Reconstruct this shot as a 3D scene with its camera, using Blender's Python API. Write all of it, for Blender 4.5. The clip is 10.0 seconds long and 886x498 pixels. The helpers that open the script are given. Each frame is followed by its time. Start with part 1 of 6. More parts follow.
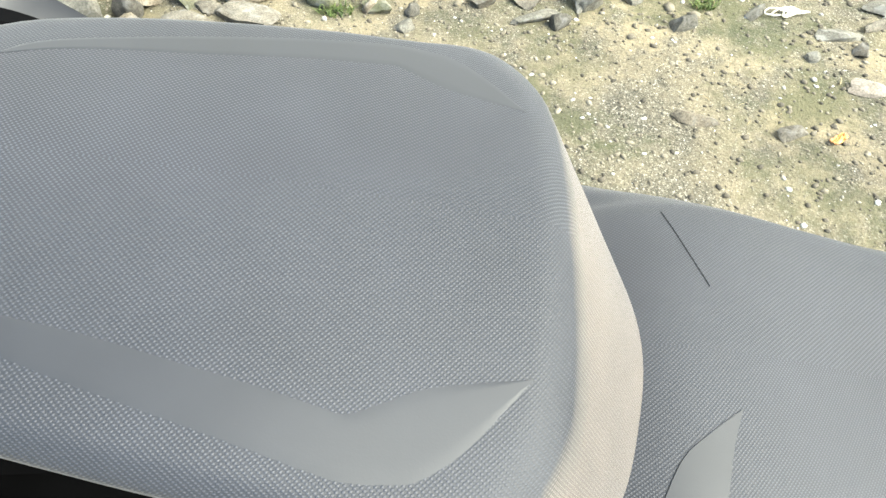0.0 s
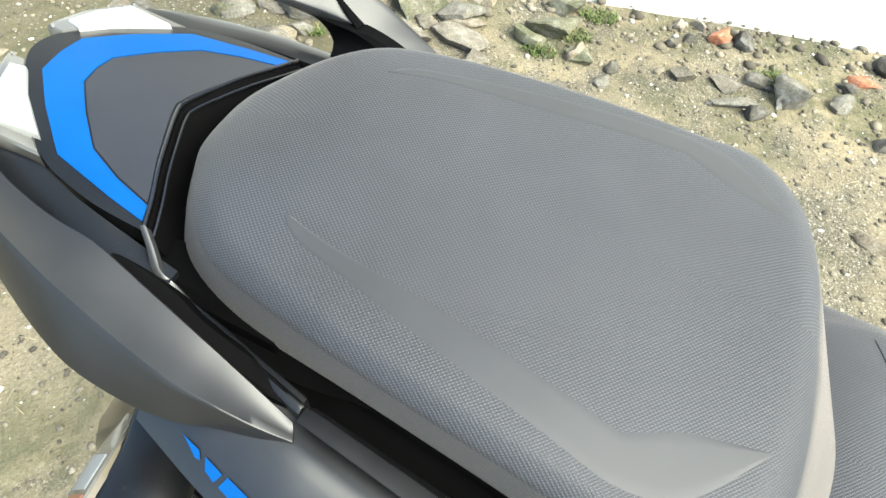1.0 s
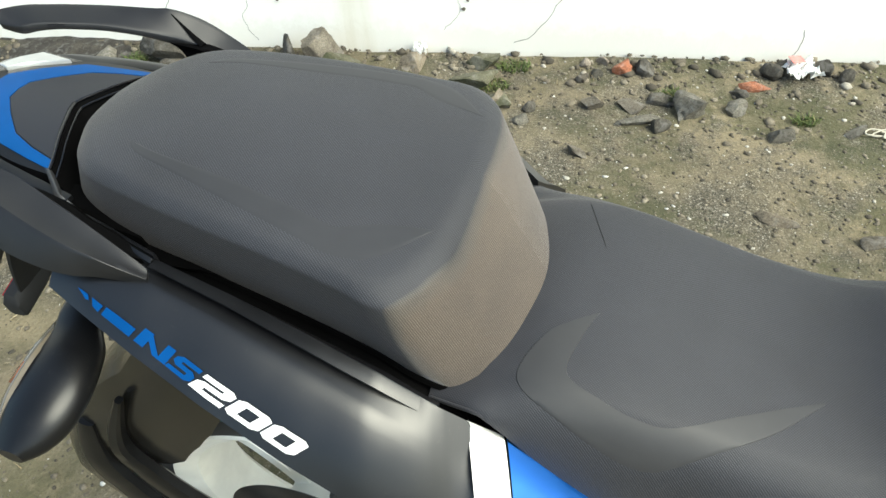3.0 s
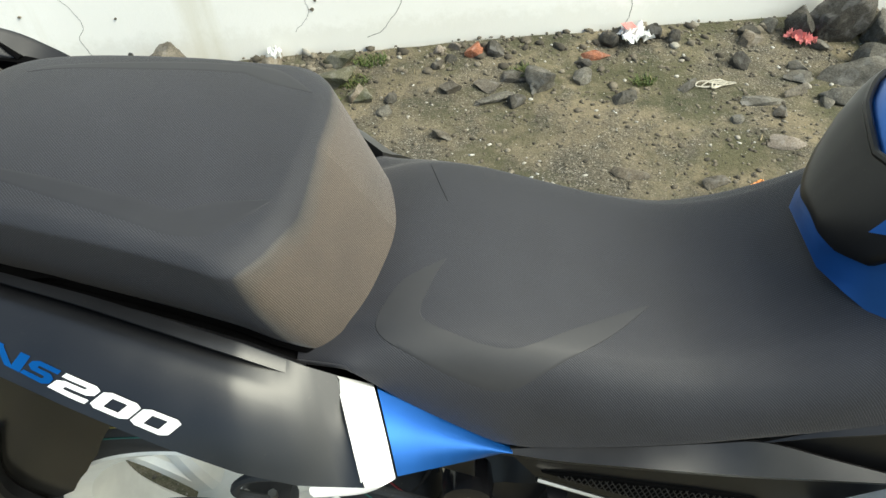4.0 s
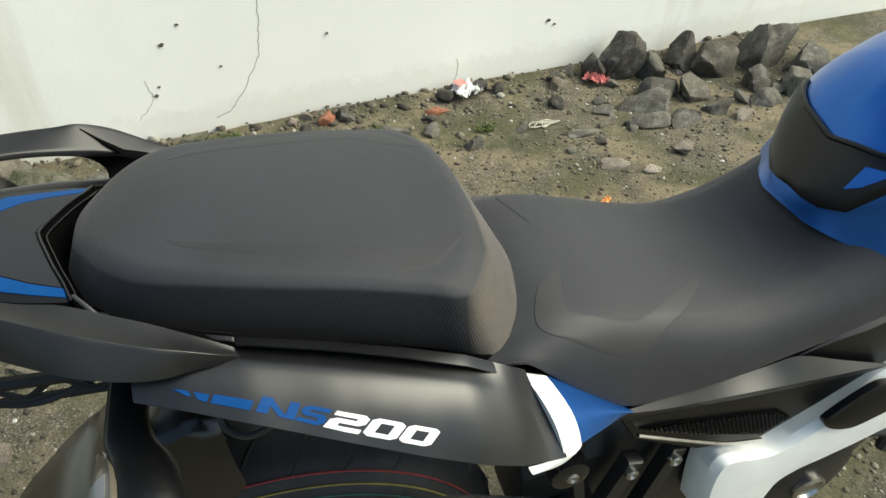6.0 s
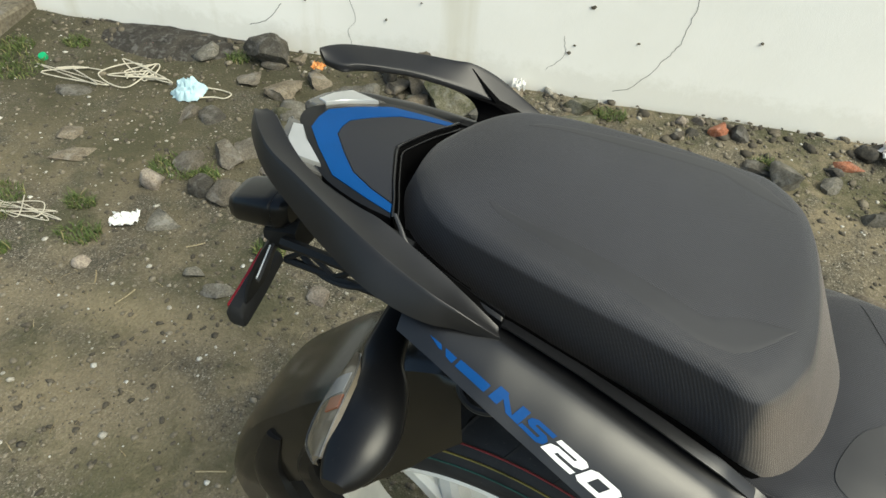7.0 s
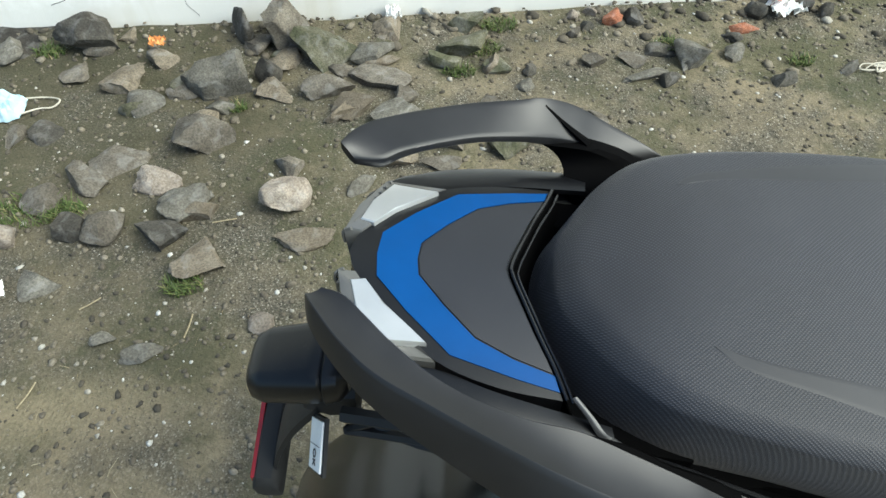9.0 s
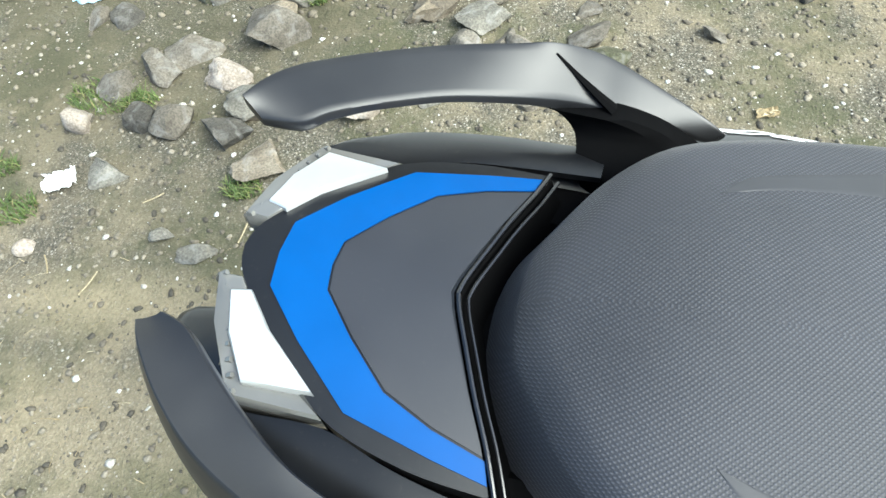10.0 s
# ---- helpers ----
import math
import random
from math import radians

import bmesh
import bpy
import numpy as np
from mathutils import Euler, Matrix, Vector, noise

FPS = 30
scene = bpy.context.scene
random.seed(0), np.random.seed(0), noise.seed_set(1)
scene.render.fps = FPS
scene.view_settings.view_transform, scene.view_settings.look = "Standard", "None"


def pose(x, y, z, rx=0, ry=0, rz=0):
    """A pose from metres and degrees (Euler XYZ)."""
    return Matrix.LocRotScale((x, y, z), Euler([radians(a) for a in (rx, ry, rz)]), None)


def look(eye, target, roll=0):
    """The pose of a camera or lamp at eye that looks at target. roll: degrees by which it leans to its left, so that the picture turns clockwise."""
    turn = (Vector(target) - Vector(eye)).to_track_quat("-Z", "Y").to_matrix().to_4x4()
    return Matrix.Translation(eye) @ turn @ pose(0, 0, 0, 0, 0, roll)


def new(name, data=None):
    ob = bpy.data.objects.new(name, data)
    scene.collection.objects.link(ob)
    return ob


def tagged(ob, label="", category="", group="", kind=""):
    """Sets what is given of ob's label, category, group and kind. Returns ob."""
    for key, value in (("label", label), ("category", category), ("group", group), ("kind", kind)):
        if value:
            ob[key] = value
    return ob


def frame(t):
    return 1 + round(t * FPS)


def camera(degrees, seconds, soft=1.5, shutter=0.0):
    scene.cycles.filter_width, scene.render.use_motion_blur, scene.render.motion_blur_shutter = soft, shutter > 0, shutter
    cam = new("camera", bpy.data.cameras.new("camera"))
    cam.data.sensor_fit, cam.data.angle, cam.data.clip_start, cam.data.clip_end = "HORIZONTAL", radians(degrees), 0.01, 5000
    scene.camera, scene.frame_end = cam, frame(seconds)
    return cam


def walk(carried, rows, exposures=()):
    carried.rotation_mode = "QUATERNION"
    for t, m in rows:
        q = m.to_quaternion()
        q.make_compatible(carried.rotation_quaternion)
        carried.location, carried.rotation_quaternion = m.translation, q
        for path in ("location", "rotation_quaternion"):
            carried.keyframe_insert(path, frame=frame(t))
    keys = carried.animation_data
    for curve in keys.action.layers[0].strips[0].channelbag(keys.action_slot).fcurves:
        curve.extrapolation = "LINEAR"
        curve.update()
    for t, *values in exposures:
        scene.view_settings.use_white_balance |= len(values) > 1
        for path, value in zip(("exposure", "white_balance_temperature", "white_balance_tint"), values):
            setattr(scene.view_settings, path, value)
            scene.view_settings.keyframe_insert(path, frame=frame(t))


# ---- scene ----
cam = camera(67.0, 10.0)
PATH = [
    (0, (0.107, -0.182, 1.122), (0.22, 0.989, -0.495), 1.4),
    (0.3, (0.058, -0.192, 1.142), (-0.001, 1.004, -0.461), 1.8),
    (0.5, (0.037, -0.198, 1.153), (-0.079, 0.989, -0.452), 3.6),
    (0.6, (0.031, -0.204, 1.157), (-0.116, 0.991, -0.439), 4.0),
    (1, (0.029, -0.222, 1.169), (-0.197, 0.991, -0.405), 4.9),
    (1.5, (0.055, -0.245, 1.177), (-0.232, 0.973, -0.383), 2.7),
    (2, (0.101, -0.279, 1.19), (-0.254, 0.974, -0.328), -0.3),
    (2.2, (0.122, -0.295, 1.197), (-0.254, 0.981, -0.297), -0.9),
    (3.3, (0.245, -0.435, 1.212), (0.021, 0.974, -0.189), -5.1),
    (3.5, (0.255, -0.445, 1.208), (0.062, 0.957, -0.205), -5.3),
    (4, (0.258, -0.448, 1.211), (0.291, 0.956, -0.213), -3.8),
    (4.5, (0.176, -0.461, 1.217), (0.531, 0.924, -0.181), -1.6),
    (5, (0.073, -0.473, 1.225), (0.741, 0.859, -0.11), 1.5),
    (5.2, (0.035, -0.478, 1.23), (0.784, 0.841, -0.074), 2.2),
    (6.3, (-0.084, -0.476, 1.263), (0.396, 0.959, -0.044), 2.0),
    (6.5, (-0.102, -0.465, 1.262), (0.199, 0.993, -0.074), 2.8),
    (7, (-0.031, -0.437, 1.255), (-0.327, 0.989, -0.116), 3.3),
    (7.5, (0.008, -0.439, 1.251), (-0.567, 0.901, -0.118), 0.7),
    (8, (-0.099, -0.361, 1.252), (-0.499, 1.037, -0.121), 3.2),
    (8.5, (-0.272, -0.281, 1.248), (-0.156, 1.096, -0.198), 2.2),
    (9, (-0.23, -0.204, 1.227), (-0.134, 1.053, -0.326), -0.1),
    (9.5, (-0.171, -0.128, 1.179), (-0.27, 0.963, -0.494), -2.9),
    (10, (-0.151, -0.099, 1.167), (-0.356, 0.918, -0.543), -7.4),
]

# ---------------------------------------------------------------- light
WHITE = (6350, -3)
EXPOSURES = [(t, stops, kelvin, -3) for t, stops, kelvin in ((0.0, 2.5, 6300), (0.55, 2.58, 6350), (1.2, 2.26, 6350), (2.2, 1.86, 6400), (3.3, 1.17, 6350), (4.5, 1.05, 6550), (5.2, 1.02, 6600), (6.5, 0.75, 6650), (7.5, 0.88, 6550), (8.0, 0.95, 6400), (8.6, 0.91, 6250), (9.0, 1.10, 5950), (9.5, 1.97, 5800), (10.0, 2.0, 5800))]
walk(cam, [(t, look(eye, target, roll)) for t, eye, target, roll in PATH], EXPOSURES)

SUN_ELEVATION, SUN_AZIMUTH = radians(47), radians(-24)   # azimuth from +x towards +y
world = bpy.data.worlds.new("sky")
scene.world = world
world.use_nodes = True
wn = world.node_tree.nodes
sky = wn.new("ShaderNodeTexSky")
sky.sky_type, sky.sun_disc = "NISHITA", False
sky.sun_elevation, sky.sun_rotation = SUN_ELEVATION, radians(90) - SUN_AZIMUTH
sky.air_density, sky.dust_density, sky.ozone_density = 1.0, 3.2, 1.0
world.node_tree.links.new(sky.outputs["Color"], wn["Background"].inputs["Color"])
wn["Background"].inputs["Strength"].default_value = 0.12

sun_data = bpy.data.lights.new("sun", "SUN")
sun_data.energy, sun_data.angle, sun_data.color = 2.3, radians(44), (1.0, 0.93, 0.82)
sun = new("sun", sun_data)
to_sun = Vector((math.cos(SUN_ELEVATION) * math.cos(SUN_AZIMUTH), math.cos(SUN_ELEVATION) * math.sin(SUN_AZIMUTH), math.sin(SUN_ELEVATION)))
sun.rotation_mode = "QUATERNION"
sun.rotation_quaternion = to_sun.to_track_quat("Z", "Y")
sun.location = to_sun * 8


# ---------------------------------------------------------------- materials
def material(name):
    m = bpy.data.materials.new(name)
    m.use_nodes = True
    return m, m.node_tree.nodes, m.node_tree.links, m.node_tree.nodes["Principled BSDF"]


def noise_node(n, l, scale, detail=4.0, rough=0.55, coord="Object"):
    tc = n.new("ShaderNodeTexCoord")
    t = n.new("ShaderNodeTexNoise")
    t.inputs["Scale"].default_value, t.inputs["Detail"].default_value, t.inputs["Roughness"].default_value = scale, detail, rough
    l.new(tc.outputs[coord], t.inputs["Vector"])
    return t


def ramp(n, l, src, stops):
    r = n.new("ShaderNodeValToRGB")
    el = r.color_ramp.elements
    while len(el) < len(stops):
        el.new(0.5)
    for e, (p, c) in zip(el, stops):
        e.position, e.color = p, (*c, 1)
    l.new(src, r.inputs["Fac"])
    return r


def bump(n, l, src, bsdf, strength, distance, prev=None):
    b = n.new("ShaderNodeBump")
    b.inputs["Strength"].default_value, b.inputs["Distance"].default_value = strength, distance
    l.new(src, b.inputs["Height"])
    if prev:
        l.new(prev.outputs["Normal"], b.inputs["Normal"])
    l.new(b.outputs["Normal"], bsdf.inputs["Normal"])
    return b


def mix_color(n, l, fac, a, b):
    m = n.new("ShaderNodeMix")
    m.data_type = "RGBA"
    if isinstance(fac, float):
        m.inputs[0].default_value = fac
    else:
        l.new(fac, m.inputs[0])
    for sock, v in ((m.inputs[6], a), (m.inputs[7], b)):
        if isinstance(v, tuple):
            sock.default_value = (*v, 1)
        else:
            l.new(v, sock)
    return m.outputs[2]


def plastic(name, color, rough, grain=900.0, depth=0.0001, spec=0.5, coat=0.0, vary=0.25, metal=0.0, dust=0.0):
    """Moulded or painted surface: fine grain, uneven gloss, a little dust."""
    m, n, l, b = material(name)
    t = noise_node(n, l, 35.0, 5.0)
    dark, light = tuple(c * (1 - vary) for c in color), tuple(min(1.0, c * (1 + vary)) for c in color)
    r = ramp(n, l, t.outputs["Fac"], [(0.3, dark), (0.7, light)])
    out = r.outputs["Color"]
    if dust:
        d = noise_node(n, l, 260.0, 6.0, 0.7)
        dr = ramp(n, l, d.outputs["Fac"], [(0.6, (0, 0, 0)), (0.8, (dust, dust, dust))])
        out = mix_color(n, l, dr.outputs["Color"], out, (0.30, 0.27, 0.22))
    l.new(out, b.inputs["Base Color"])
    rr = n.new("ShaderNodeMapRange")
    rr.inputs["To Min"].default_value, rr.inputs["To Max"].default_value = rough * 0.82, min(1.0, rough * 1.18)
    l.new(t.outputs["Fac"], rr.inputs["Value"])
    l.new(rr.outputs["Result"], b.inputs["Roughness"])
    b.inputs["Specular IOR Level"].default_value = spec
    b.inputs["Metallic"].default_value = metal
    b.inputs["Coat Weight"].default_value = coat
    b.inputs["Coat Roughness"].default_value = 0.30
    g = noise_node(n, l, grain, 3.0)
    bump(n, l, g.outputs["Fac"], b, 0.35, depth)
    return m


def vinyl(name, pitch, depth, color, rough, lit_front=False):
    """Seat cover: rows of small raised dots over soft leather grain."""
    m, n, l, b = material(name)
    tc = n.new("ShaderNodeTexCoord")
    sep = n.new("ShaderNodeSeparateXYZ")
    l.new(tc.outputs["Object"], sep.inputs["Vector"])

    def math_node(op, a, c):
        k = n.new("ShaderNodeMath")
        k.operation = op
        for i, v in enumerate((a, c)):
            if v is None:
                continue
            if isinstance(v, (int, float)):
                k.inputs[i].default_value = v
            else:
                l.new(v, k.inputs[i])
        return k.outputs[0]
    # lengths along and across the seat that go on down its sides
    across = math_node("SUBTRACT", math_node("ABSOLUTE", sep.outputs["Y"], None), sep.outputs["Z"])
    along = math_node("SUBTRACT", sep.outputs["X"], math_node("MULTIPLY", sep.outputs["Z"], 0.5))
    k = math.pi / pitch
    u = math_node("SINE", math_node("MULTIPLY", along, k), None)
    v = math_node("SINE", math_node("MULTIPLY", across, k), None)
    dots = math_node("MULTIPLY", u, v)
    if depth > 0:
        height = math_node("MAXIMUM", math_node("ADD", dots, 0.15), 0.0)
        fine = noise_node(n, l, 1400.0, 2.0)
        h2 = math_node("ADD", height, math_node("MULTIPLY", fine.outputs["Fac"], 0.25))
    else:
        fine = noise_node(n, l, 1100.0, 4.0)
        h2 = fine.outputs["Fac"]
    cloud = noise_node(n, l, 9.0, 5.0, 0.6)
    dark, light = tuple(c * 0.8 for c in color), tuple(c * 1.25 for c in color)
    r = ramp(n, l, cloud.outputs["Fac"], [(0.3, dark), (0.7, light)])
    dust = noise_node(n, l, 420.0, 5.0, 0.75)
    dr = ramp(n, l, dust.outputs["Fac"], [(0.66, (0, 0, 0)), (0.82, (0.10, 0.10, 0.10))])
    base = mix_color(n, l, dr.outputs["Color"], r.outputs["Color"], (0.22, 0.2, 0.17))
    if lit_front:      # warm light reflected on the front face, put into its colour
        reach = math_node("ADD", sep.outputs["X"], math_node("MULTIPLY", math_node("POWER", math_node("ABSOLUTE", sep.outputs["Y"], None), 4.0), 115.0))
        reach = math_node("ADD", reach, math_node("MULTIPLY", math_node("SUBTRACT", cloud.outputs["Fac"], 0.5), 0.012))
        lit_mask = n.new("ShaderNodeMapRange")
        lit_mask.inputs["From Min"].default_value, lit_mask.inputs["From Max"].default_value = 0.178, 0.186
        lit_mask.inputs["To Min"].default_value, lit_mask.inputs["To Max"].default_value = 0.0, 0.85
        l.new(reach, lit_mask.inputs["Value"])
        patchy = math_node("MULTIPLY", lit_mask.outputs["Result"], math_node("ADD", cloud.outputs["Fac"], 0.35))
        base = mix_color(n, l, patchy, base, (0.091, 0.069, 0.050))
        crest = math_node("MULTIPLY", math_node("MULTIPLY", lit_mask.outputs["Result"], math_node("SUBTRACT", 0.85, lit_mask.outputs["Result"])), 1.6)
        base = mix_color(n, l, crest, base, (0.098, 0.088, 0.072))      # pale rim light along the crease, painted in
        l.new(math_node("ADD", math_node("MULTIPLY", patchy, 0.38), 0.10), b.inputs["Sheen Weight"])
    if depth > 0:      # relief shading put into the colour: dot tops lighter, hollows darker
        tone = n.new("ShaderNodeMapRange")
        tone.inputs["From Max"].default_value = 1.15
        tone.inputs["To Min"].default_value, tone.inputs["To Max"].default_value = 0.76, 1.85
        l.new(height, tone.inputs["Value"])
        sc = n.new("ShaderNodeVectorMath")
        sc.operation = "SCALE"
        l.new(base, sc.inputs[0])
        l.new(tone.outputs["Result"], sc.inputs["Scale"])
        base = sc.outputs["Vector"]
    l.new(base, b.inputs["Base Color"])
    rr = n.new("ShaderNodeMapRange")
    rr.inputs["To Min"].default_value, rr.inputs["To Max"].default_value = rough - 0.06, rough + 0.06
    l.new(cloud.outputs["Fac"], rr.inputs["Value"])
    l.new(rr.outputs["Result"], b.inputs["Roughness"])
    b.inputs["Specular IOR Level"].default_value = 0.45
    b.inputs["Sheen Weight"].default_value = 0.10
    b.inputs["Sheen Roughness"].default_value = 0.4
    b.inputs["Sheen Tint"].default_value = (1.0, 0.96, 0.92, 1)
    bump(n, l, h2, b, 0.8 if depth > 0 else 0.3, depth if depth > 0 else 0.0001)
    return m


def stone_material(name, a, b_, c, scale=14.0, rough=0.9):
    m, n, l, b = material(name)
    info = n.new("ShaderNodeObjectInfo")
    tc = n.new("ShaderNodeTexCoord")
    off = n.new("ShaderNodeVectorMath")
    off.operation = "ADD"
    l.new(tc.outputs["Object"], off.inputs[0])
    l.new(info.outputs["Random"], off.inputs[1])
    t = n.new("ShaderNodeTexNoise")
    t.inputs["Scale"].default_value, t.inputs["Detail"].default_value, t.inputs["Roughness"].default_value = scale, 8.0, 0.65
    l.new(off.outputs[0], t.inputs["Vector"])
    r = ramp(n, l, t.outputs["Fac"], [(0.28, a), (0.5, b_), (0.72, c)])
    t2 = n.new("ShaderNodeTexNoise")
    t2.inputs["Scale"].default_value, t2.inputs["Detail"].default_value = scale * 14, 6.0
    l.new(off.outputs[0], t2.inputs["Vector"])
    r2 = ramp(n, l, t2.outputs["Fac"], [(0.35, (0.55, 0.53, 0.5)), (0.65, (1.15, 1.13, 1.08))])
    mul = n.new("ShaderNodeMix")
    mul.data_type, mul.blend_type = "RGBA", "MULTIPLY"
    mul.inputs[0].default_value = 0.85
    l.new(r.outputs["Color"], mul.inputs[6])
    l.new(r2.outputs["Color"], mul.inputs[7])
    hsv = n.new("ShaderNodeHueSaturation")
    mr = n.new("ShaderNodeMapRange")
    mr.inputs["To Min"].default_value, mr.inputs["To Max"].default_value = 0.75, 1.25
    l.new(info.outputs["Random"], mr.inputs["Value"])
    l.new(mr.outputs["Result"], hsv.inputs["Value"])
    t3 = n.new("ShaderNodeTexNoise")
    t3.inputs["Scale"].default_value, t3.inputs["Detail"].default_value, t3.inputs["Distortion"].default_value = scale * 2.2, 7.0, 0.8
    l.new(off.outputs[0], t3.inputs["Vector"])
    bloom = ramp(n, l, t3.outputs["Fac"], [(0.52, (0, 0, 0)), (0.68, (0.5, 0.5, 0.5))])
    spotted = mix_color(n, l, bloom.outputs["Color"], mul.outputs[2], tuple(0.55 * v + 0.11 for v in c))
    l.new(spotted, hsv.inputs["Color"])
    l.new(hsv.outputs["Color"], b.inputs["Base Color"])
    b.inputs["Roughness"].default_value = rough
    b.inputs["Specular IOR Level"].default_value = 0.3
    f = bump(n, l, t.outputs["Fac"], b, 0.6, 0.012)
    bump(n, l, t2.outputs["Fac"], b, 0.7, 0.002, f)
    return m


def island_material(name, stops, rough=0.9):
    """Loose small pieces, each its own shade."""
    m, n, l, b = material(name)
    g = n.new("ShaderNodeNewGeometry")
    r = ramp(n, l, g.outputs["Random Per Island"], stops)
    t = noise_node(n, l, 240.0, 4.0)
    r2 = ramp(n, l, t.outputs["Fac"], [(0.3, (0.7, 0.7, 0.7)), (0.7, (1.15, 1.15, 1.15))])
    mul = n.new("ShaderNodeMix")
    mul.data_type, mul.blend_type = "RGBA", "MULTIPLY"
    mul.inputs[0].default_value = 1.0
    l.new(r.outputs["Color"], mul.inputs[6])
    l.new(r2.outputs["Color"], mul.inputs[7])
    l.new(mul.outputs[2], b.inputs["Base Color"])
    b.inputs["Roughness"].default_value = rough
    b.inputs["Specular IOR Level"].default_value = 0.3
    return m


def ground_material():
    m, n, l, b = material("gravelly_soil")
    big = noise_node(n, l, 1.7, 6.0, 0.6)
    mid = noise_node(n, l, 6.5, 8.0, 0.66)
    fine = noise_node(n, l, 130.0, 6.0, 0.75)
    tc = n.new("ShaderNodeTexCoord")
    vor = n.new("ShaderNodeTexVoronoi")
    vor.inputs["Scale"].default_value = 290.0
    l.new(tc.outputs["Object"], vor.inputs["Vector"])
    vor2 = n.new("ShaderNodeTexVoronoi")
    vor2.inputs["Scale"].default_value = 95.0
    l.new(tc.outputs["Object"], vor2.inputs["Vector"])
    grit = ramp(n, l, vor.outputs["Color"], [(0.2, (0.040, 0.038, 0.031)), (0.5, (0.085, 0.078, 0.061)), (0.76, (0.135, 0.123, 0.096)), (0.93, (0.32, 0.30, 0.26))])
    sand = ramp(n, l, fine.outputs["Fac"], [(0.3, (0.168, 0.138, 0.088)), (0.7, (0.282, 0.238, 0.158))])
    mask = ramp(n, l, mid.outputs["Fac"], [(0.40, (0.08, 0.08, 0.08)), (0.55, (0.94, 0.94, 0.94))])
    patches = ramp(n, l, big.outputs["Fac"], [(0.38, (0.18, 0.18, 0.18)), (0.60, (1, 1, 1))])
    both = n.new("ShaderNodeMath")
    both.operation = "MULTIPLY"
    l.new(mask.outputs["Color"], both.inputs[0])
    l.new(patches.outputs["Color"], both.inputs[1])
    col = mix_color(n, l, both.outputs[0], grit.outputs["Color"], sand.outputs["Color"])
    moss_n = noise_node(n, l, 3.1, 5.0, 0.6)
    moss_f = noise_node(n, l, 38.0, 5.0, 0.7)
    moss_m = n.new("ShaderNodeMath")
    moss_m.operation = "MULTIPLY_ADD"
    l.new(moss_f.outputs["Fac"], moss_m.inputs[0])
    moss_m.inputs[1].default_value = 0.35
    l.new(moss_n.outputs["Fac"], moss_m.inputs[2])
    moss = ramp(n, l, moss_m.outputs[0], [(0.64, (0, 0, 0)), (0.80, (0.75, 0.75, 0.75))])
    col = mix_color(n, l, moss.outputs["Color"], col, (0.056, 0.060, 0.029))
    damp_n = noise_node(n, l, 0.9, 4.0, 0.6)
    damp = ramp(n, l, damp_n.outputs["Fac"], [(0.45, (0, 0, 0)), (0.64, (0.32, 0.32, 0.32))])
    col = mix_color(n, l, damp.outputs["Color"], col, (0.058, 0.050, 0.037))
    # drifts of pale dry sand
    for cx, cy, rx, ry, most in ((-0.98, 0.44, 0.36, 0.090, 0.80), (-0.93, 0.16, 0.42, 0.16, 0.60), (-1.35, 0.40, 0.16, 0.12, 0.5)):
        mp = n.new("ShaderNodeMapping")
        mp.inputs["Location"].default_value = (-cx / rx, -cy / ry, 0)
        mp.inputs["Scale"].default_value = (1 / rx, 1 / ry, 0)
        l.new(tc.outputs["Object"], mp.inputs["Vector"])
        ln = n.new("ShaderNodeVectorMath")
        ln.operation = "LENGTH"
        l.new(mp.outputs["Vector"], ln.inputs[0])
        ragged = n.new("ShaderNodeMath")
        ragged.operation = "MULTIPLY_ADD"
        l.new(mid.outputs["Fac"], ragged.inputs[0])
        ragged.inputs[1].default_value = 2.4
        l.new(ln.outputs["Value"], ragged.inputs[2])
        scale = n.new("ShaderNodeMath")
        scale.operation = "MULTIPLY_ADD"
        l.new(ragged.outputs[0], scale.inputs[0])
        scale.inputs[1].default_value, scale.inputs[2].default_value = 0.80, -0.78
        drift = ramp(n, l, scale.outputs[0], [(0.25, (most, most, most)), (1.0, (0, 0, 0))])
        col = mix_color(n, l, drift.outputs["Color"], col, sand.outputs["Color"])
    # dark mossy soil along the far foot of the wall
    sep = n.new("ShaderNodeSeparateXYZ")
    l.new(tc.outputs["Object"], sep.inputs["Vector"])
    reach = []
    for axis, lo, hi in (("Y", 0.60, 1.25), ("X", -0.15, -0.75)):
        mr = n.new("ShaderNodeMapRange")
        mr.inputs["From Min"].default_value, mr.inputs["From Max"].default_value = lo, hi
        l.new(sep.outputs[axis], mr.inputs["Value"])
        reach.append(mr.outputs["Result"])
    blot = ramp(n, l, mid.outputs["Fac"], [(0.34, (0.35, 0.35, 0.35)), (0.60, (0.9, 0.9, 0.9))])
    for k, other in enumerate((reach[1], blot.outputs["Color"])):
        mul = n.new("ShaderNodeMath")
        mul.operation = "MULTIPLY"
        l.new(reach[0], mul.inputs[0])
        l.new(other, mul.inputs[1])
        reach[0] = mul.outputs[0]
    col = mix_color(n, l, reach[0], col, (0.046, 0.044, 0.026))
    l.new(col, b.inputs["Base Color"])
    b.inputs["Roughness"].default_value = 0.95
    b.inputs["Specular IOR Level"].default_value = 0.25
    f = bump(n, l, mid.outputs["Fac"], b, 0.5, 0.02)
    f = bump(n, l, vor2.outputs["Distance"], b, 0.35, 0.006, f)
    f = bump(n, l, vor.outputs["Distance"], b, 0.55, 0.003, f)
    bump(n, l, fine.outputs["Fac"], b, 0.6, 0.003, f)
    return m


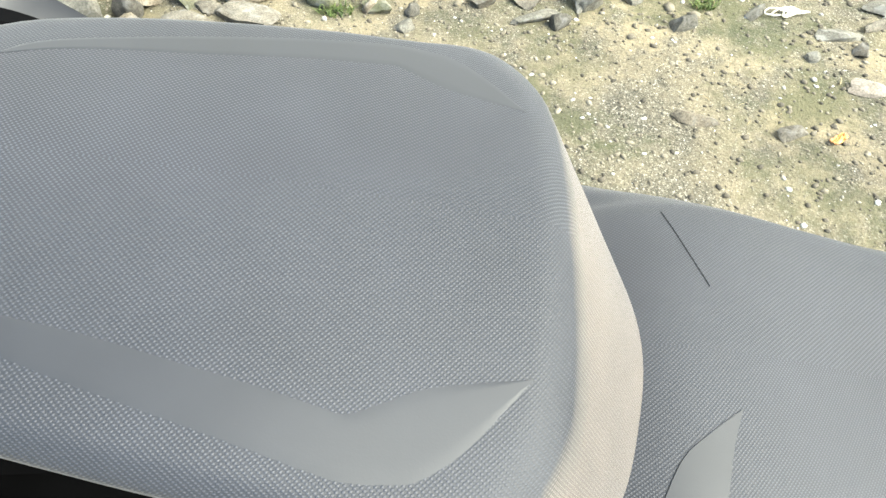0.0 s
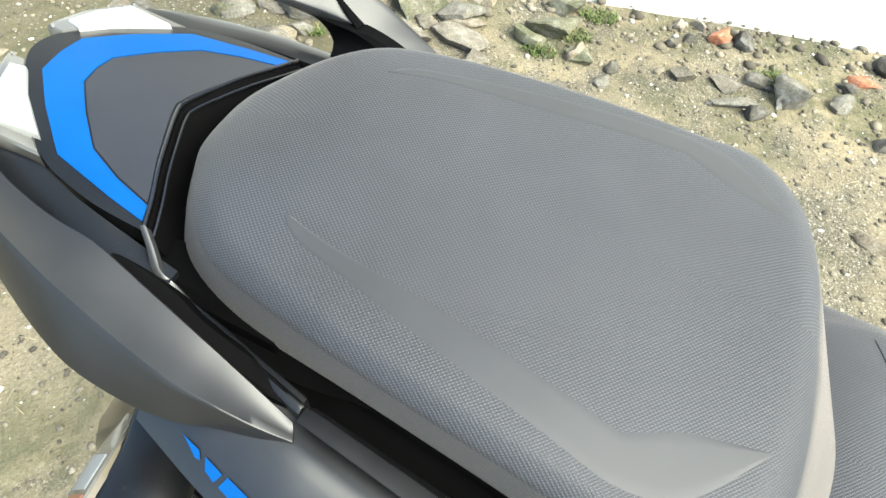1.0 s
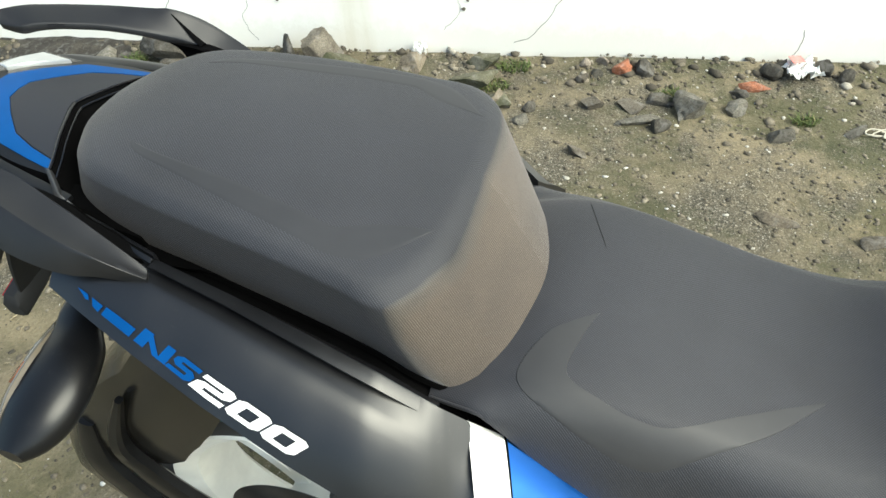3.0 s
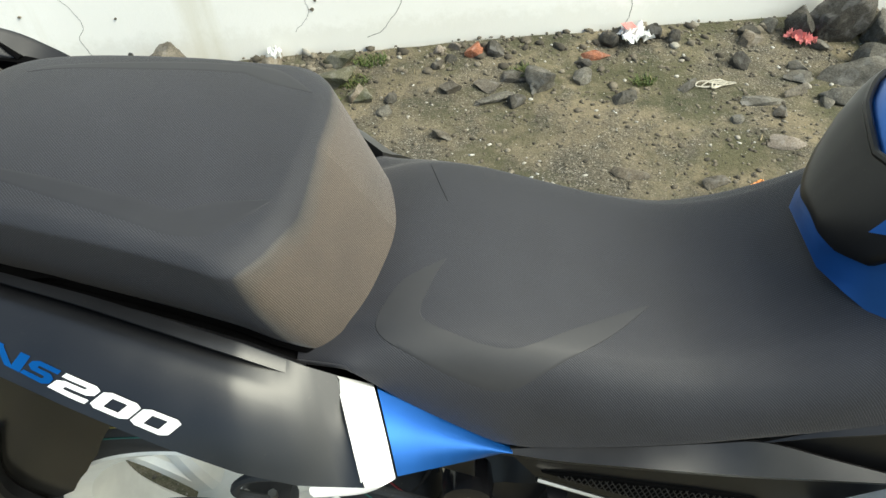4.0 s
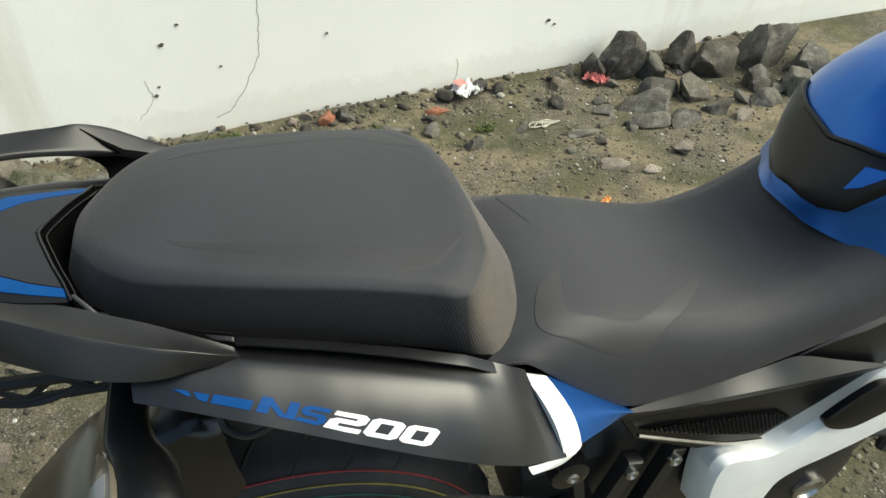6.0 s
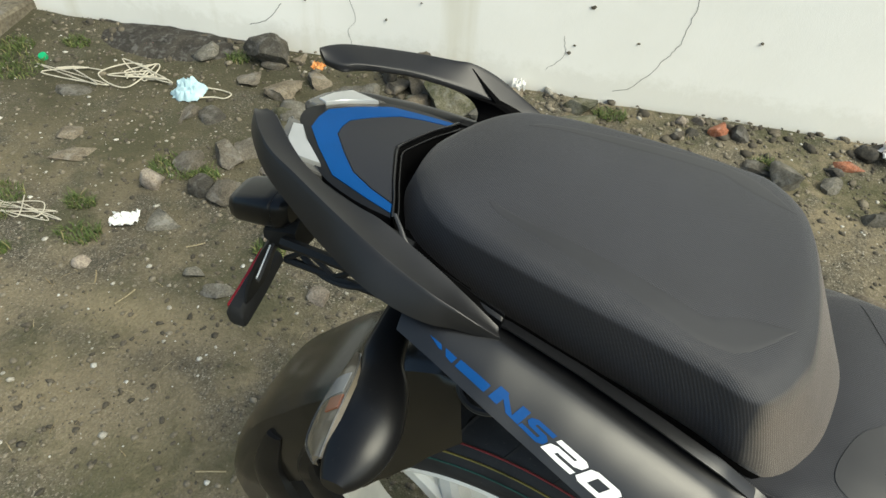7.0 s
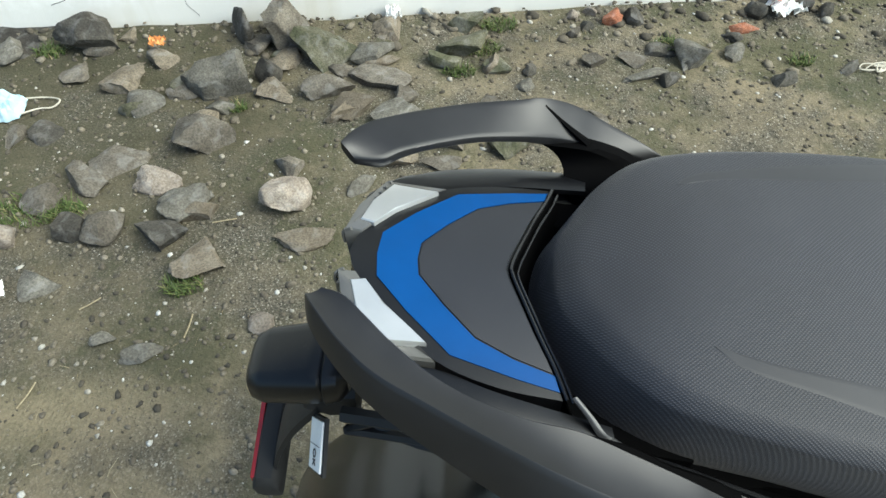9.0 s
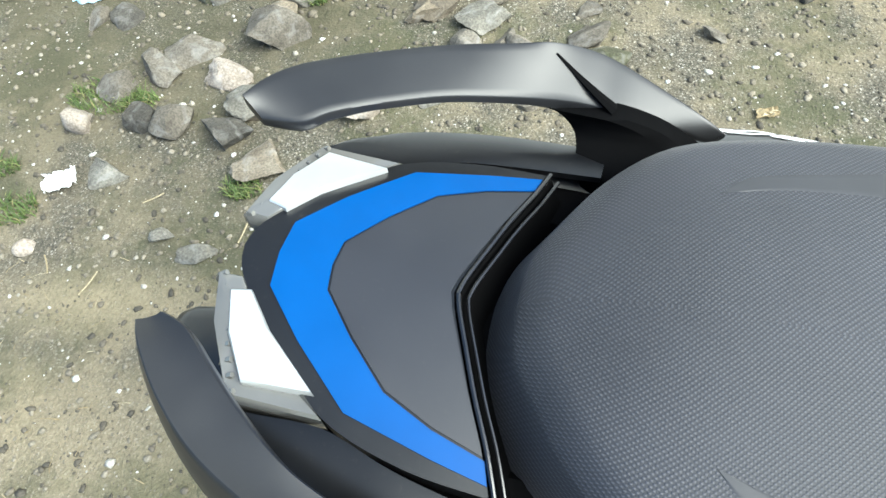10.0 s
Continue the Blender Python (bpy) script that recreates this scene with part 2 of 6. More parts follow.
def plaster_material():
    m, n, l, b = material("white_plaster")
    big = noise_node(n, l, 1.1, 7.0, 0.6)
    spots = noise_node(n, l, 26.0, 5.0, 0.7)
    fine = noise_node(n, l, 210.0, 5.0, 0.7)
    base = ramp(n, l, big.outputs["Fac"], [(0.3, (0.84, 0.835, 0.79)), (0.7, (0.93, 0.925, 0.89))])
    tc = n.new("ShaderNodeTexCoord")
    sep = n.new("ShaderNodeSeparateXYZ")
    l.new(tc.outputs["Object"], sep.inputs["Vector"])
    # rising damp: a ragged dirty band along the foot
    add = n.new("ShaderNodeMath")
    add.operation = "MULTIPLY_ADD"
    l.new(spots.outputs["Fac"], add.inputs[0])
    add.inputs[1].default_value = -0.16
    l.new(sep.outputs["Z"], add.inputs[2])
    foot = ramp(n, l, add.outputs[0], [(0.0, (0.16, 0.16, 0.16)), (0.05, (0.0, 0.0, 0.0))])
    col = mix_color(n, l, foot.outputs["Color"], base.outputs["Color"], (0.40, 0.37, 0.27))
    # stains run down in streaks
    mp = n.new("ShaderNodeMapping")
    mp.inputs["Scale"].default_value = (5.0, 1.0, 0.5)
    l.new(tc.outputs["Object"], mp.inputs["Vector"])
    st = n.new("ShaderNodeTexNoise")
    st.inputs["Scale"].default_value, st.inputs["Detail"].default_value = 1.0, 5.0
    l.new(mp.outputs["Vector"], st.inputs["Vector"])
    streak = ramp(n, l, st.outputs["Fac"], [(0.60, (0, 0, 0)), (0.74, (0.5, 0.5, 0.5))])
    col = mix_color(n, l, streak.outputs["Color"], col, (0.58, 0.54, 0.40))
    speck = ramp(n, l, spots.outputs["Fac"], [(0.72, (0, 0, 0)), (0.80, (0.6, 0.6, 0.6))])
    col = mix_color(n, l, speck.outputs["Color"], col, (0.42, 0.40, 0.33))
    l.new(col, b.inputs["Base Color"])
    b.inputs["Roughness"].default_value = 0.92
    f = bump(n, l, big.outputs["Fac"], b, 0.25, 0.01)
    f = bump(n, l, spots.outputs["Fac"], b, 0.25, 0.003, f)
    bump(n, l, fine.outputs["Fac"], b, 0.4, 0.0012, f)
    return m


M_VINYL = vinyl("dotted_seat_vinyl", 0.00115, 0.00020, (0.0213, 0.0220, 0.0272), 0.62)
# same vinyl, with warm light painted on the front face
M_VINYL_LIT = vinyl("front_lit_dotted_vinyl", 0.00115, 0.00020, (0.0213, 0.0220, 0.0272), 0.62, lit_front=True)
M_PAD = vinyl("smooth_seat_vinyl", 0.0034, 0.0, (0.0232, 0.0234, 0.0268), 0.58)
# copy of the smooth vinyl, lightened for skylight on the rider inlay
M_PAD_LIT = vinyl("lit_smooth_seat_vinyl", 0.0034, 0.0, (0.0305, 0.0304, 0.0325), 0.60)
# black seat edging and gap fillers, with the deep gaps' shade put in
M_SHADE_BLACK = plastic("shade_black", (0.0016, 0.0016, 0.0018), 0.8, spec=0.04)
M_GRAPHITE = plastic("graphite_film", (0.0115, 0.0122, 0.0165), 0.45, 900, 0.00005, 0.5, vary=0.10, dust=0.03)
M_SATIN = plastic("satin_grey_black_plastic", (0.021, 0.021, 0.0225), 0.40, 700, 0.00005, 0.6, vary=0.12, metal=0.5, dust=0.02)
M_MATTE = plastic("matt_black_plastic", (0.0044, 0.0046, 0.0054), 0.34, 800, 0.00006, 0.36, vary=0.2, dust=0.06)
M_PANEL = plastic("satin_black_panel", (0.0048, 0.0050, 0.0060), 0.37, 800, 0.00006, 0.66, vary=0.2, dust=0.06)
M_TRIM = plastic("polished_dark_trim", (0.032, 0.033, 0.036), 0.38, 300, 0.00004, 0.6, vary=0.1, metal=0.3)
M_GLOSS = plastic("gloss_black_plastic", (0.006, 0.006, 0.007), 0.16, 300, 0.00004, 0.6, vary=0.2)
M_ROUGH = plastic("rough_black_plastic", (0.012, 0.012, 0.012), 0.65, 500, 0.0003, 0.4)
M_BLUE_DECAL = plastic("bright_blue_film", (0.0003, 0.047, 0.184), 0.45, 300, 0.00003, 0.22, vary=0.08)
M_BLUE = plastic("metallic_blue_paint", (0.011, 0.112, 0.44), 0.34, 60, 0.000004, 0.6, coat=0.4, vary=0.06, metal=0.75)
M_NAVY = plastic("dark_navy_film", (0.006, 0.010, 0.045), 0.4, 300, 0.00003, 0.5, vary=0.08)
M_WHITE = plastic("white_paint", (0.86, 0.865, 0.84), 0.35, 400, 0.00004, 0.5, vary=0.04, dust=0.05)
M_WHITE_FILM = plastic("white_film", (0.80, 0.80, 0.79), 0.4, 300, 0.00002, 0.4, vary=0.03)
M_RIM = plastic("pale_alloy_paint", (0.74, 0.745, 0.70), 0.38, 500, 0.00006, 0.5, vary=0.06, dust=0.12)
M_GLOSS_BROWN = plastic("gloss_black_mudguard", (0.0085, 0.0080, 0.0070), 0.22, 300, 0.00006, 0.6, vary=0.3, dust=0.06)
M_CLEAR = plastic("clear_smoky_lens", (0.13, 0.112, 0.085), 0.12, 200, 0.00003, 0.7, vary=0.25)
M_RUBBER = plastic("tyre_rubber", (0.022, 0.024, 0.027), 0.7, 600, 0.0003, 0.35, vary=0.3, dust=0.3)
M_METAL = plastic("bare_steel", (0.45, 0.44, 0.42), 0.32, 500, 0.00008, 0.5, vary=0.2, metal=1.0)
M_DARK_METAL = plastic("black_coated_metal", (0.02, 0.02, 0.021), 0.4, 500, 0.0001, 0.5, vary=0.3, metal=0.3, dust=0.1)
M_LENS = plastic("milky_clear_lens", (0.095, 0.094, 0.090), 0.10, 200, 0.00003, 0.7, vary=0.12)
M_REFLECTOR = plastic("silvered_reflector", (0.50, 0.51, 0.51), 0.30, 200, 0.00002, 0.6, vary=0.06, metal=0.55)
M_REFLECTOR_DIM = plastic("dim_reflector", (0.24, 0.245, 0.245), 0.25, 200, 0.00002, 0.6, vary=0.15)
M_AMBER = plastic("amber_bulb", (0.22, 0.085, 0.045), 0.25, 200, 0.00002, 0.6, vary=0.1)
M_RED = plastic("red_reflector", (0.24, 0.010, 0.012), 0.2, 900, 0.0002, 0.6, vary=0.2)
M_ORANGE = plastic("orange_film", (0.75, 0.14, 0.02), 0.45)
M_INK = plastic("black_ink", (0.012, 0.012, 0.012), 0.6)
M_YELLOW_LINE = plastic("yellow_tread_paint", (0.210, 0.180, 0.045), 0.7)
M_RED_LINE = plastic("red_tread_paint", (0.210, 0.020, 0.025), 0.7)
M_TEAL_LINE = plastic("green_tread_paint", (0.015, 0.080, 0.070), 0.7)
M_GROUND = ground_material()
M_PLASTER = plaster_material()
M_CONCRETE = stone_material("old_concrete", (0.0768, 0.0672, 0.0512), (0.128, 0.115, 0.0896), (0.179, 0.166, 0.134), 5.0)
M_PALE_CONCRETE = stone_material("pale_concrete", (0.27, 0.27, 0.255), (0.345, 0.345, 0.33), (0.413, 0.413, 0.39), 6.0)
M_ASPHALT = stone_material("grey_paving", (0.0544, 0.0576, 0.0544), (0.0768, 0.08, 0.0768), (0.102, 0.102, 0.096), 9.0)
M_GREY_ROCK = stone_material("grey_rock", (0.0660, 0.0633, 0.0550), (0.1152, 0.1101, 0.0963), (0.1815, 0.1737, 0.1514))
M_BROWN_ROCK = stone_material("brown_rock", (0.0714, 0.0636, 0.0533), (0.1161, 0.1049, 0.0877), (0.1763, 0.1617, 0.1376))
M_TAN_ROCK = stone_material("tan_rock", (0.0946, 0.0791, 0.0585), (0.1462, 0.1256, 0.0972), (0.2021, 0.1789, 0.1428))
M_DARK_ROCK = stone_material("dark_rock", (0.032, 0.0307, 0.0275), (0.064, 0.0602, 0.0525), (0.109, 0.102, 0.0896))
M_PALE_ROCK = stone_material("pale_rock", (0.1720, 0.1462, 0.1221), (0.2408, 0.2107, 0.1806), (0.3096, 0.2795, 0.2451))
M_MOSSY_ROCK = stone_material("mossy_rock", (0.0448, 0.0512, 0.0256), (0.096, 0.096, 0.064), (0.166, 0.16, 0.128))
M_BRICK = stone_material("red_brick", (0.18, 0.0675, 0.0375), (0.27, 0.109, 0.0638), (0.345, 0.165, 0.105), 20.0)
M_SOIL = stone_material("black_soil", (0.02, 0.019, 0.018), (0.04, 0.037, 0.033), (0.075, 0.07, 0.06), 18.0)
M_GRAVEL = island_material("gravel", [(0.0, (0.0544, 0.0486, 0.0384)), (0.45, (0.112, 0.0973, 0.0742)), (0.8, (0.173, 0.152, 0.115)), (0.96, (0.23, 0.205, 0.16)), (1.0, (0.371, 0.352, 0.307))])
M_CHIPS = island_material("pale_chips", [(0.0, (0.315, 0.3, 0.255)), (0.6, (0.45, 0.435, 0.39)), (1.0, (0.54, 0.532, 0.503))])
M_GRASS = island_material("grass", [(0.0, (0.040, 0.065, 0.016)), (0.6, (0.080, 0.115, 0.030)), (0.9, (0.13, 0.15, 0.05)), (1.0, (0.24, 0.20, 0.10))], 0.6)
M_DRY = island_material("dry_stalks", [(0.0, (0.18, 0.135, 0.0675)), (0.6, (0.27, 0.217, 0.128)), (1.0, (0.36, 0.315, 0.21))], 0.8)
M_PAPER = plastic("white_paper", (0.76, 0.76, 0.74), 0.8, 200, 0.0003, 0.3, vary=0.06)
M_PINK_PAPER = plastic("pink_printed_paper", (0.70, 0.24, 0.22), 0.7, 200, 0.0003, 0.3, vary=0.3)
M_CLOTH = plastic("pale_blue_cloth", (0.38, 0.53, 0.59), 0.85, 900, 0.0003, 0.2, vary=0.15)
M_TWINE = plastic("white_cord", (0.465, 0.435, 0.36), 0.8, 900, 0.0003, 0.2, vary=0.15)
M_GREEN_CAP = plastic("green_plastic", (0.01, 0.30, 0.12), 0.35)
M_PEEL = plastic("orange_peel", (0.68, 0.30, 0.10), 0.5, 200, 0.0006, 0.4, vary=0.3)


# ---------------------------------------------------------------- mesh helpers
def spline(pts, n, closed=False):
    """Points along a Catmull-Rom curve through pts, n steps a span."""
    p = np.array(pts, float)
    k = len(p)
    out = []
    spans = k if closed else k - 1
    for i in range(spans):
        a, b, c, d = (p[(i + j) % k] if closed else p[min(max(i + j, 0), k - 1)] for j in (-1, 0, 1, 2))
        for s in range(n):
            t = s / n
            out.append(0.5 * (2 * b + (c - a) * t + (2 * a - 5 * b + 4 * c - d) * t * t + (3 * b - a - 3 * c + d) * t ** 3))
    if not closed:
        out.append(p[-1])
    return np.array(out)


def mesh_of(name, verts, faces, mat, smooth=True):
    me = bpy.data.meshes.new(name)
    me.from_pydata([tuple(map(float, v)) for v in verts], [], faces)
    bm = bmesh.new()
    bm.from_mesh(me)
    bmesh.ops.remove_doubles(bm, verts=bm.verts, dist=1e-6)
    bmesh.ops.recalc_face_normals(bm, faces=bm.faces)
    bm.to_mesh(me)
    bm.free()
    me.materials.append(mat)
    if smooth:
        me.polygons.foreach_set("use_smooth", [True] * len(me.polygons))
        me.set_sharp_from_angle(angle=radians(38))
    return me


def part(name, me, parent, label=""):
    """One mesh object under a thing or a part."""
    ob = new(name, me)
    ob.parent = parent
    if label:
        tagged(ob, label)
    return ob


def loft(name, rings, mat, closed=True, caps=True, smooth=True):
    """Skin over rings of equal length."""
    rings = np.array(rings, float)
    r, k = rings.shape[:2]
    verts = rings.reshape(-1, 3)
    faces = []
    for i in range(r - 1):
        for j in range(k if closed else k - 1):
            a, b = i * k + j, i * k + (j + 1) % k
            faces.append((a, b, b + k, a + k))
    if caps:
        faces.append(tuple(range(k)))
        faces.append(tuple((r - 1) * k + j for j in reversed(range(k))))
    return mesh_of(name, verts, faces, mat, smooth)


def smooth_rings(rings, n):
    """More rings between the given ones, on smooth curves."""
    rings = np.array(rings, float)
    return np.stack([spline(rings[:, j], n) for j in range(rings.shape[1])], 1)


def chamfered(a, b, c, d, f=0.18):
    """An eight-cornered ring from four corners."""
    q = [np.array(v, float) for v in (a, b, c, d)]
    out = []
    for i in range(4):
        p, nx = q[i], q[(i + 1) % 4]
        out += [p + (nx - p) * f, p + (nx - p) * (1 - f)]
    return np.array(out)


def plate(name, top, thick, mat, bevel=0.0008, smooth=True):
    """A slab under a closed outline of 3D points, edges eased. thick is a vector to its back."""
    top = np.array(top, float)
    mid = top.mean(0)
    t = np.array(thick, float)
    inset = mid + (top - mid) * (1 - bevel / (np.linalg.norm(top - mid, axis=1, keepdims=True) + 1e-9))
    rings = [top + t, top + t * 0.15, inset]
    return loft(name, rings, mat, smooth=smooth)


def sheet(name, grid, thick, mat):
    """A curved sheet from a grid of points, with thickness along the vector thick."""
    g = np.array(grid, float)
    r, k = g.shape[:2]
    t = np.array(thick, float)
    verts = np.concatenate([g.reshape(-1, 3), (g + t).reshape(-1, 3)])
    faces, o = [], r * k
    for i in range(r - 1):
        for j in range(k - 1):
            a = i * k + j
            faces += [(a, a + 1, a + k + 1, a + k), (o + a + k, o + a + k + 1, o + a + 1, o + a)]
    for i in range(r - 1):
        for j in (0, k - 1):
            a = i * k + j
            faces.append((a, a + k, o + a + k, o + a))
    for j in range(k - 1):
        for i in (0, r - 1):
            a = i * k + j
            faces.append((a, a + 1, o + a + 1, o + a))
    return mesh_of(name, verts, faces, mat)


def tube(name, pts, radius, mat, n=6, sides=8, closed=False, flat=1.0):
    """A rod along a smooth curve; radius may be a pair (start, end)."""
    c = spline(pts, n, closed) if n > 1 else np.array(pts, float)
    k = len(c)
    r0, r1 = radius if isinstance(radius, tuple) else (radius, radius)
    rings = []
    side = None
    for i in range(k):
        d = (c[(i + 1) % k] - c[i - 1]) if closed else (c[min(i + 1, k - 1)] - c[max(i - 1, 0)])
        d = d / (np.linalg.norm(d) + 1e-12)
        if side is None:
            side = np.cross(d, (0.1, 0.2, 1.0))
        side = side - d * (side @ d)
        side = side / (np.linalg.norm(side) + 1e-12)
        up = np.cross(side, d)
        rr = r0 + (r1 - r0) * i / max(1, k - 1)
        rings.append([c[i] + rr * (math.cos(a) * side + flat * math.sin(a) * up) for a in np.arange(sides) * 2 * math.pi / sides])
    if closed:
        rings.append(rings[0])
    return loft(name, rings, mat, caps=not closed)


def lathe(name, profile, mat, axis_at, sides=48, start=0.0, sweep=2 * math.pi):
    """Turns a profile of (radius, y) about a line along y through axis_at (x, z)."""
    full = abs(sweep - 2 * math.pi) < 1e-6
    steps = sides + (0 if full else 1)
    verts, faces, k = [], [], len(profile)
    for i in range(steps):
        a = start + sweep * i / sides
        for r, y in profile:
            verts.append((axis_at[0] + r * math.cos(a), y, axis_at[1] + r * math.sin(a)))
    for i in range(sides):
        for j in range(k):
            a, b = i * k + j, i * k + (j + 1) % k
            i2 = ((i + 1) % steps) * k
            faces.append((a, b, i2 + (j + 1) % k, i2 + j))
    if not full:
        faces += [tuple(range(k)), tuple((steps - 1) * k + j for j in reversed(range(k)))]
    return mesh_of(name, verts, faces, mat)


def mirrored(me):
    """The same mesh on the other side of the machine."""
    m2 = me.copy()
    m2.transform(Matrix.Scale(-1, 4, (0, 1, 0)))
    m2.flip_normals()
    return m2


def lerp(x, xs, ys):
    return float(np.interp(x, xs, ys))


# ---------------------------------------------------------------- ground, wall, kerb
WALL_Y = 1.785


def ground_height(x, y):
    v = Vector((x * 1.3, y * 1.3, 0.3))
    h = 0.014 * noise.fractal(v, 1.0, 2.0, 4) + 0.006 * noise.noise(v * 6)
    lift = max(0.0, 1 - abs(WALL_Y - y) / 0.35) if y < WALL_Y else 0.0
    fade = max(0.0, 1 - max(abs(x) - 2.6, 0) / 2)
    return (h + 0.03 * lift * lift) * fade - 0.012


def build_ground():
    xs = np.concatenate([[-80, -30, -12, -6, -4, -3], np.linspace(-2.6, 2.8, 200), [3.2, 4, 6, 12, 30, 80]])
    ys = np.concatenate([[-80, -30, -12, -5, -2.5, -1.6, -1.1], np.linspace(-0.8, 1.9, 120), [2.4, 4, 8, 20, 80]])
    verts = [(x, y, ground_height(x, y)) for x in xs for y in ys]
    k = len(ys)
    faces = [(i * k + j, (i + 1) * k + j, (i + 1) * k + j + 1, i * k + j + 1) for i in range(len(xs) - 1) for j in range(k - 1)]
    ob = new("ground", mesh_of("ground", verts, faces, M_GROUND))
    tagged(ob, "grey-brown gravelly soil with sandy patches", "ground", kind="structure")


def build_wall():
    xs = np.linspace(-6, 7, 120)
    zs = np.concatenate([np.linspace(-0.15, 0.6, 16), np.linspace(0.75, 3.3, 12)])
    front = [[(x, WALL_Y + 0.006 * noise.noise(Vector((x * 1.7, 3, z * 1.7))), z) for z in zs] for x in xs]
    ob = new("wall_back", sheet("wall_back", front, (0, 0.2, 0), M_PLASTER))
    tagged(ob, "white plastered wall with cracks and faint damp stains", "wall", kind="structure")
    rnd = random.Random(5)

    def crack(pts, width):
        c = spline([(x, WALL_Y - 0.0045, z) for x, z in pts], 7)
        for p in c:
            p[0] += rnd.uniform(-1, 1) * 0.004
            p[2] += rnd.uniform(-1, 1) * 0.002
            p[1] = WALL_Y + 0.006 * noise.noise(Vector((p[0] * 1.7, 3, p[2] * 1.7))) - 0.0004
        part("crack", tube("crack", c, width, M_SOIL, n=1, sides=4), ob, "thin dark crack in the plaster")
    crack([(0.09, 0.05), (0.16, 0.085), (0.24, 0.20), (0.275, 0.27), (0.285, 0.36), (0.30, 0.46)], 0.0008)
    crack([(0.30, 0.46), (0.33, 0.62), (0.31, 0.80)], 0.0007)
    crack([(-0.86, 0.03), (-0.90, 0.11), (-0.87, 0.19), (-0.93, 0.30)], 0.0006)
    crack([(-1.30, 0.09), (-1.22, 0.12), (-1.16, 0.19)], 0.0010)
    crack([(-0.16, 0.09), (-0.10, 0.16), (-0.11, 0.23)], 0.0006)
    crack([(1.02, 0.02), (1.04, 0.08), (1.03, 0.12)], 0.0008)
    for x, z, r in ((-0.085, 0.17, 0.008), (-0.03, 0.34, 0.009), (-0.07, 0.20, 0.005), (0.03, 0.40, 0.006), (0.52, 0.30, 0.005),
                    (1.44, 0.22, 0.009), (1.47, 0.20, 0.006), (-0.75, 0.19, 0.005), (-1.06, 0.22, 0.006), (-0.62, 0.27, 0.004), (0.14, 0.24, 0.005)):
        pts = [(x + r * rnd.uniform(0.6, 1.4) * math.cos(a), WALL_Y - 0.003, z + 0.7 * r * rnd.uniform(0.5, 1.4) * math.sin(a)) for a in np.arange(9) * 2 * math.pi / 9]
        part("chip", plate("chip", pts, (0, 0.008, 0), M_CONCRETE, 0.0004), ob, "small chipped hole in the plaster")


def build_kerb():
    rnd = random.Random(8)
    rings = []
    for y in np.linspace(-1.2, WALL_Y - 0.002, 60):
        e = 0.006 * noise.noise(Vector((4, y * 5, 0)))
        h = 0.055 + 0.004 * noise.noise(Vector((1, y * 4, 2)))
        rings.append([(-2.26 + e, y, -0.05), (-2.262 + e, y, h - 0.012), (-2.272 + e, y, h), (-2.70, y, h + 0.004), (-2.70, y, -0.05)])
    ob = new("kerb", loft("kerb", rings, M_CONCRETE))
    tagged(ob, "low weathered concrete kerb beside the gravel", "kerb", kind="structure")
    rings = [[(-2.702, y, -0.05), (-2.702, y, 0.072), (-2.708, y, 0.078), (-2.752, y, 0.078), (-2.758, y, 0.072), (-2.758, y, -0.05)] for y in np.linspace(-1.2, WALL_Y - 0.002, 12)]
    ob = new("kerb_edging", loft("kerb_edging", rings, M_PALE_CONCRETE))
    tagged(ob, "pale concrete edging strip beyond the kerb", "kerb", kind="structure")
    grid = [[(x, y, 0.06 + 0.003 * noise.noise(Vector((x * 3, y * 3, 1)))) for y in np.linspace(-1.2, WALL_Y - 0.002, 20)] for x in np.linspace(-4.6, -2.76, 14)]
    ob = new("pavement", sheet("pavement", grid, (0, 0, -0.1), M_ASPHALT))
    tagged(ob, "grey paved strip beyond the kerb", "pavement", kind="structure")


build_ground()
build_wall()
build_kerb()

# ---------------------------------------------------------------- motorcycle
BIKE = pose(-0.002, -0.002, 0, 0, 0, 0) @ pose(0, 0, 0, 0, 0, -7.5) @ pose(0, 0, 0, -0.5, 0, 0)
bike = tagged(new("motorcycle"), "black and blue naked motorcycle with white trim, parked on gravel", "motorcycle")
bike.matrix_world = BIKE


def mirror_outline(half):
    """A closed outline symmetric about y = 0 from points of its left half, front to back ends on the axis."""
    h = [tuple(p) for p in half]
    return h + [(x, -y) for x, y in reversed(h[1:-1])]


# --- pillion seat
P_CREST = spline([(-0.18, 0.914), (-0.15, 0.921), (-0.08, 0.937), (0.04, 0.928), (0.12, 0.915), (0.17, 0.907), (0.19, 0.902)], 8)


def pillion_top(x, y, s=None):
    """Height of the seat top; it rolls down towards its crease, where s = 1."""
    zc = lerp(x, P_CREST[:, 0], P_CREST[:, 1])
    if s is None:
        e = np.array(P_EDGE) - (0.01, 0)
        a = np.arctan2(e[:, 1], e[:, 0])
        o = np.argsort(a)
        s = math.hypot(x - 0.01, y) / float(np.interp(math.atan2(y, x - 0.01), a[o], np.hypot(e[:, 0], e[:, 1])[o]))
    return zc - 0.85 * y * y - 0.007 * min(1.0, max(0.0, s - 0.90) / 0.10) ** 2.0


def pillion_base(x):
    return lerp(x, [-0.18, -0.03, 0.14, 0.19, 0.24], [0.872, 0.846, 0.806, 0.787, 0.782])


def outline(half, n=5):
    return spline(mirror_outline(half), n, closed=True)


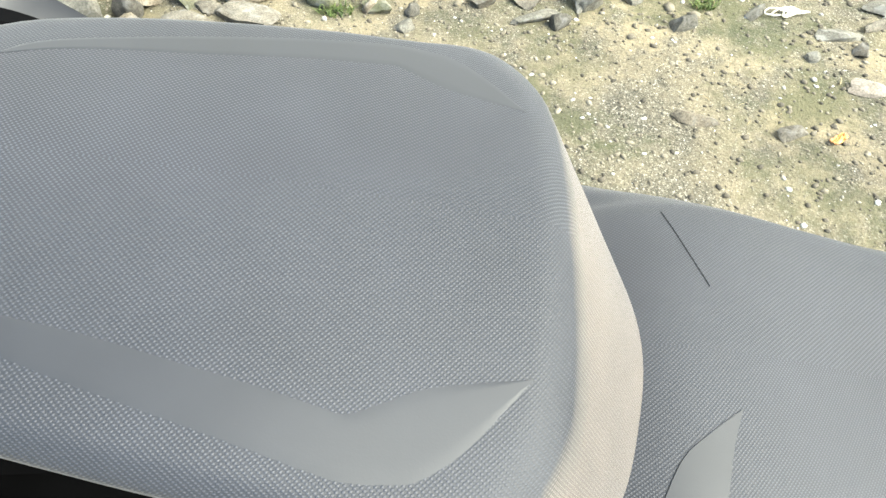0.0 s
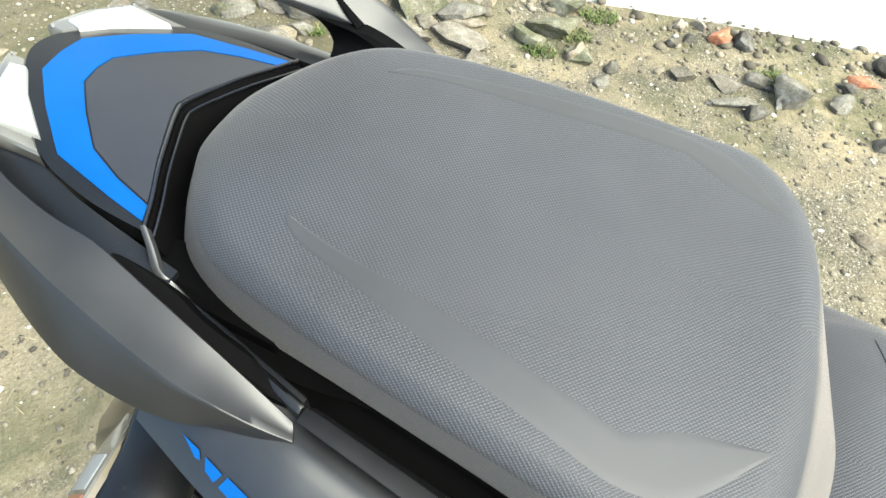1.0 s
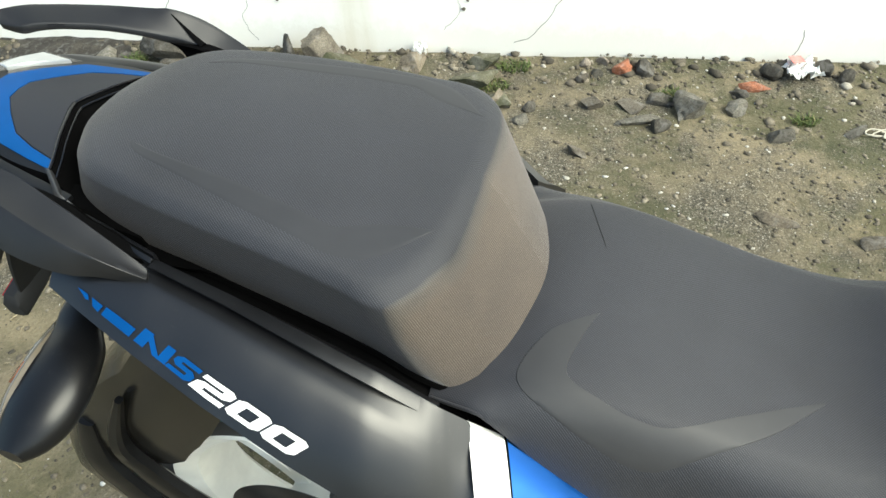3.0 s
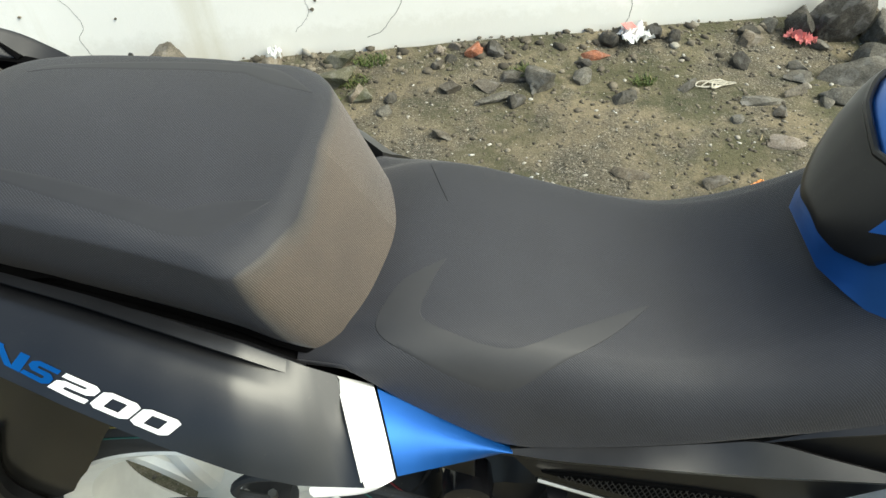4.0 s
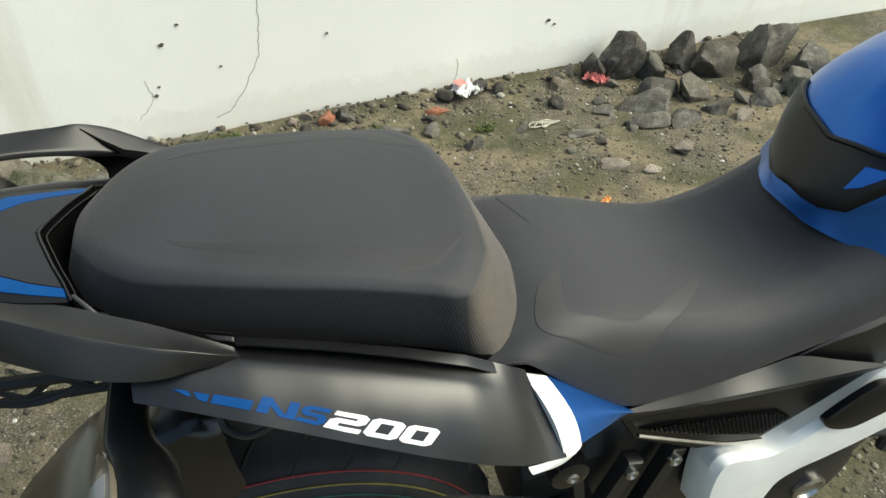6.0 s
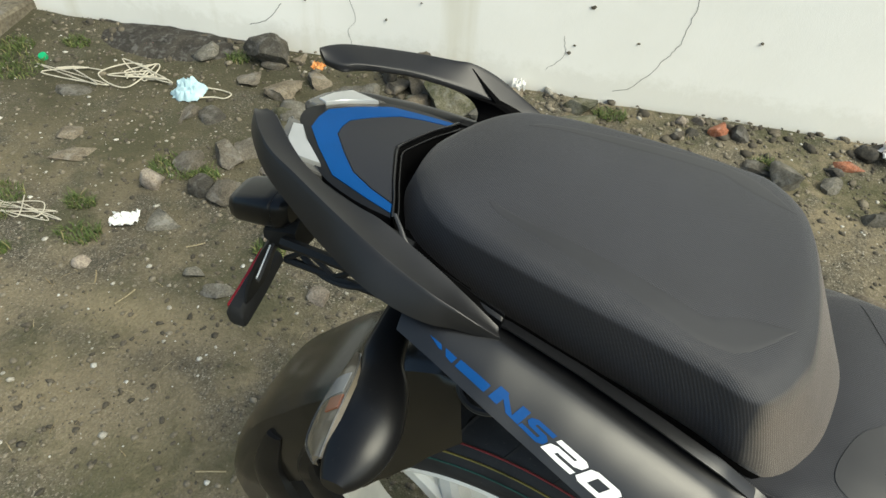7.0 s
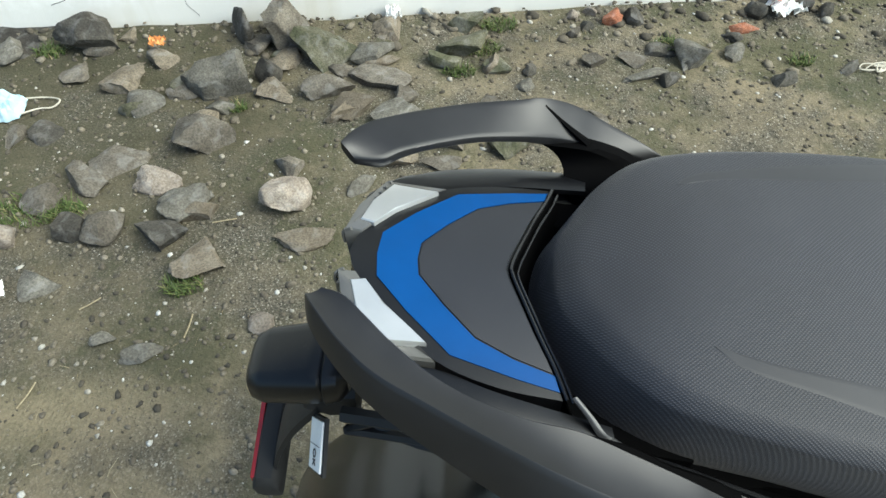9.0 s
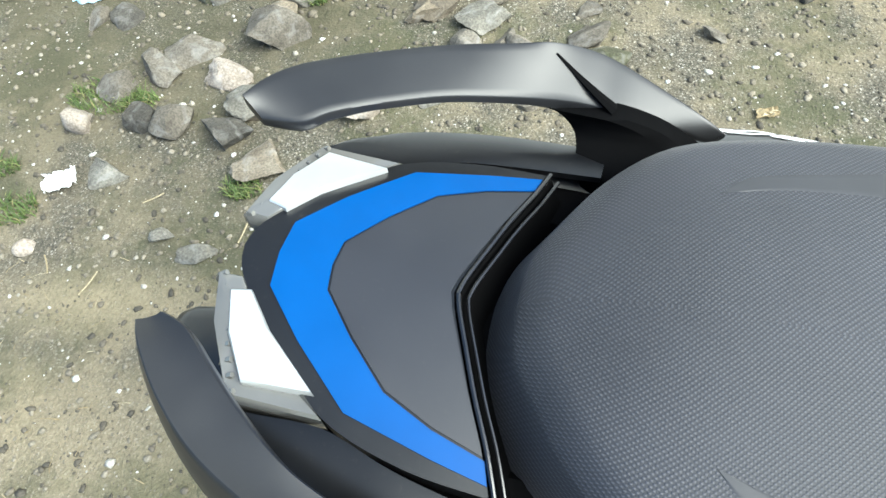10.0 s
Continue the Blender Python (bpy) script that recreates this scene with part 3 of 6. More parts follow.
P_BASE = outline([(-0.167, 0), (-0.164, 0.026), (-0.152, 0.049), (-0.133, 0.070), (-0.098, 0.081), (-0.047, 0.087), (0.017, 0.094), (0.06, 0.099), (0.117, 0.107), (0.155, 0.1145), (0.188, 0.110), (0.222, 0.077), (0.240, 0.036), (0.247, 0)])
P_EDGE = outline([(-0.148, 0), (-0.146, 0.022), (-0.136, 0.041), (-0.119, 0.066), (-0.091, 0.089), (-0.045, 0.1025), (0.010, 0.1125), (0.06, 0.1195), (0.110, 0.1270), (0.136, 0.1320), (0.153, 0.1250), (0.171, 0.0960), (0.179, 0.0520), (0.182, 0)])


def pillion_seat():
    rings = [[(x * 0.9, y * 0.9, pillion_base(x) - 0.004) for x, y in P_BASE]]
    rings.append([(x, y, pillion_base(x)) for x, y in P_BASE])
    for f in (0.12, 0.3, 0.5, 0.7, 0.86, 0.955, 0.99):
        ring = []
        for (bx, by), (ex, ey) in zip(P_BASE, P_EDGE):
            front = max(0.0, min(1.0, (bx - 0.16) / 0.05))       # sloped front face, upright sides
            out = 1 + (0.022 * (1 - front) + 0.030 * front) * math.sin(math.pi * f) ** 0.8
            x, y = bx + (ex - bx) * f, (by + (ey - by) * f) * out
            zb, zt = pillion_base(bx), pillion_top(ex, ey, 1.0)
            ring.append((x, y, zb + (zt - zb) * f))
        rings.append(ring)
    for s in (0.994, 0.984, 0.972, 0.956, 0.938, 0.92, 0.90, 0.86, 0.78, 0.66, 0.5, 0.3, 0.12):
        rings.append([(0.01 + (x - 0.01) * s, y * s, pillion_top(0.01 + (x - 0.01) * s, y * s, s)) for x, y in P_EDGE])
    seat = part("pillion_seat", loft("pillion_seat", rings, M_VINYL_LIT), bike, "black dotted vinyl pillion seat, warm light painted on its front face")
    # smooth inlaid grips on both sides
    inner = [(-0.073, 0.057), (-0.046, 0.064), (-0.019, 0.068), (0.012, 0.072), (0.061, 0.081), (0.091, 0.0868), (0.096, 0.0878), (0.101, 0.0866), (0.118, 0.0772), (0.123, 0.0752), (0.129, 0.0742), (0.161, 0.069)]
    outer = [(-0.0725, 0.0575), (-0.060, 0.069), (-0.024, 0.080), (0.011, 0.090), (0.043, 0.098), (0.072, 0.105), (0.090, 0.1095), (0.100, 0.1112), (0.116, 0.1108), (0.124, 0.1085), (0.140, 0.0960), (0.161, 0.0695)]
    a, b = spline(inner, 6), spline(outer, 6)
    grid = [[(*(p + (q - p) * t), pillion_top(*(p + (q - p) * t)) + (0.0002 if 0.03 < t < 0.97 else -0.0002)) for t in (0, 0.12, 0.25, 0.4, 0.6, 0.75, 0.88, 1)] for p, q in zip(a, b)]
    me = sheet("grip_patch", grid, (0, 0, -0.0016), M_PAD)
    part("grip_patch", me, seat, "smooth grey inlay on the seat")
    part("grip_patch", mirrored(me), seat, "smooth grey inlay on the seat")
    # dark base lip under the cover
    lip = [(x * 0.995, y * 0.985, pillion_base(x) - 0.004) for x, y in P_BASE]
    part("seat_base", tube("seat_base", lip, 0.004, M_SHADE_BLACK, n=1, sides=6, closed=True), bike)


# --- rider seat
RX = [0.165, 0.21, 0.25, 0.30, 0.36, 0.42, 0.48, 0.53, 0.57, 0.605, 0.64]
RZC = [0.800, 0.808, 0.812, 0.806, 0.790, 0.774, 0.766, 0.775, 0.794, 0.818, 0.845]
RW = [0.095, 0.104, 0.108, 0.108, 0.106, 0.104, 0.100, 0.097, 0.096, 0.098, 0.10]
RZB = [0.812, 0.782, 0.740, 0.694, 0.672, 0.674, 0.684, 0.698, 0.711, 0.722, 0.735]
RWB = [0.122, 0.132, 0.134, 0.134, 0.132, 0.131, 0.130, 0.130, 0.130, 0.130, 0.130]


RIDER = spline(list(zip(RX, RZC, RW, RZB, RWB)), 8)      # the same stations, eased into one another


def rider_profile(x):
    """Half cross-section of the seat from its middle to its lower edge."""
    zc, w, zb, wb = (lerp(x, RIDER[:, 0], RIDER[:, k]) for k in (1, 2, 3, 4))
    zb = min(zb, zc - 0.02)
    z1 = zc - 0.0095
    key = [(0, zc), (0.35 * w, zc - 0.0005), (0.70 * w, zc - 0.0022), (0.90 * w, zc - 0.0052), (w, z1), (w + (wb - w) * 0.50, z1 + (zb - z1) * 0.14), (w + (wb - w) * 0.86, z1 + (zb - z1) * 0.40), (wb, z1 + (zb - z1) * 0.72), (wb - 0.001, zb + 0.006), (wb - 0.008, zb)]
    return spline(key, 4)


def rider_top(x, y):
    h = rider_profile(x)
    return float(np.interp(abs(y), h[:-9, 0], h[:-9, 1]))


def rider_seat():
    rings = []
    for x in np.linspace(RX[0], RX[-1], 60):
        half = rider_profile(x)
        sk = 0.045 * max(0.0, (x - 0.5) / 0.14) ** 1.5     # nose wraps round the tank
        rings.append([(x + sk * (y / 0.13) ** 2, y, z) for y, z in half] + [(x + sk * (y / 0.13) ** 2, -y, z) for y, z in half[:0:-1]])
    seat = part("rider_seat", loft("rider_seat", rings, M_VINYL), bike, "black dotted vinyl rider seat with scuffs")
    # smooth hooked inlay on both sides
    inner = [(0.277, 0.033), (0.270, 0.050), (0.265, 0.066), (0.260, 0.087), (0.266, 0.097), (0.284, 0.1035), (0.310, 0.1085), (0.340, 0.105), (0.382, 0.081), (0.418, 0.060), (0.447, 0.045)]
    outer = [(0.2765, 0.033), (0.256, 0.048), (0.241, 0.062), (0.227, 0.090), (0.228, 0.106), (0.248, 0.1185), (0.285, 0.1265), (0.332, 0.1260), (0.374, 0.1080), (0.410, 0.0830), (0.447, 0.0465)]
    a, b = spline(inner, 6), spline(outer, 6)
    grid = [[(*(p + (q - p) * t), rider_top(*(p + (q - p) * t)) + (0.0006 if 0.01 < t < 0.99 else -0.0004)) for t in (0, 0.02, 0.12, 0.25, 0.4, 0.6, 0.75, 0.88, 0.98, 1)] for p, q in zip(a, b)]
    me = sheet("seat_inlay", grid, (0, 0, -0.0016), M_PAD_LIT)
    part("seat_inlay", mirrored(me), seat, "smooth grey inlay on the seat")
    for pts in ([(0.255, 0.095), (0.264, 0.068), (0.274, 0.040)],):
        c = spline(pts, 8)
        part("scuff", tube("scuff", [(x, y, rider_top(x, y) + 0.0002) for x, y in c], 0.00033, M_INK, n=1, sides=4), seat, "thin dark scuff line")


# --- tail cover, lamps
def tail_top(x, y):
    return 0.9125 + 0.14 * (-0.147 - x) - 1.2 * y * y


def subdivided(pts, n=6):
    p = np.array(pts, float)
    return [tuple(p[i] + (p[(i + 1) % len(p)] - p[i]) * s / n) for i in range(len(p)) for s in range(n)]


def surface_grid(left, right, n, lift):
    """Rows of points across the tail between two outlines."""
    return [[(*(a + (b - a) * t), tail_top(*(a + (b - a) * t)) + lift) for t in np.linspace(0, 1, n)] for a, b in zip(left, right)]


def tail():
    edge = spline([(-0.146, 0.0765), (-0.180, 0.0735), (-0.214, 0.0625), (-0.243, 0.037), (-0.262, 0.013), (-0.266, 0.0)], 5)
    front = spline([(-0.146, 0.0765), (-0.152, 0.06), (-0.160, 0.042), (-0.167, 0.024), (-0.173, 0.008), (-0.175, 0.0)], 5)
    g = surface_grid(front, edge, 10, 0)
    me = sheet("tail_cover", g, (0, 0, -0.012), M_MATTE)
    cover_left = part("tail_cover", me, bike, "matt black tail cover")
    cover_right = part("tail_cover", mirrored(me), bike, "matt black tail cover")
    # blue chevron film
    outer = [(-0.1475, 0.0725), (-0.170, 0.0680), (-0.206, 0.0590), (-0.231, 0.036), (-0.249, 0.016), (-0.2505, 0.0)]
    inner = [(-0.1500, 0.0640), (-0.172, 0.0575), (-0.193, 0.0480), (-0.211, 0.030), (-0.226, 0.012), (-0.2275, 0.0)]

    def line(pts):
        p = np.array(pts)
        return np.concatenate([p[i] + (p[i + 1] - p[i]) * np.linspace(0, 1, 6)[:-1, None] for i in range(len(p) - 1)] + [p[-1:]])
    g = surface_grid(line(inner), line(outer), 5, 0.0007)
    me = sheet("blue_chevron", g, (0, 0, -0.002), M_BLUE_DECAL)
    part("blue_chevron", me, cover_left, "bright blue chevron film")
    part("blue_chevron", mirrored(me), cover_right, "bright blue chevron film")
    mid_in = [(-0.1515, 0.0625), (-0.172, 0.0563), (-0.1925, 0.0470), (-0.2102, 0.0294), (-0.2250, 0.0117), (-0.2264, 0.0)]
    mid_front = [(-0.1511, 0.0624), (-0.1538, 0.0560), (-0.1612, 0.0400), (-0.1679, 0.0235), (-0.1741, 0.0080), (-0.1762, 0.0)]
    g = surface_grid(line(mid_front), line(mid_in), 6, 0.0006)
    me = sheet("centre_film", g, (0, 0, -0.0016), M_GRAPHITE)
    part("centre_film", me, cover_left, "dark graphite film")
    part("centre_film", mirrored(me), cover_right, "dark graphite film")
    # lip along the seat side of the cover
    lip = [(x + 0.002, y, tail_top(x, y) + 0.001) for x, y in front]
    lip = lip + [(x, -y, z) for x, y, z in reversed(lip[:-1])]
    part("cover_lip", tube("cover_lip", lip, 0.0011, M_GLOSS, n=1, sides=8), bike, "gloss black edging")
    under = [(x + 0.0040, y * 0.99, z - 0.0045) for x, y, z in lip]
    part("cover_lip", tube("cover_lip", under, 0.0009, M_GLOSS, n=1, sides=8), bike, "gloss black edging")
    # added sheet below the edge; the gap's shade is put into its black
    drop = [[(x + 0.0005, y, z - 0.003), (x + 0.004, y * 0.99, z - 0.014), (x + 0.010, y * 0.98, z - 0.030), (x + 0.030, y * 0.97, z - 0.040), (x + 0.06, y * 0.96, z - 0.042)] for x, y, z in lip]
    part("cover_gap_fill", sheet("cover_gap_fill", drop, (0, 0, -0.003), M_SHADE_BLACK), bike, "near-black sheet added for the shaded gap below the cover edge")
    # added tube that floors the gap, black in place of deep shade
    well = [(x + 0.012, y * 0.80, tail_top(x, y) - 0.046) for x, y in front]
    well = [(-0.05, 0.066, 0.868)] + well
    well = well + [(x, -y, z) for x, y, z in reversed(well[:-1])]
    part("seat_gap_floor", tube("seat_gap_floor", well, 0.012, M_SHADE_BLACK, n=1, sides=8), bike)
    for s in (1, -1):
        lens = [(-0.2135, 0.0635), (-0.243, 0.0378), (-0.2615, 0.0140), (-0.2715, 0.0145), (-0.266, 0.036), (-0.2515, 0.0635)]
        dense = subdivided(lens, 4)
        ring0 = [(x, y, tail_top(x, y) + 0.0005) for x, y in dense]
        cx, cy = np.mean([p[0] for p in lens]), np.mean([p[1] for p in lens])
        rings = [[(cx + (x - cx) * 0.96, cy + (y - cy) * 0.96, z - 0.028) for x, y, z in ring0], [(x, y, z - 0.010) for x, y, z in ring0], [(x, y, z - 0.0012) for x, y, z in ring0],
                 [(cx + (x - cx) * 0.95, cy + (y - cy) * 0.95, z + 0.0006) for x, y, z in ring0], [(cx + (x - cx) * 0.5, cy + (y - cy) * 0.5, z + 0.001) for x, y, z in ring0]]
        lamp = loft("tail_lamp", rings, M_LENS)
        refl = subdivided([(-0.2185, 0.0555), (-0.243, 0.0345), (-0.2545, 0.0205), (-0.2625, 0.0225), (-0.2575, 0.040), (-0.2465, 0.0575)], 4)
        window = plate("reflector", [(x, y, tail_top(x, y) + 0.0038) for x, y in refl], (0, 0, -0.006), M_REFLECTOR, 0.0008)
        lamp_ob = part("tail_lamp", lamp if s > 0 else mirrored(lamp), bike, "clear tail lamp with a pale lens")
        part("reflector", window if s > 0 else mirrored(window), lamp_ob, "bright white inner reflector")
        for i in range(9):
            f = i / 8
            p = np.array((-0.2712, 0.016)) * (1 - f) + np.array((-0.2525, 0.062)) * f
            z = tail_top(*p)
            rib = tube("lens_rib", [(p[0] - 0.001, p[1], z - 0.012), (p[0] - 0.0012, p[1], z - 0.003), (p[0] + 0.004, p[1] - 0.001, z + 0.0012)], 0.0013, M_LENS, n=3, sides=5)
            part("lens_rib", rib if s > 0 else mirrored(rib), lamp_ob)
    # side slopes below the cover
    up = spline([(-0.120, 0.086, 0.897), (-0.180, 0.0755, 0.909), (-0.2135, 0.0655, 0.913), (-0.2515, 0.0650, 0.916), (-0.266, 0.050, 0.914)], 6)
    lo = spline([(-0.118, 0.1095, 0.890), (-0.170, 0.1035, 0.8985), (-0.212, 0.094, 0.905), (-0.238, 0.083, 0.908), (-0.262, 0.067, 0.908)], 6)
    low2 = lo * (1, 0.75, 1) - (0, 0, 0.014)
    g = [[p, p + (q - p) * 0.33 + (0, 0, 0.003), p + (q - p) * 0.66 + (0, 0, 0.003), q, q + (r - q) * 0.1, r] for p, q, r in zip(up, lo, low2)]
    me = sheet("tail_side", g, (0, 0, -0.004), M_MATTE)
    part("tail_side", me, bike, "matt black tail side panel")
    part("tail_side", mirrored(me), bike, "matt black tail side panel")
    # added blocks closing the corner holes, black in place of shade
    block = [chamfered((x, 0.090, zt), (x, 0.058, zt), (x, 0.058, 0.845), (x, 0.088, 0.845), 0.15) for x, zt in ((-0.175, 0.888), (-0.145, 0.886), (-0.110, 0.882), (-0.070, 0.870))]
    me = loft("corner_filler", smooth_rings(block, 2), M_SHADE_BLACK)
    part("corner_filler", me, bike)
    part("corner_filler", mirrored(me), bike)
    # body under the cover, closed at the back; shade put into its black
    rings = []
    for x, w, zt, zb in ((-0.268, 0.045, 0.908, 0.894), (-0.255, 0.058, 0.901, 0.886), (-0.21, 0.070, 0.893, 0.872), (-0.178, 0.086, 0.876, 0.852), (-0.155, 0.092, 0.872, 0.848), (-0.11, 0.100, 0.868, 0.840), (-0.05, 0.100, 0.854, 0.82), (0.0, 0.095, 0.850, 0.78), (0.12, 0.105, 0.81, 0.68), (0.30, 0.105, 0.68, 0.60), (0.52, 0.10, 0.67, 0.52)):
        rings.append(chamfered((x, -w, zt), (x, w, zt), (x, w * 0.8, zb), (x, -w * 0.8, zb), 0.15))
    part("inner_body", loft("inner_body", smooth_rings(rings, 3), M_SHADE_BLACK), bike)


# --- grab rails
RAIL_NEAR = [  # ridge line, inner edge, lower edge of the outer flank
    ((-0.0325, 0.1330, 0.8745), (-0.0365, 0.1250, 0.8775), (-0.0325, 0.1325, 0.8700)), ((-0.0480, 0.1365, 0.8845), (-0.0540, 0.1215, 0.8875), (-0.0490, 0.1375, 0.8735)),
    ((-0.0660, 0.1385, 0.8950), (-0.0730, 0.1175, 0.8975), (-0.0660, 0.1420, 0.8780)), ((-0.0850, 0.1390, 0.9040), (-0.0880, 0.1145, 0.9055), (-0.0830, 0.1475, 0.8815)),
    ((-0.1060, 0.1360, 0.9120), (-0.1150, 0.1085, 0.9165), (-0.1050, 0.1500, 0.8880)), ((-0.1320, 0.1310, 0.9225), (-0.1420, 0.1025, 0.9265), (-0.1320, 0.1480, 0.8970)),
    ((-0.1550, 0.1255, 0.9315), (-0.1680, 0.1000, 0.9320), (-0.1570, 0.1395, 0.9040)), ((-0.1800, 0.1175, 0.9400), (-0.1930, 0.0945, 0.9390), (-0.1850, 0.1265, 0.9105)),
    ((-0.2100, 0.1055, 0.9480), (-0.2140, 0.0860, 0.9455), (-0.2120, 0.1150, 0.9235)), ((-0.2390, 0.0920, 0.9530), (-0.2340, 0.0720, 0.9505), (-0.2390, 0.1005, 0.9330)),
    ((-0.2580, 0.0770, 0.9570), (-0.2480, 0.0600, 0.9545), (-0.2585, 0.0845, 0.9400)), ((-0.2720, 0.0610, 0.9590), (-0.2590, 0.0505, 0.9565), (-0.2745, 0.0655, 0.9465)),
    ((-0.2780, 0.0520, 0.9575), (-0.2700, 0.0465, 0.9565), (-0.2790, 0.0525, 0.9505))]
RAIL_FAR = [
    ((-0.060, 0.1275, 0.8915), (-0.066, 0.1255, 0.8930), 0.003), ((-0.074, 0.1320, 0.8990), (-0.085, 0.1235, 0.9015), 0.007), ((-0.103, 0.1390, 0.9125), (-0.111, 0.1180, 0.9125), 0.011),
    ((-0.128, 0.1370, 0.9285), (-0.127, 0.1140, 0.9210), 0.014), ((-0.151, 0.1280, 0.9410), (-0.144, 0.1085, 0.9280), 0.012), ((-0.169, 0.1225, 0.9430), (-0.166, 0.0985, 0.9370), 0.009),
    ((-0.200, 0.1110, 0.9480), (-0.195, 0.0850, 0.9470), 0.0085), ((-0.230, 0.0950, 0.9540), (-0.218, 0.0720, 0.9530), 0.0085), ((-0.246, 0.0855, 0.9570), (-0.230, 0.0645, 0.9560), 0.009),
    ((-0.260, 0.0755, 0.9600), (-0.241, 0.0570, 0.9580), 0.010), ((-0.270, 0.0640, 0.9620), (-0.251, 0.0500, 0.9580), 0.010), ((-0.2750, 0.0510, 0.9635), (-0.267, 0.0470, 0.9600), 0.006)]


def rail_mesh(rows, ridge):
    """A rail with a level top face, a ridge line and a dark flank below it."""
    rings = []
    for q in spline([(*o, *i, d) for o, i, d in rows], 6):
        o, i, d = q[:3] + (0, 0, 0.002), q[3:6] - (0, 0, 0.004), q[6]
        down = np.array((0, 0, d))
        out = (o - i) / (np.linalg.norm(o - i) + 1e-9)
        k = lerp(o[0], [-0.27, -0.22, -0.10, -0.06, -0.03], ridge)
        r = o + (i - o) * k + (0, 0, 0.30 * k * np.linalg.norm(o - i))
        low = o - down * (0.06 + 1.1 * k)
        ib = i + (o - i) * 0.10 - down * 0.9
        ob_ = o - out * lerp(o[0], [-0.20, -0.06, -0.03], [0.001, 0.006, 0.004]) - down
        rings.append([low, low + (r - low) * 0.85, r + out * 0.0006 - (0, 0, 0.0004), r - out * 0.0006, r + (i - r) * 0.15, (r + i) / 2 + (0, 0, 0.0004), i + (r - i) * 0.15, i + out * 0.0006, i - (0, 0, 0.0006), i - down * 0.5, ib, (ib + ob_) / 2 - (0, 0, 0.0012), ob_, o - down * 0.8])
    return loft("grab_rail", rings, M_SATIN)


def near_rail_mesh(rows):
    """A rail with a narrow top facet, a crisp ridge and a broad swelling outer flank."""
    rings = []
    for q in spline([(*r, *i, *w) for r, i, w in rows], 6):
        r, i, w = q[:3], q[3:6], q[6:9]
        size = np.linalg.norm(r - w)
        swell = np.array((0, 0.04 * size, 0.0))
        across = (r - i) / (np.linalg.norm(r - i) + 1e-9)
        flank_rows = [w + (r - w) * f + swell * math.sin(math.pi * f) for f in (0.08, 0.25, 0.45, 0.65, 0.85, 0.975)]
        inside = i - (0, 0, 0.55 * size)
        rings.append([w] + flank_rows + [r - across * 0.0005, r + (i - r) * 0.3 - (0, 0, 0.0012), r + (i - r) * 0.7 - (0, 0, 0.0012), i + across * 0.0008, i - (0, 0, 0.0009), (i + inside) / 2, inside, (inside + w) / 2 - (0, 0, 0.001), w - (0, 0.0012, 0.0008)])
    return loft("grab_rail", rings, M_SATIN)


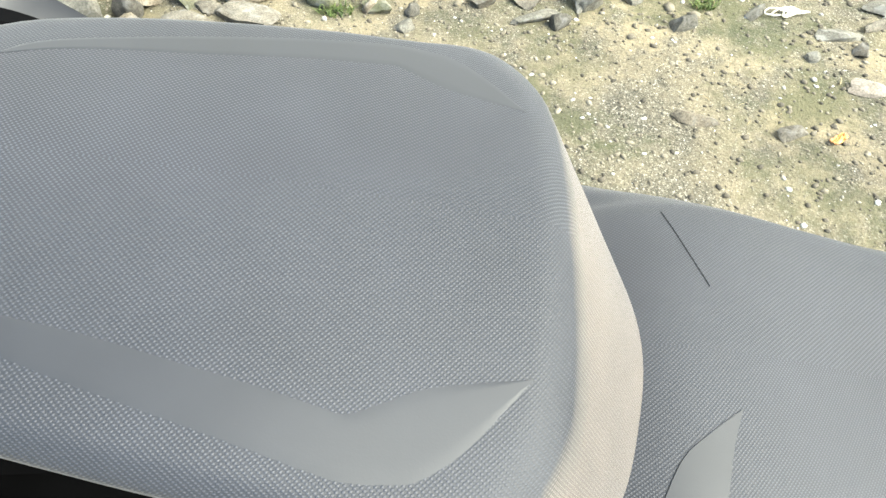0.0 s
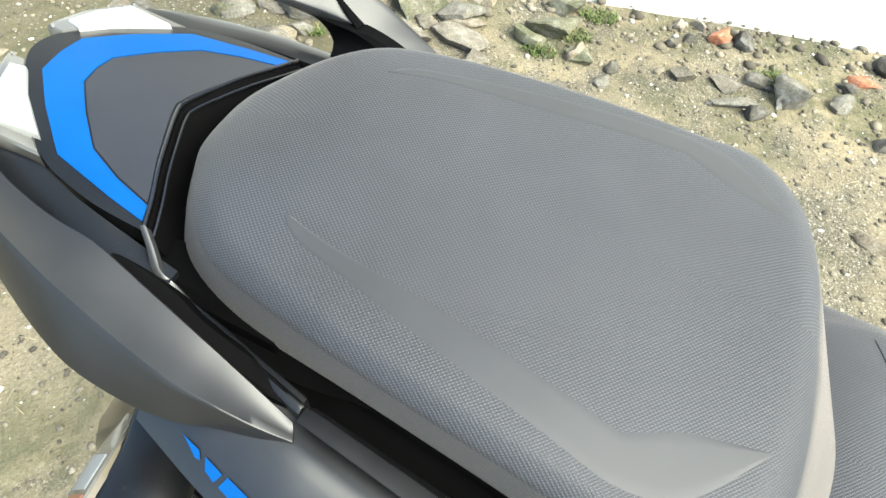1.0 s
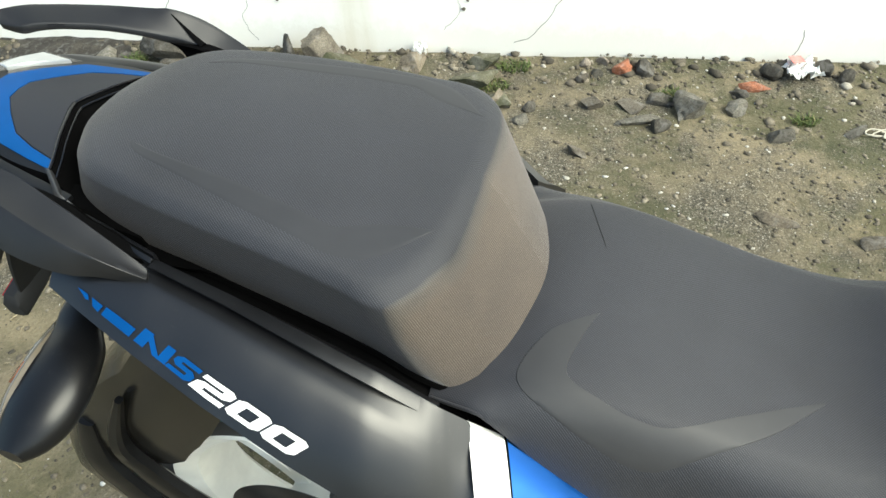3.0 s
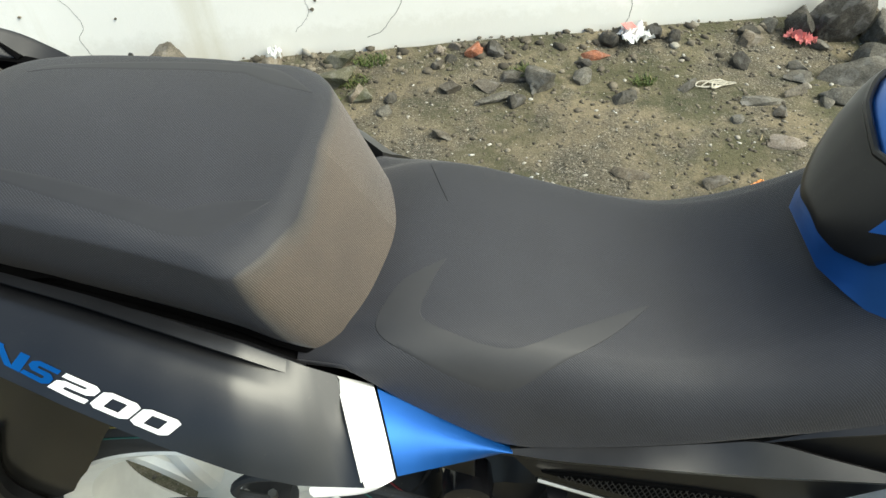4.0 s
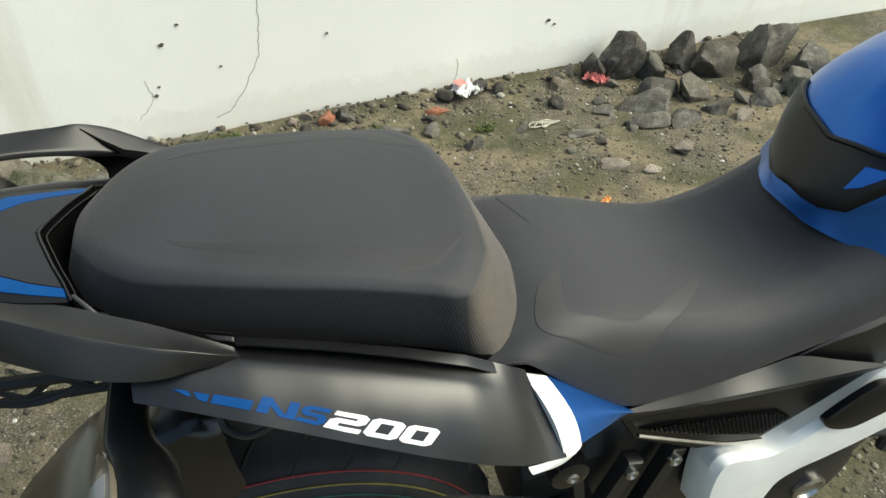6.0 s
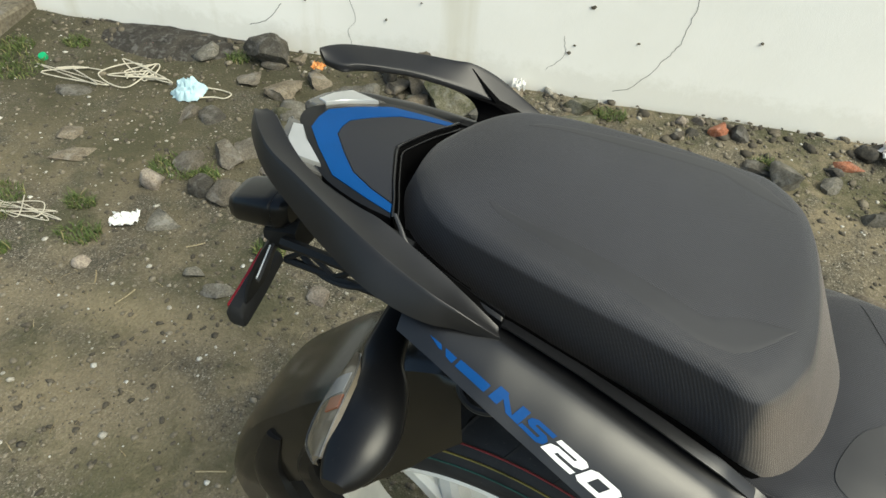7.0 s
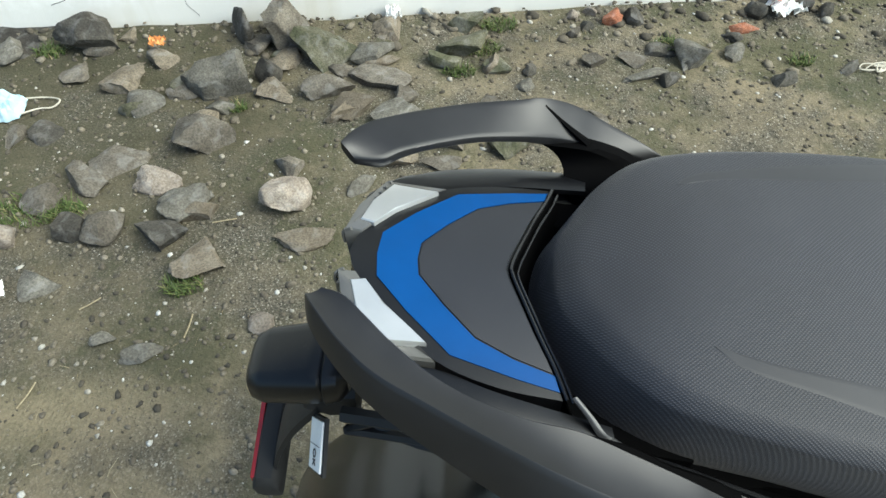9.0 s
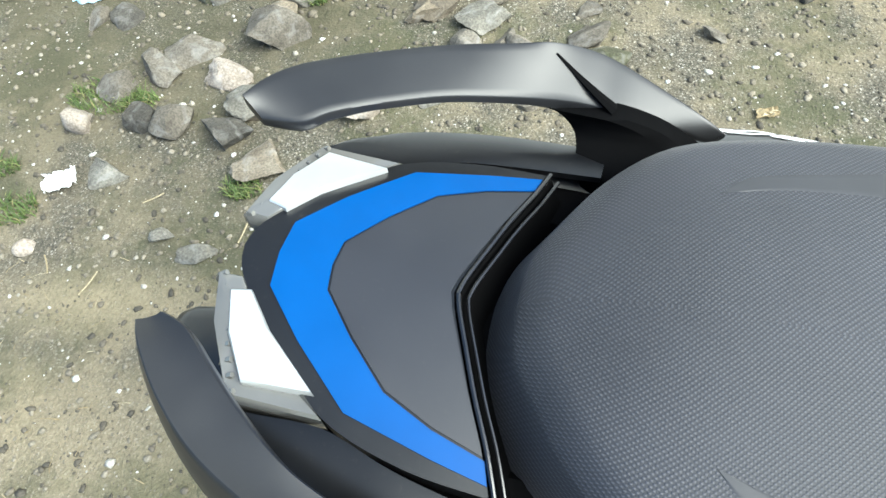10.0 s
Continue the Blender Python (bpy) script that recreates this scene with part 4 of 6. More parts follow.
def grab_rails():
    near = part("grab_rail", mirrored(near_rail_mesh(RAIL_NEAR)), bike, "satin grey-black pillion grab rail")
    far = part("grab_rail", rail_mesh(RAIL_FAR, [0.05, 0.05, 0.05, 0.04, 0.03]), bike, "satin grey-black pillion grab rail")
    # black tube that draws the shading line at the far rail's notch
    crease = tube("rail_crease", [(-0.150, 0.1235, 0.9395), (-0.138, 0.1205, 0.9290), (-0.127, 0.1170, 0.9210), (-0.119, 0.1150, 0.9150)], (0.0006, 0.0045), M_SHADE_BLACK, flat=0.6, sides=6)
    part("rail_crease", crease, far)
    # rail legs, with the dark under the rails put into their colour
    foot = []
    for x, yo, yi, zt, zb in ((-0.045, 0.120, 0.1125, 0.880, 0.874), (-0.068, 0.120, 0.106, 0.888, 0.872), (-0.092, 0.118, 0.102, 0.896, 0.872), (-0.110, 0.114, 0.096, 0.902, 0.872), (-0.130, 0.108, 0.094, 0.908, 0.880), (-0.145, 0.104, 0.094, 0.910, 0.894)):
        foot.append(chamfered((x, yo, zt), (x, yi, zt), (x + 0.006, yi, zb), (x + 0.006, yo, zb), 0.2))
    part("rail_leg", mirrored(loft("rail_leg", smooth_rings(foot, 3), M_SHADE_BLACK)), near)
    foot = []
    for z, x0, x1, yo, yi in ((0.921, -0.160, -0.112, 0.1205, 0.1065), (0.913, -0.146, -0.095, 0.124, 0.1080), (0.903, -0.136, -0.078, 0.124, 0.104), (0.895, -0.133, -0.060, 0.118, 0.087), (0.880, -0.128, -0.045, 0.114, 0.084), (0.862, -0.118, -0.035, 0.106, 0.084)):
        foot.append(chamfered((x0, yo, z), (x1, yo + 0.002, z - 0.008), (x1, yi, z - 0.006), (x0, yi, z), 0.2))
    part("rail_leg", loft("rail_leg", smooth_rings(foot, 3), M_SHADE_BLACK), far)
    block = []
    for x, yo, yi, zt in ((-0.0350, 0.1218, 0.1138, 0.8812), (-0.0370, 0.1216, 0.1132, 0.8822), (-0.060, 0.1150, 0.1070, 0.8850), (-0.085, 0.1068, 0.0998, 0.8880), (-0.112, 0.0985, 0.0930, 0.8905)):
        m = (yo + yi) / 2
        block.append([(x, yo, zt - 0.018), (x, yo, zt - 0.0026), (x, yo - 0.0008, zt - 0.0018), (x, m + 0.0009, zt - 0.0008), (x, m + 0.0006, zt - 0.0034), (x, m - 0.0006, zt - 0.0034), (x, m - 0.0009, zt), (x, yi + 0.0008, zt - 0.0002), (x, yi, zt - 0.0012), (x, yi - 0.001, zt - 0.018)])
    part("rail_mount", mirrored(loft("rail_mount", block, M_MATTE)), bike, "black ridged mounting block")
    brk = spline([(-0.1425, 0.0785, 0.9125, -0.1395, 0.0775, 0.9125), (-0.1345, 0.0860, 0.9065, -0.1310, 0.0850, 0.9065), (-0.1290, 0.0922, 0.9010, -0.1245, 0.0912, 0.9010), (-0.1210, 0.0955, 0.8960, -0.1180, 0.0920, 0.8960), (-0.1135, 0.0985, 0.8915, -0.1120, 0.0935, 0.8915)], 5)
    brk = [[q[:3] + (q[3:] - q[:3]) * t + (0, 0, 0.0006 * math.sin(math.pi * t)) for t in np.linspace(0, 1, 5)] for q in brk]
    part("cover_corner", mirrored(sheet("cover_corner", brk, (0.001, -0.001, -0.004), M_TRIM)), bike, "polished dark grey corner trim")


# --- side panels under the pillion seat
PX = [-0.20, -0.13, -0.075, -0.03, 0.03, 0.09, 0.14, 0.175, 0.205]
PT = np.array([(0.108, 0.878), (0.113, 0.880), (0.115, 0.880), (0.1165, 0.876), (0.124, 0.862), (0.133, 0.847), (0.141, 0.833), (0.143, 0.812), (0.137, 0.787)])
PE = np.array([(0.112, 0.872), (0.140, 0.868), (0.161, 0.860), (0.176, 0.848), (0.192, 0.826), (0.204, 0.799), (0.2095, 0.774), (0.2070, 0.753), (0.1985, 0.735)])
P_DX = [0.0, 0.0, 0.0, 0.0, 0.0, 0.0, 0.0, 0.002, 0.006]


def side_point(x, t, lift=0.0):
    """On the left side panel: t = 0 at its upper rim, 1 at its lower edge."""
    a = np.array([lerp(x, PX, PT[:, 0]), lerp(x, PX, PT[:, 1])])
    e = np.array([lerp(x, PX, PE[:, 0]), lerp(x, PX, PE[:, 1])])
    nrm = np.array([a[1] - e[1], e[0] - a[0]])
    nrm = nrm / (np.linalg.norm(nrm) + 1e-9)
    p = a + (e - a) * t + nrm * (0.010 * math.sin(math.pi * min(1, t)) * lerp(x, [-0.2, 0, 0.06, 0.13, 0.17, 0.2], [0.2, 0.6, 0.95, 1.0, 0.6, 0.3]) + lift)
    return (x + lerp(x, PX, P_DX) * t, p[0], p[1])


def glyph_mesh(name, strokes, mat, left=False):
    """Flat lettering made of quads laid on the side panel; strokes are (u, v) quads in a 0..1 band."""
    verts, faces = [], []
    for q in strokes:
        q = np.array(q, float)
        n = 5
        base = len(verts)
        for i in range(n + 1):
            for j in range(3):
                s, r = i / n, j / 2
                uv = (q[0] * (1 - s) + q[1] * s) * (1 - r) + (q[3] * (1 - s) + q[2] * s) * r
                x = 0.108 - 0.189 * uv[0] if left else -0.081 + 0.189 * uv[0]
                hi, lo = lerp(uv[0], [0, 0.3, 0.6, 1], [0.71, 0.68, 0.72, 0.735]), lerp(uv[0], [0, 0.3, 0.6, 1], [0.84, 0.865, 0.91, 0.91])
                p = side_point(x, lo + (hi - lo) * uv[1], 0.0007)
                verts.append((p[0], p[1] if left else -p[1], p[2]))
        for i in range(n):
            for j in range(2):
                a = base + i * 3 + j
                faces.append((a, a + 1, a + 4, a + 3))
    return mesh_of(name, verts, faces, mat, smooth=False)


def bars(u0, u1, pieces, slant=0.035):
    """Pieces (x0, y0, x1, y1) of a letter cell, sheared to the right."""
    out = []
    for x0, y0, x1, y1 in pieces:
        def m(x, y):
            return (u0 + (u1 - u0) * x + slant * y, y)
        out.append([m(x0, y0), m(x1, y0), m(x1, y1), m(x0, y1)])
    return out


def band(u0, u1, pts, slant, tx=0.15, ty=0.12):
    """A letter stroke of even weight along a line of cell points, mitred at its corners."""
    p = np.array(pts, float) / (tx, ty)
    k = len(p)
    shut = np.allclose(p[0], p[-1])
    lines = []
    for i in range(k):
        d0 = p[i] - p[i - 1] if i else (p[-1] - p[-2] if shut else p[1] - p[0])
        d1 = p[i + 1] - p[i] if i < k - 1 else (p[1] - p[0] if shut else p[-1] - p[-2])
        n0, n1 = (np.array((-d[1], d[0])) / np.linalg.norm(d) for d in (d0, d1))
        n = (n0 + n1) / (1 + n0 @ n1)
        lines.append(((p[i] + n) * (tx, ty), (p[i] - n) * (tx, ty)))

    def m(q):
        return (u0 + (u1 - u0) * q[0] + slant * q[1], q[1])
    return [[m(a0), m(b0), m(b1), m(a1)] for (a0, a1), (b0, b1) in zip(lines, lines[1:])]


def side_panel():
    body = []
    for x in np.linspace(-0.108, 0.20, 40):
        cut = lerp(x, [-0.06, -0.03, 0.148, 0.172], [0.0, 0.008, 0.008, 0.0])
        top = [side_point(x + 0.0165 * t * max(0, x / 0.2), t, -cut * max(0.0, 1 - t / 0.26) ** 0.6) for t in (0, 0.06, 0.12, 0.18, 0.24, 0.3, 0.4, 0.5, 0.65, 0.8, 0.9, 1)]
        e = np.array(top[-1])
        drop = lerp(x, [-0.2, -0.1, 0.05, 0.2], [0.004, 0.012, 0.022, 0.02])
        under = [e + (0, -0.004, -0.006), e + (0, -lerp(x, [-0.2, -0.1], [0.003, 0.018]), -drop), e + (0, -lerp(x, [-0.2, -0.08], [0.006, 0.06]), -drop - lerp(x, [-0.2, 0.2], [0.0, 0.03]))]
        back = [np.array(top[0]) + (0, -0.004, -0.02)]
        body.append(top + under + back)
    me = loft("side_panel", body, M_PANEL)
    rim = []
    for x in np.linspace(-0.034, 0.178, 40):
        up = lerp(x, [-0.034, 0.09, 0.148, 0.178], [0.0025, 0.0045, 0.0015, -0.0030])
        out = lerp(x, [0.08, 0.15], [0.0030, 0.0])
        rim.append([side_point(x, 0.0, -0.012), side_point(x, 0.0, up - 0.0006), side_point(x, 0.010, up), side_point(x, 0.108, up + out), side_point(x, 0.118, up + out - 0.0014), side_point(x, 0.09, up - 0.008)])
    ridge = loft("panel_rim", rim, M_PANEL)
    # added filler between rim and seat; near-black stands for the gap's shade
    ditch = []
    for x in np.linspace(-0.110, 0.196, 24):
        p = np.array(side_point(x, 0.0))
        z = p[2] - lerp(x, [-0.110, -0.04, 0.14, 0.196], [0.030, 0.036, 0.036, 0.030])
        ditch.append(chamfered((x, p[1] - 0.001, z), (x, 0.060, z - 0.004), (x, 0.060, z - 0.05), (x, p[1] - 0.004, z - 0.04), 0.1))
    ditch = loft("seat_channel", ditch, M_SHADE_BLACK)
    tl, tr, br, bl = (0.1990, 0.1380, 0.7860), (0.2255, 0.1345, 0.7700), (0.2435, 0.1865, 0.7275), (0.2205, 0.1975, 0.7345)

    def patch(c0, c1, c2, c3, bulge, n=8):
        """Between the top line c0-c1 and the bottom line c3-c2, swelling outwards."""
        c0, c1, c2, c3 = (np.array(c, float) for c in (c0, c1, c2, c3))
        return [[(c0 * (1 - s) + c1 * s) * (1 - t) + (c3 * (1 - s) + c2 * s) * t + np.array((0.3, 0.8, 0.6)) * bulge * math.sin(math.pi * t) for t in np.linspace(0, 1, 10)] for s in np.linspace(0, 1, n)]
    white = sheet("white_band", patch(tl, tr, br, bl, 0.011), (-0.002, -0.006, -0.004), M_WHITE_FILM)
    wrap = spline([(*bl, *br), (0.2050, 0.2020, 0.7330, 0.2260, 0.1920, 0.7200), (0.1840, 0.2065, 0.7400, 0.1880, 0.2035, 0.7340)], 6)
    under = sheet("white_tip", [[q[:3] + (q[3:] - q[:3]) * t + np.array((0.2, 0.5, -0.5)) * 0.004 * math.sin(math.pi * t) for t in np.linspace(0, 1, 6)] for q in wrap], (-0.001, -0.004, 0.002), M_WHITE_FILM)
    blue = sheet("blue_wedge", patch((0.2275, 0.1340, 0.7685), (0.333, 0.1320, 0.6785), (0.331, 0.1335, 0.675), (0.2450, 0.1845, 0.7270), 0.006), (-0.002, -0.006, -0.004), M_BLUE)
    for flip in (True, False):
        f = mirrored if flip else (lambda q: q)
        p = part("side_panel", f(me), bike, "matt black rear side panel")
        part("panel_rim", f(ridge), p)
        part("seat_channel", f(ditch), p)
        if not flip:
            continue
        part("white_band", f(white), p, "white band across the panel")
        part("white_tip", f(under), p, "white tip of the band")
        part("blue_wedge", f(blue), p, "metallic blue wedge")
    two = [(0.0, 0.88), (0.77, 0.88), (0.85, 0.81), (0.85, 0.59), (0.77, 0.52), (0.23, 0.52), (0.15, 0.45), (0.15, 0.12), (1.0, 0.12)]
    nought = [(0.23, 0.88), (0.77, 0.88), (0.85, 0.81), (0.85, 0.19), (0.77, 0.12), (0.23, 0.12), (0.15, 0.19), (0.15, 0.81), (0.23, 0.88)]
    ess = [(1.0, 0.88), (0.26, 0.88), (0.15, 0.78), (0.15, 0.62), (0.26, 0.52), (0.74, 0.52), (0.85, 0.42), (0.85, 0.22), (0.74, 0.12), (0.0, 0.12)]
    host = next(o for o in bike.children if o.name.startswith("side_panel"))
    white_marks = band(0.522, 0.652, two, 0.066) + band(0.662, 0.792, nought, 0.066) + band(0.800, 0.930, nought, 0.066)
    part("panel_number", glyph_mesh("panel_number", white_marks, M_WHITE_FILM), host, "white panel numerals")
    far = next(o for o in bike.children if o.name.startswith("side_panel") and o != host)
    part("panel_number", glyph_mesh("panel_number", white_marks, M_WHITE_FILM, True), far, "white panel numerals")
    en = bars(0.285, 0.325, [(0, 0, 1, 1)]) + bars(0.385, 0.42, [(0, 0, 1, 1)]) + [[(0.322, 1.0), (0.352, 1.0), (0.398, 0.0), (0.366, 0.0)]]
    marks = en + band(0.422, 0.520, ess, 0.05)
    marks += [[(0.0, 1.0), (0.055, 0.9), (0.065, 0.45), (0.05, 0.35)], [(0.075, 0.85), (0.13, 0.72), (0.115, 0.05), (0.085, 0.2)], [(0.145, 0.8), (0.285, 0.62), (0.265, 0.0), (0.13, 0.05)]]
    part("panel_marking", glyph_mesh("panel_marking", marks, M_BLUE_DECAL), host, "blue panel lettering and flash")


# --- tank
TANK_X0 = 0.572


def tank_ring(x):
    w = lerp(x, [0.572, 0.583, 0.595, 0.61, 0.625, 0.67, 0.74, 0.82, 0.95, 1.10], [0.028, 0.048, 0.066, 0.082, 0.097, 0.125, 0.147, 0.160, 0.168, 0.155])
    zt = lerp(x, [0.572, 0.583, 0.595, 0.61, 0.635, 0.67, 0.73, 0.83, 0.95, 1.10], [0.838, 0.858, 0.880, 0.915, 0.948, 0.970, 0.990, 1.006, 1.006, 0.97])
    zb = lerp(x, [0.572, 0.595, 0.64, 0.68, 0.80, 1.10], [0.808, 0.803, 0.797, 0.790, 0.790, 0.80])
    wb = lerp(x, [0.572, 0.583, 0.595, 0.61, 0.64, 0.70, 0.80, 1.10], [0.036, 0.056, 0.075, 0.092, 0.126, 0.146, 0.154, 0.150])
    zm = zb + (zt - zb) * 0.48
    return [(0, zt), (0.42 * w, zt - 0.05 * (zt - zb)), (0.76 * w, zt - 0.20 * (zt - zb)), (0.97 * w, zm + 0.10 * (zt - zb)), (w, zm - 0.10 * (zt - zb)), (0.5 * w + 0.5 * wb, zb + 0.16 * (zt - zb)), (wb, zb)]


def tank_rear(y, z):
    """How far back the tank reaches at a height and distance from its middle."""
    lo, hi = TANK_X0, 0.80
    for _ in range(22):
        x = (lo + hi) / 2
        h = spline(tank_ring(x), 6)
        inside = h[-1][1] <= z <= h[0][1] and abs(y) <= float(np.interp(-z, -h[:, 1], h[:, 0]))
        lo, hi = (lo, x) if inside else (x, hi)
    return hi


def tank():
    rings = []
    for x in np.linspace(TANK_X0, 1.10, 40):
        h = spline(tank_ring(x), 4)
        rings.append([(x, y, z) for y, z in h] + [(x, -y, z) for y, z in h[::-1][:-1]])
    return part("fuel_tank", loft("fuel_tank", rings, M_BLUE), bike, "metallic blue fuel tank")


def tank_point(x, f, lift):
    """On the right flank of the tank; f = 0 at the crown, 1 at the lower rim."""
    h = spline(tank_ring(x), 8)
    i = min(len(h) - 1.001, f * (len(h) - 1))
    k = int(i)
    p = h[k] + (h[k + 1] - h[k]) * (i - k)
    return (x - lift * 0.5, -(p[0] + lift), p[1] + lift * 0.2)


pillion_seat()
rider_seat()
tail()
grab_rails()
side_panel()
fuel_tank = tank()


# --- tank fittings
def tank_fittings():
    def patch(y, z, lift):
        return (tank_rear(y, z) - lift * 0.9, y + math.copysign(lift * 0.5, y) * min(1.0, abs(y) / 0.05), z)
    grid = []
    for y in np.linspace(-0.097, 0.097, 45):
        a = abs(y)
        z1, z0 = lerp(a, [0, 0.03, 0.06, 0.097], [0.893, 0.899, 0.902, 0.9065]), lerp(a, [0, 0.04, 0.062, 0.086, 0.097], [0.834, 0.831, 0.838, 0.881, 0.904])
        grid.append([patch(y, z0 + (z1 - z0) * t, 0.003 + 0.004 * math.sin(math.pi * t) ** 0.5) for t in np.linspace(0, 1, 12)])
    pad = part("tank_pad", sheet("tank_pad", grid, (0.006, 0, 0), M_MATTE), fuel_tank, "matt black plastic tank pad")
    for s in (-1,):
        c = [np.array(v) for v in ((0.048, 0.862), (0.051, 0.889), (0.077, 0.894), (0.060, 0.870))]
        g = [[patch(s * float(p[0]), float(p[1]), 0.0095) for p in (c[0] * (1 - u) + c[1] * u + ((c[3] * (1 - u) + c[2] * u) - (c[0] * (1 - u) + c[1] * u)) * v for v in np.linspace(0, 1, 5))] for u in np.linspace(0, 1, 6)]
        part("pad_opening", sheet("pad_opening", g, (0.003, 0, 0), M_BLUE), pad, "blue paint showing through the pad")
    lip = [p for p in (np.array(row[-1]) for row in grid)]
    part("pad_rim", tube("pad_rim", lip, 0.0032, M_MATTE, n=1, sides=8), pad, "raised rim of the tank pad")
    crest = [tank_point(x, 0.06, 0.001) for x in np.linspace(0.78, 0.98, 8)]
    part("tank_stripe", tube("tank_stripe", crest, 0.004, M_WHITE_FILM, n=1, sides=6, flat=0.3), fuel_tank, "thin white stripe on the tank")


def text_mesh(body, size, mat, matrix):
    cu = bpy.data.curves.new("lettering", "FONT")
    cu.body, cu.size, cu.extrude, cu.align_x, cu.align_y = body, size, 0.0002, "CENTER", "CENTER"
    tmp = new("lettering", cu)
    me = bpy.data.meshes.new_from_object(tmp)
    bpy.data.objects.remove(tmp)
    me.transform(matrix)
    me.materials.clear()
    me.materials.append(mat)
    return me


def flank(name, pts, y0, thick, mat, bulge=0.0, bevel=0.002):
    """A plate on the right flank from (x, z) corners."""
    p = spline(pts, 3, closed=True) if bulge else np.array(pts, float)
    return plate(name, [(x, y0, z) for x, z in p], (0, thick, 0), mat, bevel)


def right_flank():
    cover = [(0.325, 0.662), (0.38, 0.676), (0.445, 0.680), (0.511, 0.696), (0.577, 0.716), (0.661, 0.742), (0.70, 0.772), (0.80, 0.775), (0.90, 0.76), (0.90, 0.70), (0.80, 0.680), (0.715, 0.640), (0.63, 0.575), (0.551, 0.522), (0.46, 0.54), (0.36, 0.600)]
    base = part("side_cover", flank("side_cover", cover, -0.122, 0.03, M_MATTE), bike, "matt black cover under the rider seat")
    upper = spline([(0.318, -0.1335, 0.6790), (0.370, -0.1315, 0.6815), (0.436, -0.1310, 0.6860), (0.500, -0.1300, 0.6940), (0.540, -0.1300, 0.6975), (0.610, -0.1305, 0.6700), (0.690, -0.1315, 0.6395)], 5)
    lower = spline([(0.318, -0.1345, 0.6780), (0.370, -0.1420, 0.6790), (0.436, -0.1480, 0.6830), (0.500, -0.1490, 0.6790), (0.550, -0.1475, 0.6730), (0.620, -0.1410, 0.6580), (0.690, -0.1325, 0.6385)], 5)
    grid = [[p + (q - p) * f for f in (0, 0.03, 0.3, 0.6, 0.94)] + [q, q + (0, 0.001, -0.0035), q + (0, 0.008, -0.018), q + (0, 0.016, -0.034)] for p, q in zip(upper, lower)]
    part("cover_facet", sheet("cover_facet", grid, (0, 0.003, -0.002), M_SATIN), base, "satin grey raised facet")
    rim = spline([(0.537, -0.1300, 0.6985), (0.577, -0.1290, 0.7165), (0.620, -0.1285, 0.7320), (0.662, -0.1275, 0.7455)], 5)
    grid = [[p, *(p + np.array(d) * min(1.0, 0.02 + i / 9) for d in ((0.001, -0.0040, -0.0014), (0.002, -0.0075, -0.0034), (0.002, -0.0070, -0.0065), (0.002, 0.002, -0.0100)))] for i, p in enumerate(rim)]
    part("edge_trim", sheet("edge_trim", grid, (0, 0.002, -0.001), M_SATIN), base, "satin grey strip along the seat")
    # mesh grille: crossed wires in a recess
    grille = part("grille", flank("grille", [(0.362, 0.622), (0.394, 0.619), (0.444, 0.609), (0.504, 0.598), (0.562, 0.584), (0.588, 0.562), (0.555, 0.538), (0.45, 0.577)], -0.1245, 0.004, M_SHADE_BLACK), base, "dark mesh grille")
    def z_low(x):
        return lerp(x, [0.362, 0.45, 0.555, 0.588], [0.620, 0.578, 0.540, 0.561])

    def z_high(x):
        return lerp(x, [0.362, 0.394, 0.444, 0.504, 0.562, 0.588], [0.621, 0.618, 0.608, 0.597, 0.583, 0.562])
    for i in range(46):
        for d in (1, -1):
            line = [(0.330 + i * 0.0058 + d * 0.45 * (f - 0.5) * 0.10, 0.532 + f * 0.10) for f in np.linspace(0, 1, 30)]
            inside = [(x, z) for x, z in line if 0.364 < x < 0.600 and z_low(x) < z < z_high(x)]
            if len(inside) > 2:
                a, b = ((x, -0.1254, z) for x, z in (inside[0], inside[-1]))
                part("grille_wire", tube("grille_wire", [a, b], 0.0006, M_SATIN, n=1, sides=4), grille)
    part("grille_trim", tube("grille_trim", [(0.358, -0.129, 0.618), (0.45, -0.130, 0.571), (0.50, -0.130, 0.548), (0.552, -0.129, 0.534)], 0.0028, M_METAL, sides=6), base, "thin pale trim line")
    for body, size, x, z in (("F", 0.0200, 0.7000, 0.7245), ("UEL", 0.0095, 0.7140, 0.7170), ("I", 0.0180, 0.7270, 0.7165), ("NJECTION", 0.0095, 0.7530, 0.7040)):
        part("lettering", text_mesh(body, size, M_WHITE_FILM, Matrix.Translation((x, -0.1232, z)) @ Euler((radians(90), radians(17), 0)).to_matrix().to_4x4()), base, "small white lettering")
    part("lettering_flash", flank("lettering_flash", [(0.6860, 0.7310), (0.6920, 0.7345), (0.7310, 0.7240), (0.7300, 0.7215), (0.6940, 0.7310)], -0.1234, 0.001, M_WHITE_FILM, bevel=0.0002), base, "small white flash above the lettering")
    # white frame beam
    top = [(0.504, 0.38), (0.494, 0.44), (0.489, 0.490), (0.494, 0.517), (0.515, 0.520), (0.545, 0.511), (0.578, 0.510), (0.612, 0.531), (0.645, 0.561), (0.690, 0.616), (0.761, 0.660), (0.830, 0.694), (0.960, 0.750)]
    bot = [(0.600, 0.28), (0.607, 0.32), (0.612, 0.352), (0.6145, 0.385), (0.618, 0.412), (0.627, 0.428), (0.648, 0.442), (0.672, 0.4495), (0.694, 0.456), (0.734, 0.470), (0.789, 0.496), (0.862, 0.545), (0.970, 0.605)]
    t, b = spline(top, 5), spline(bot, 5)
    rings = []
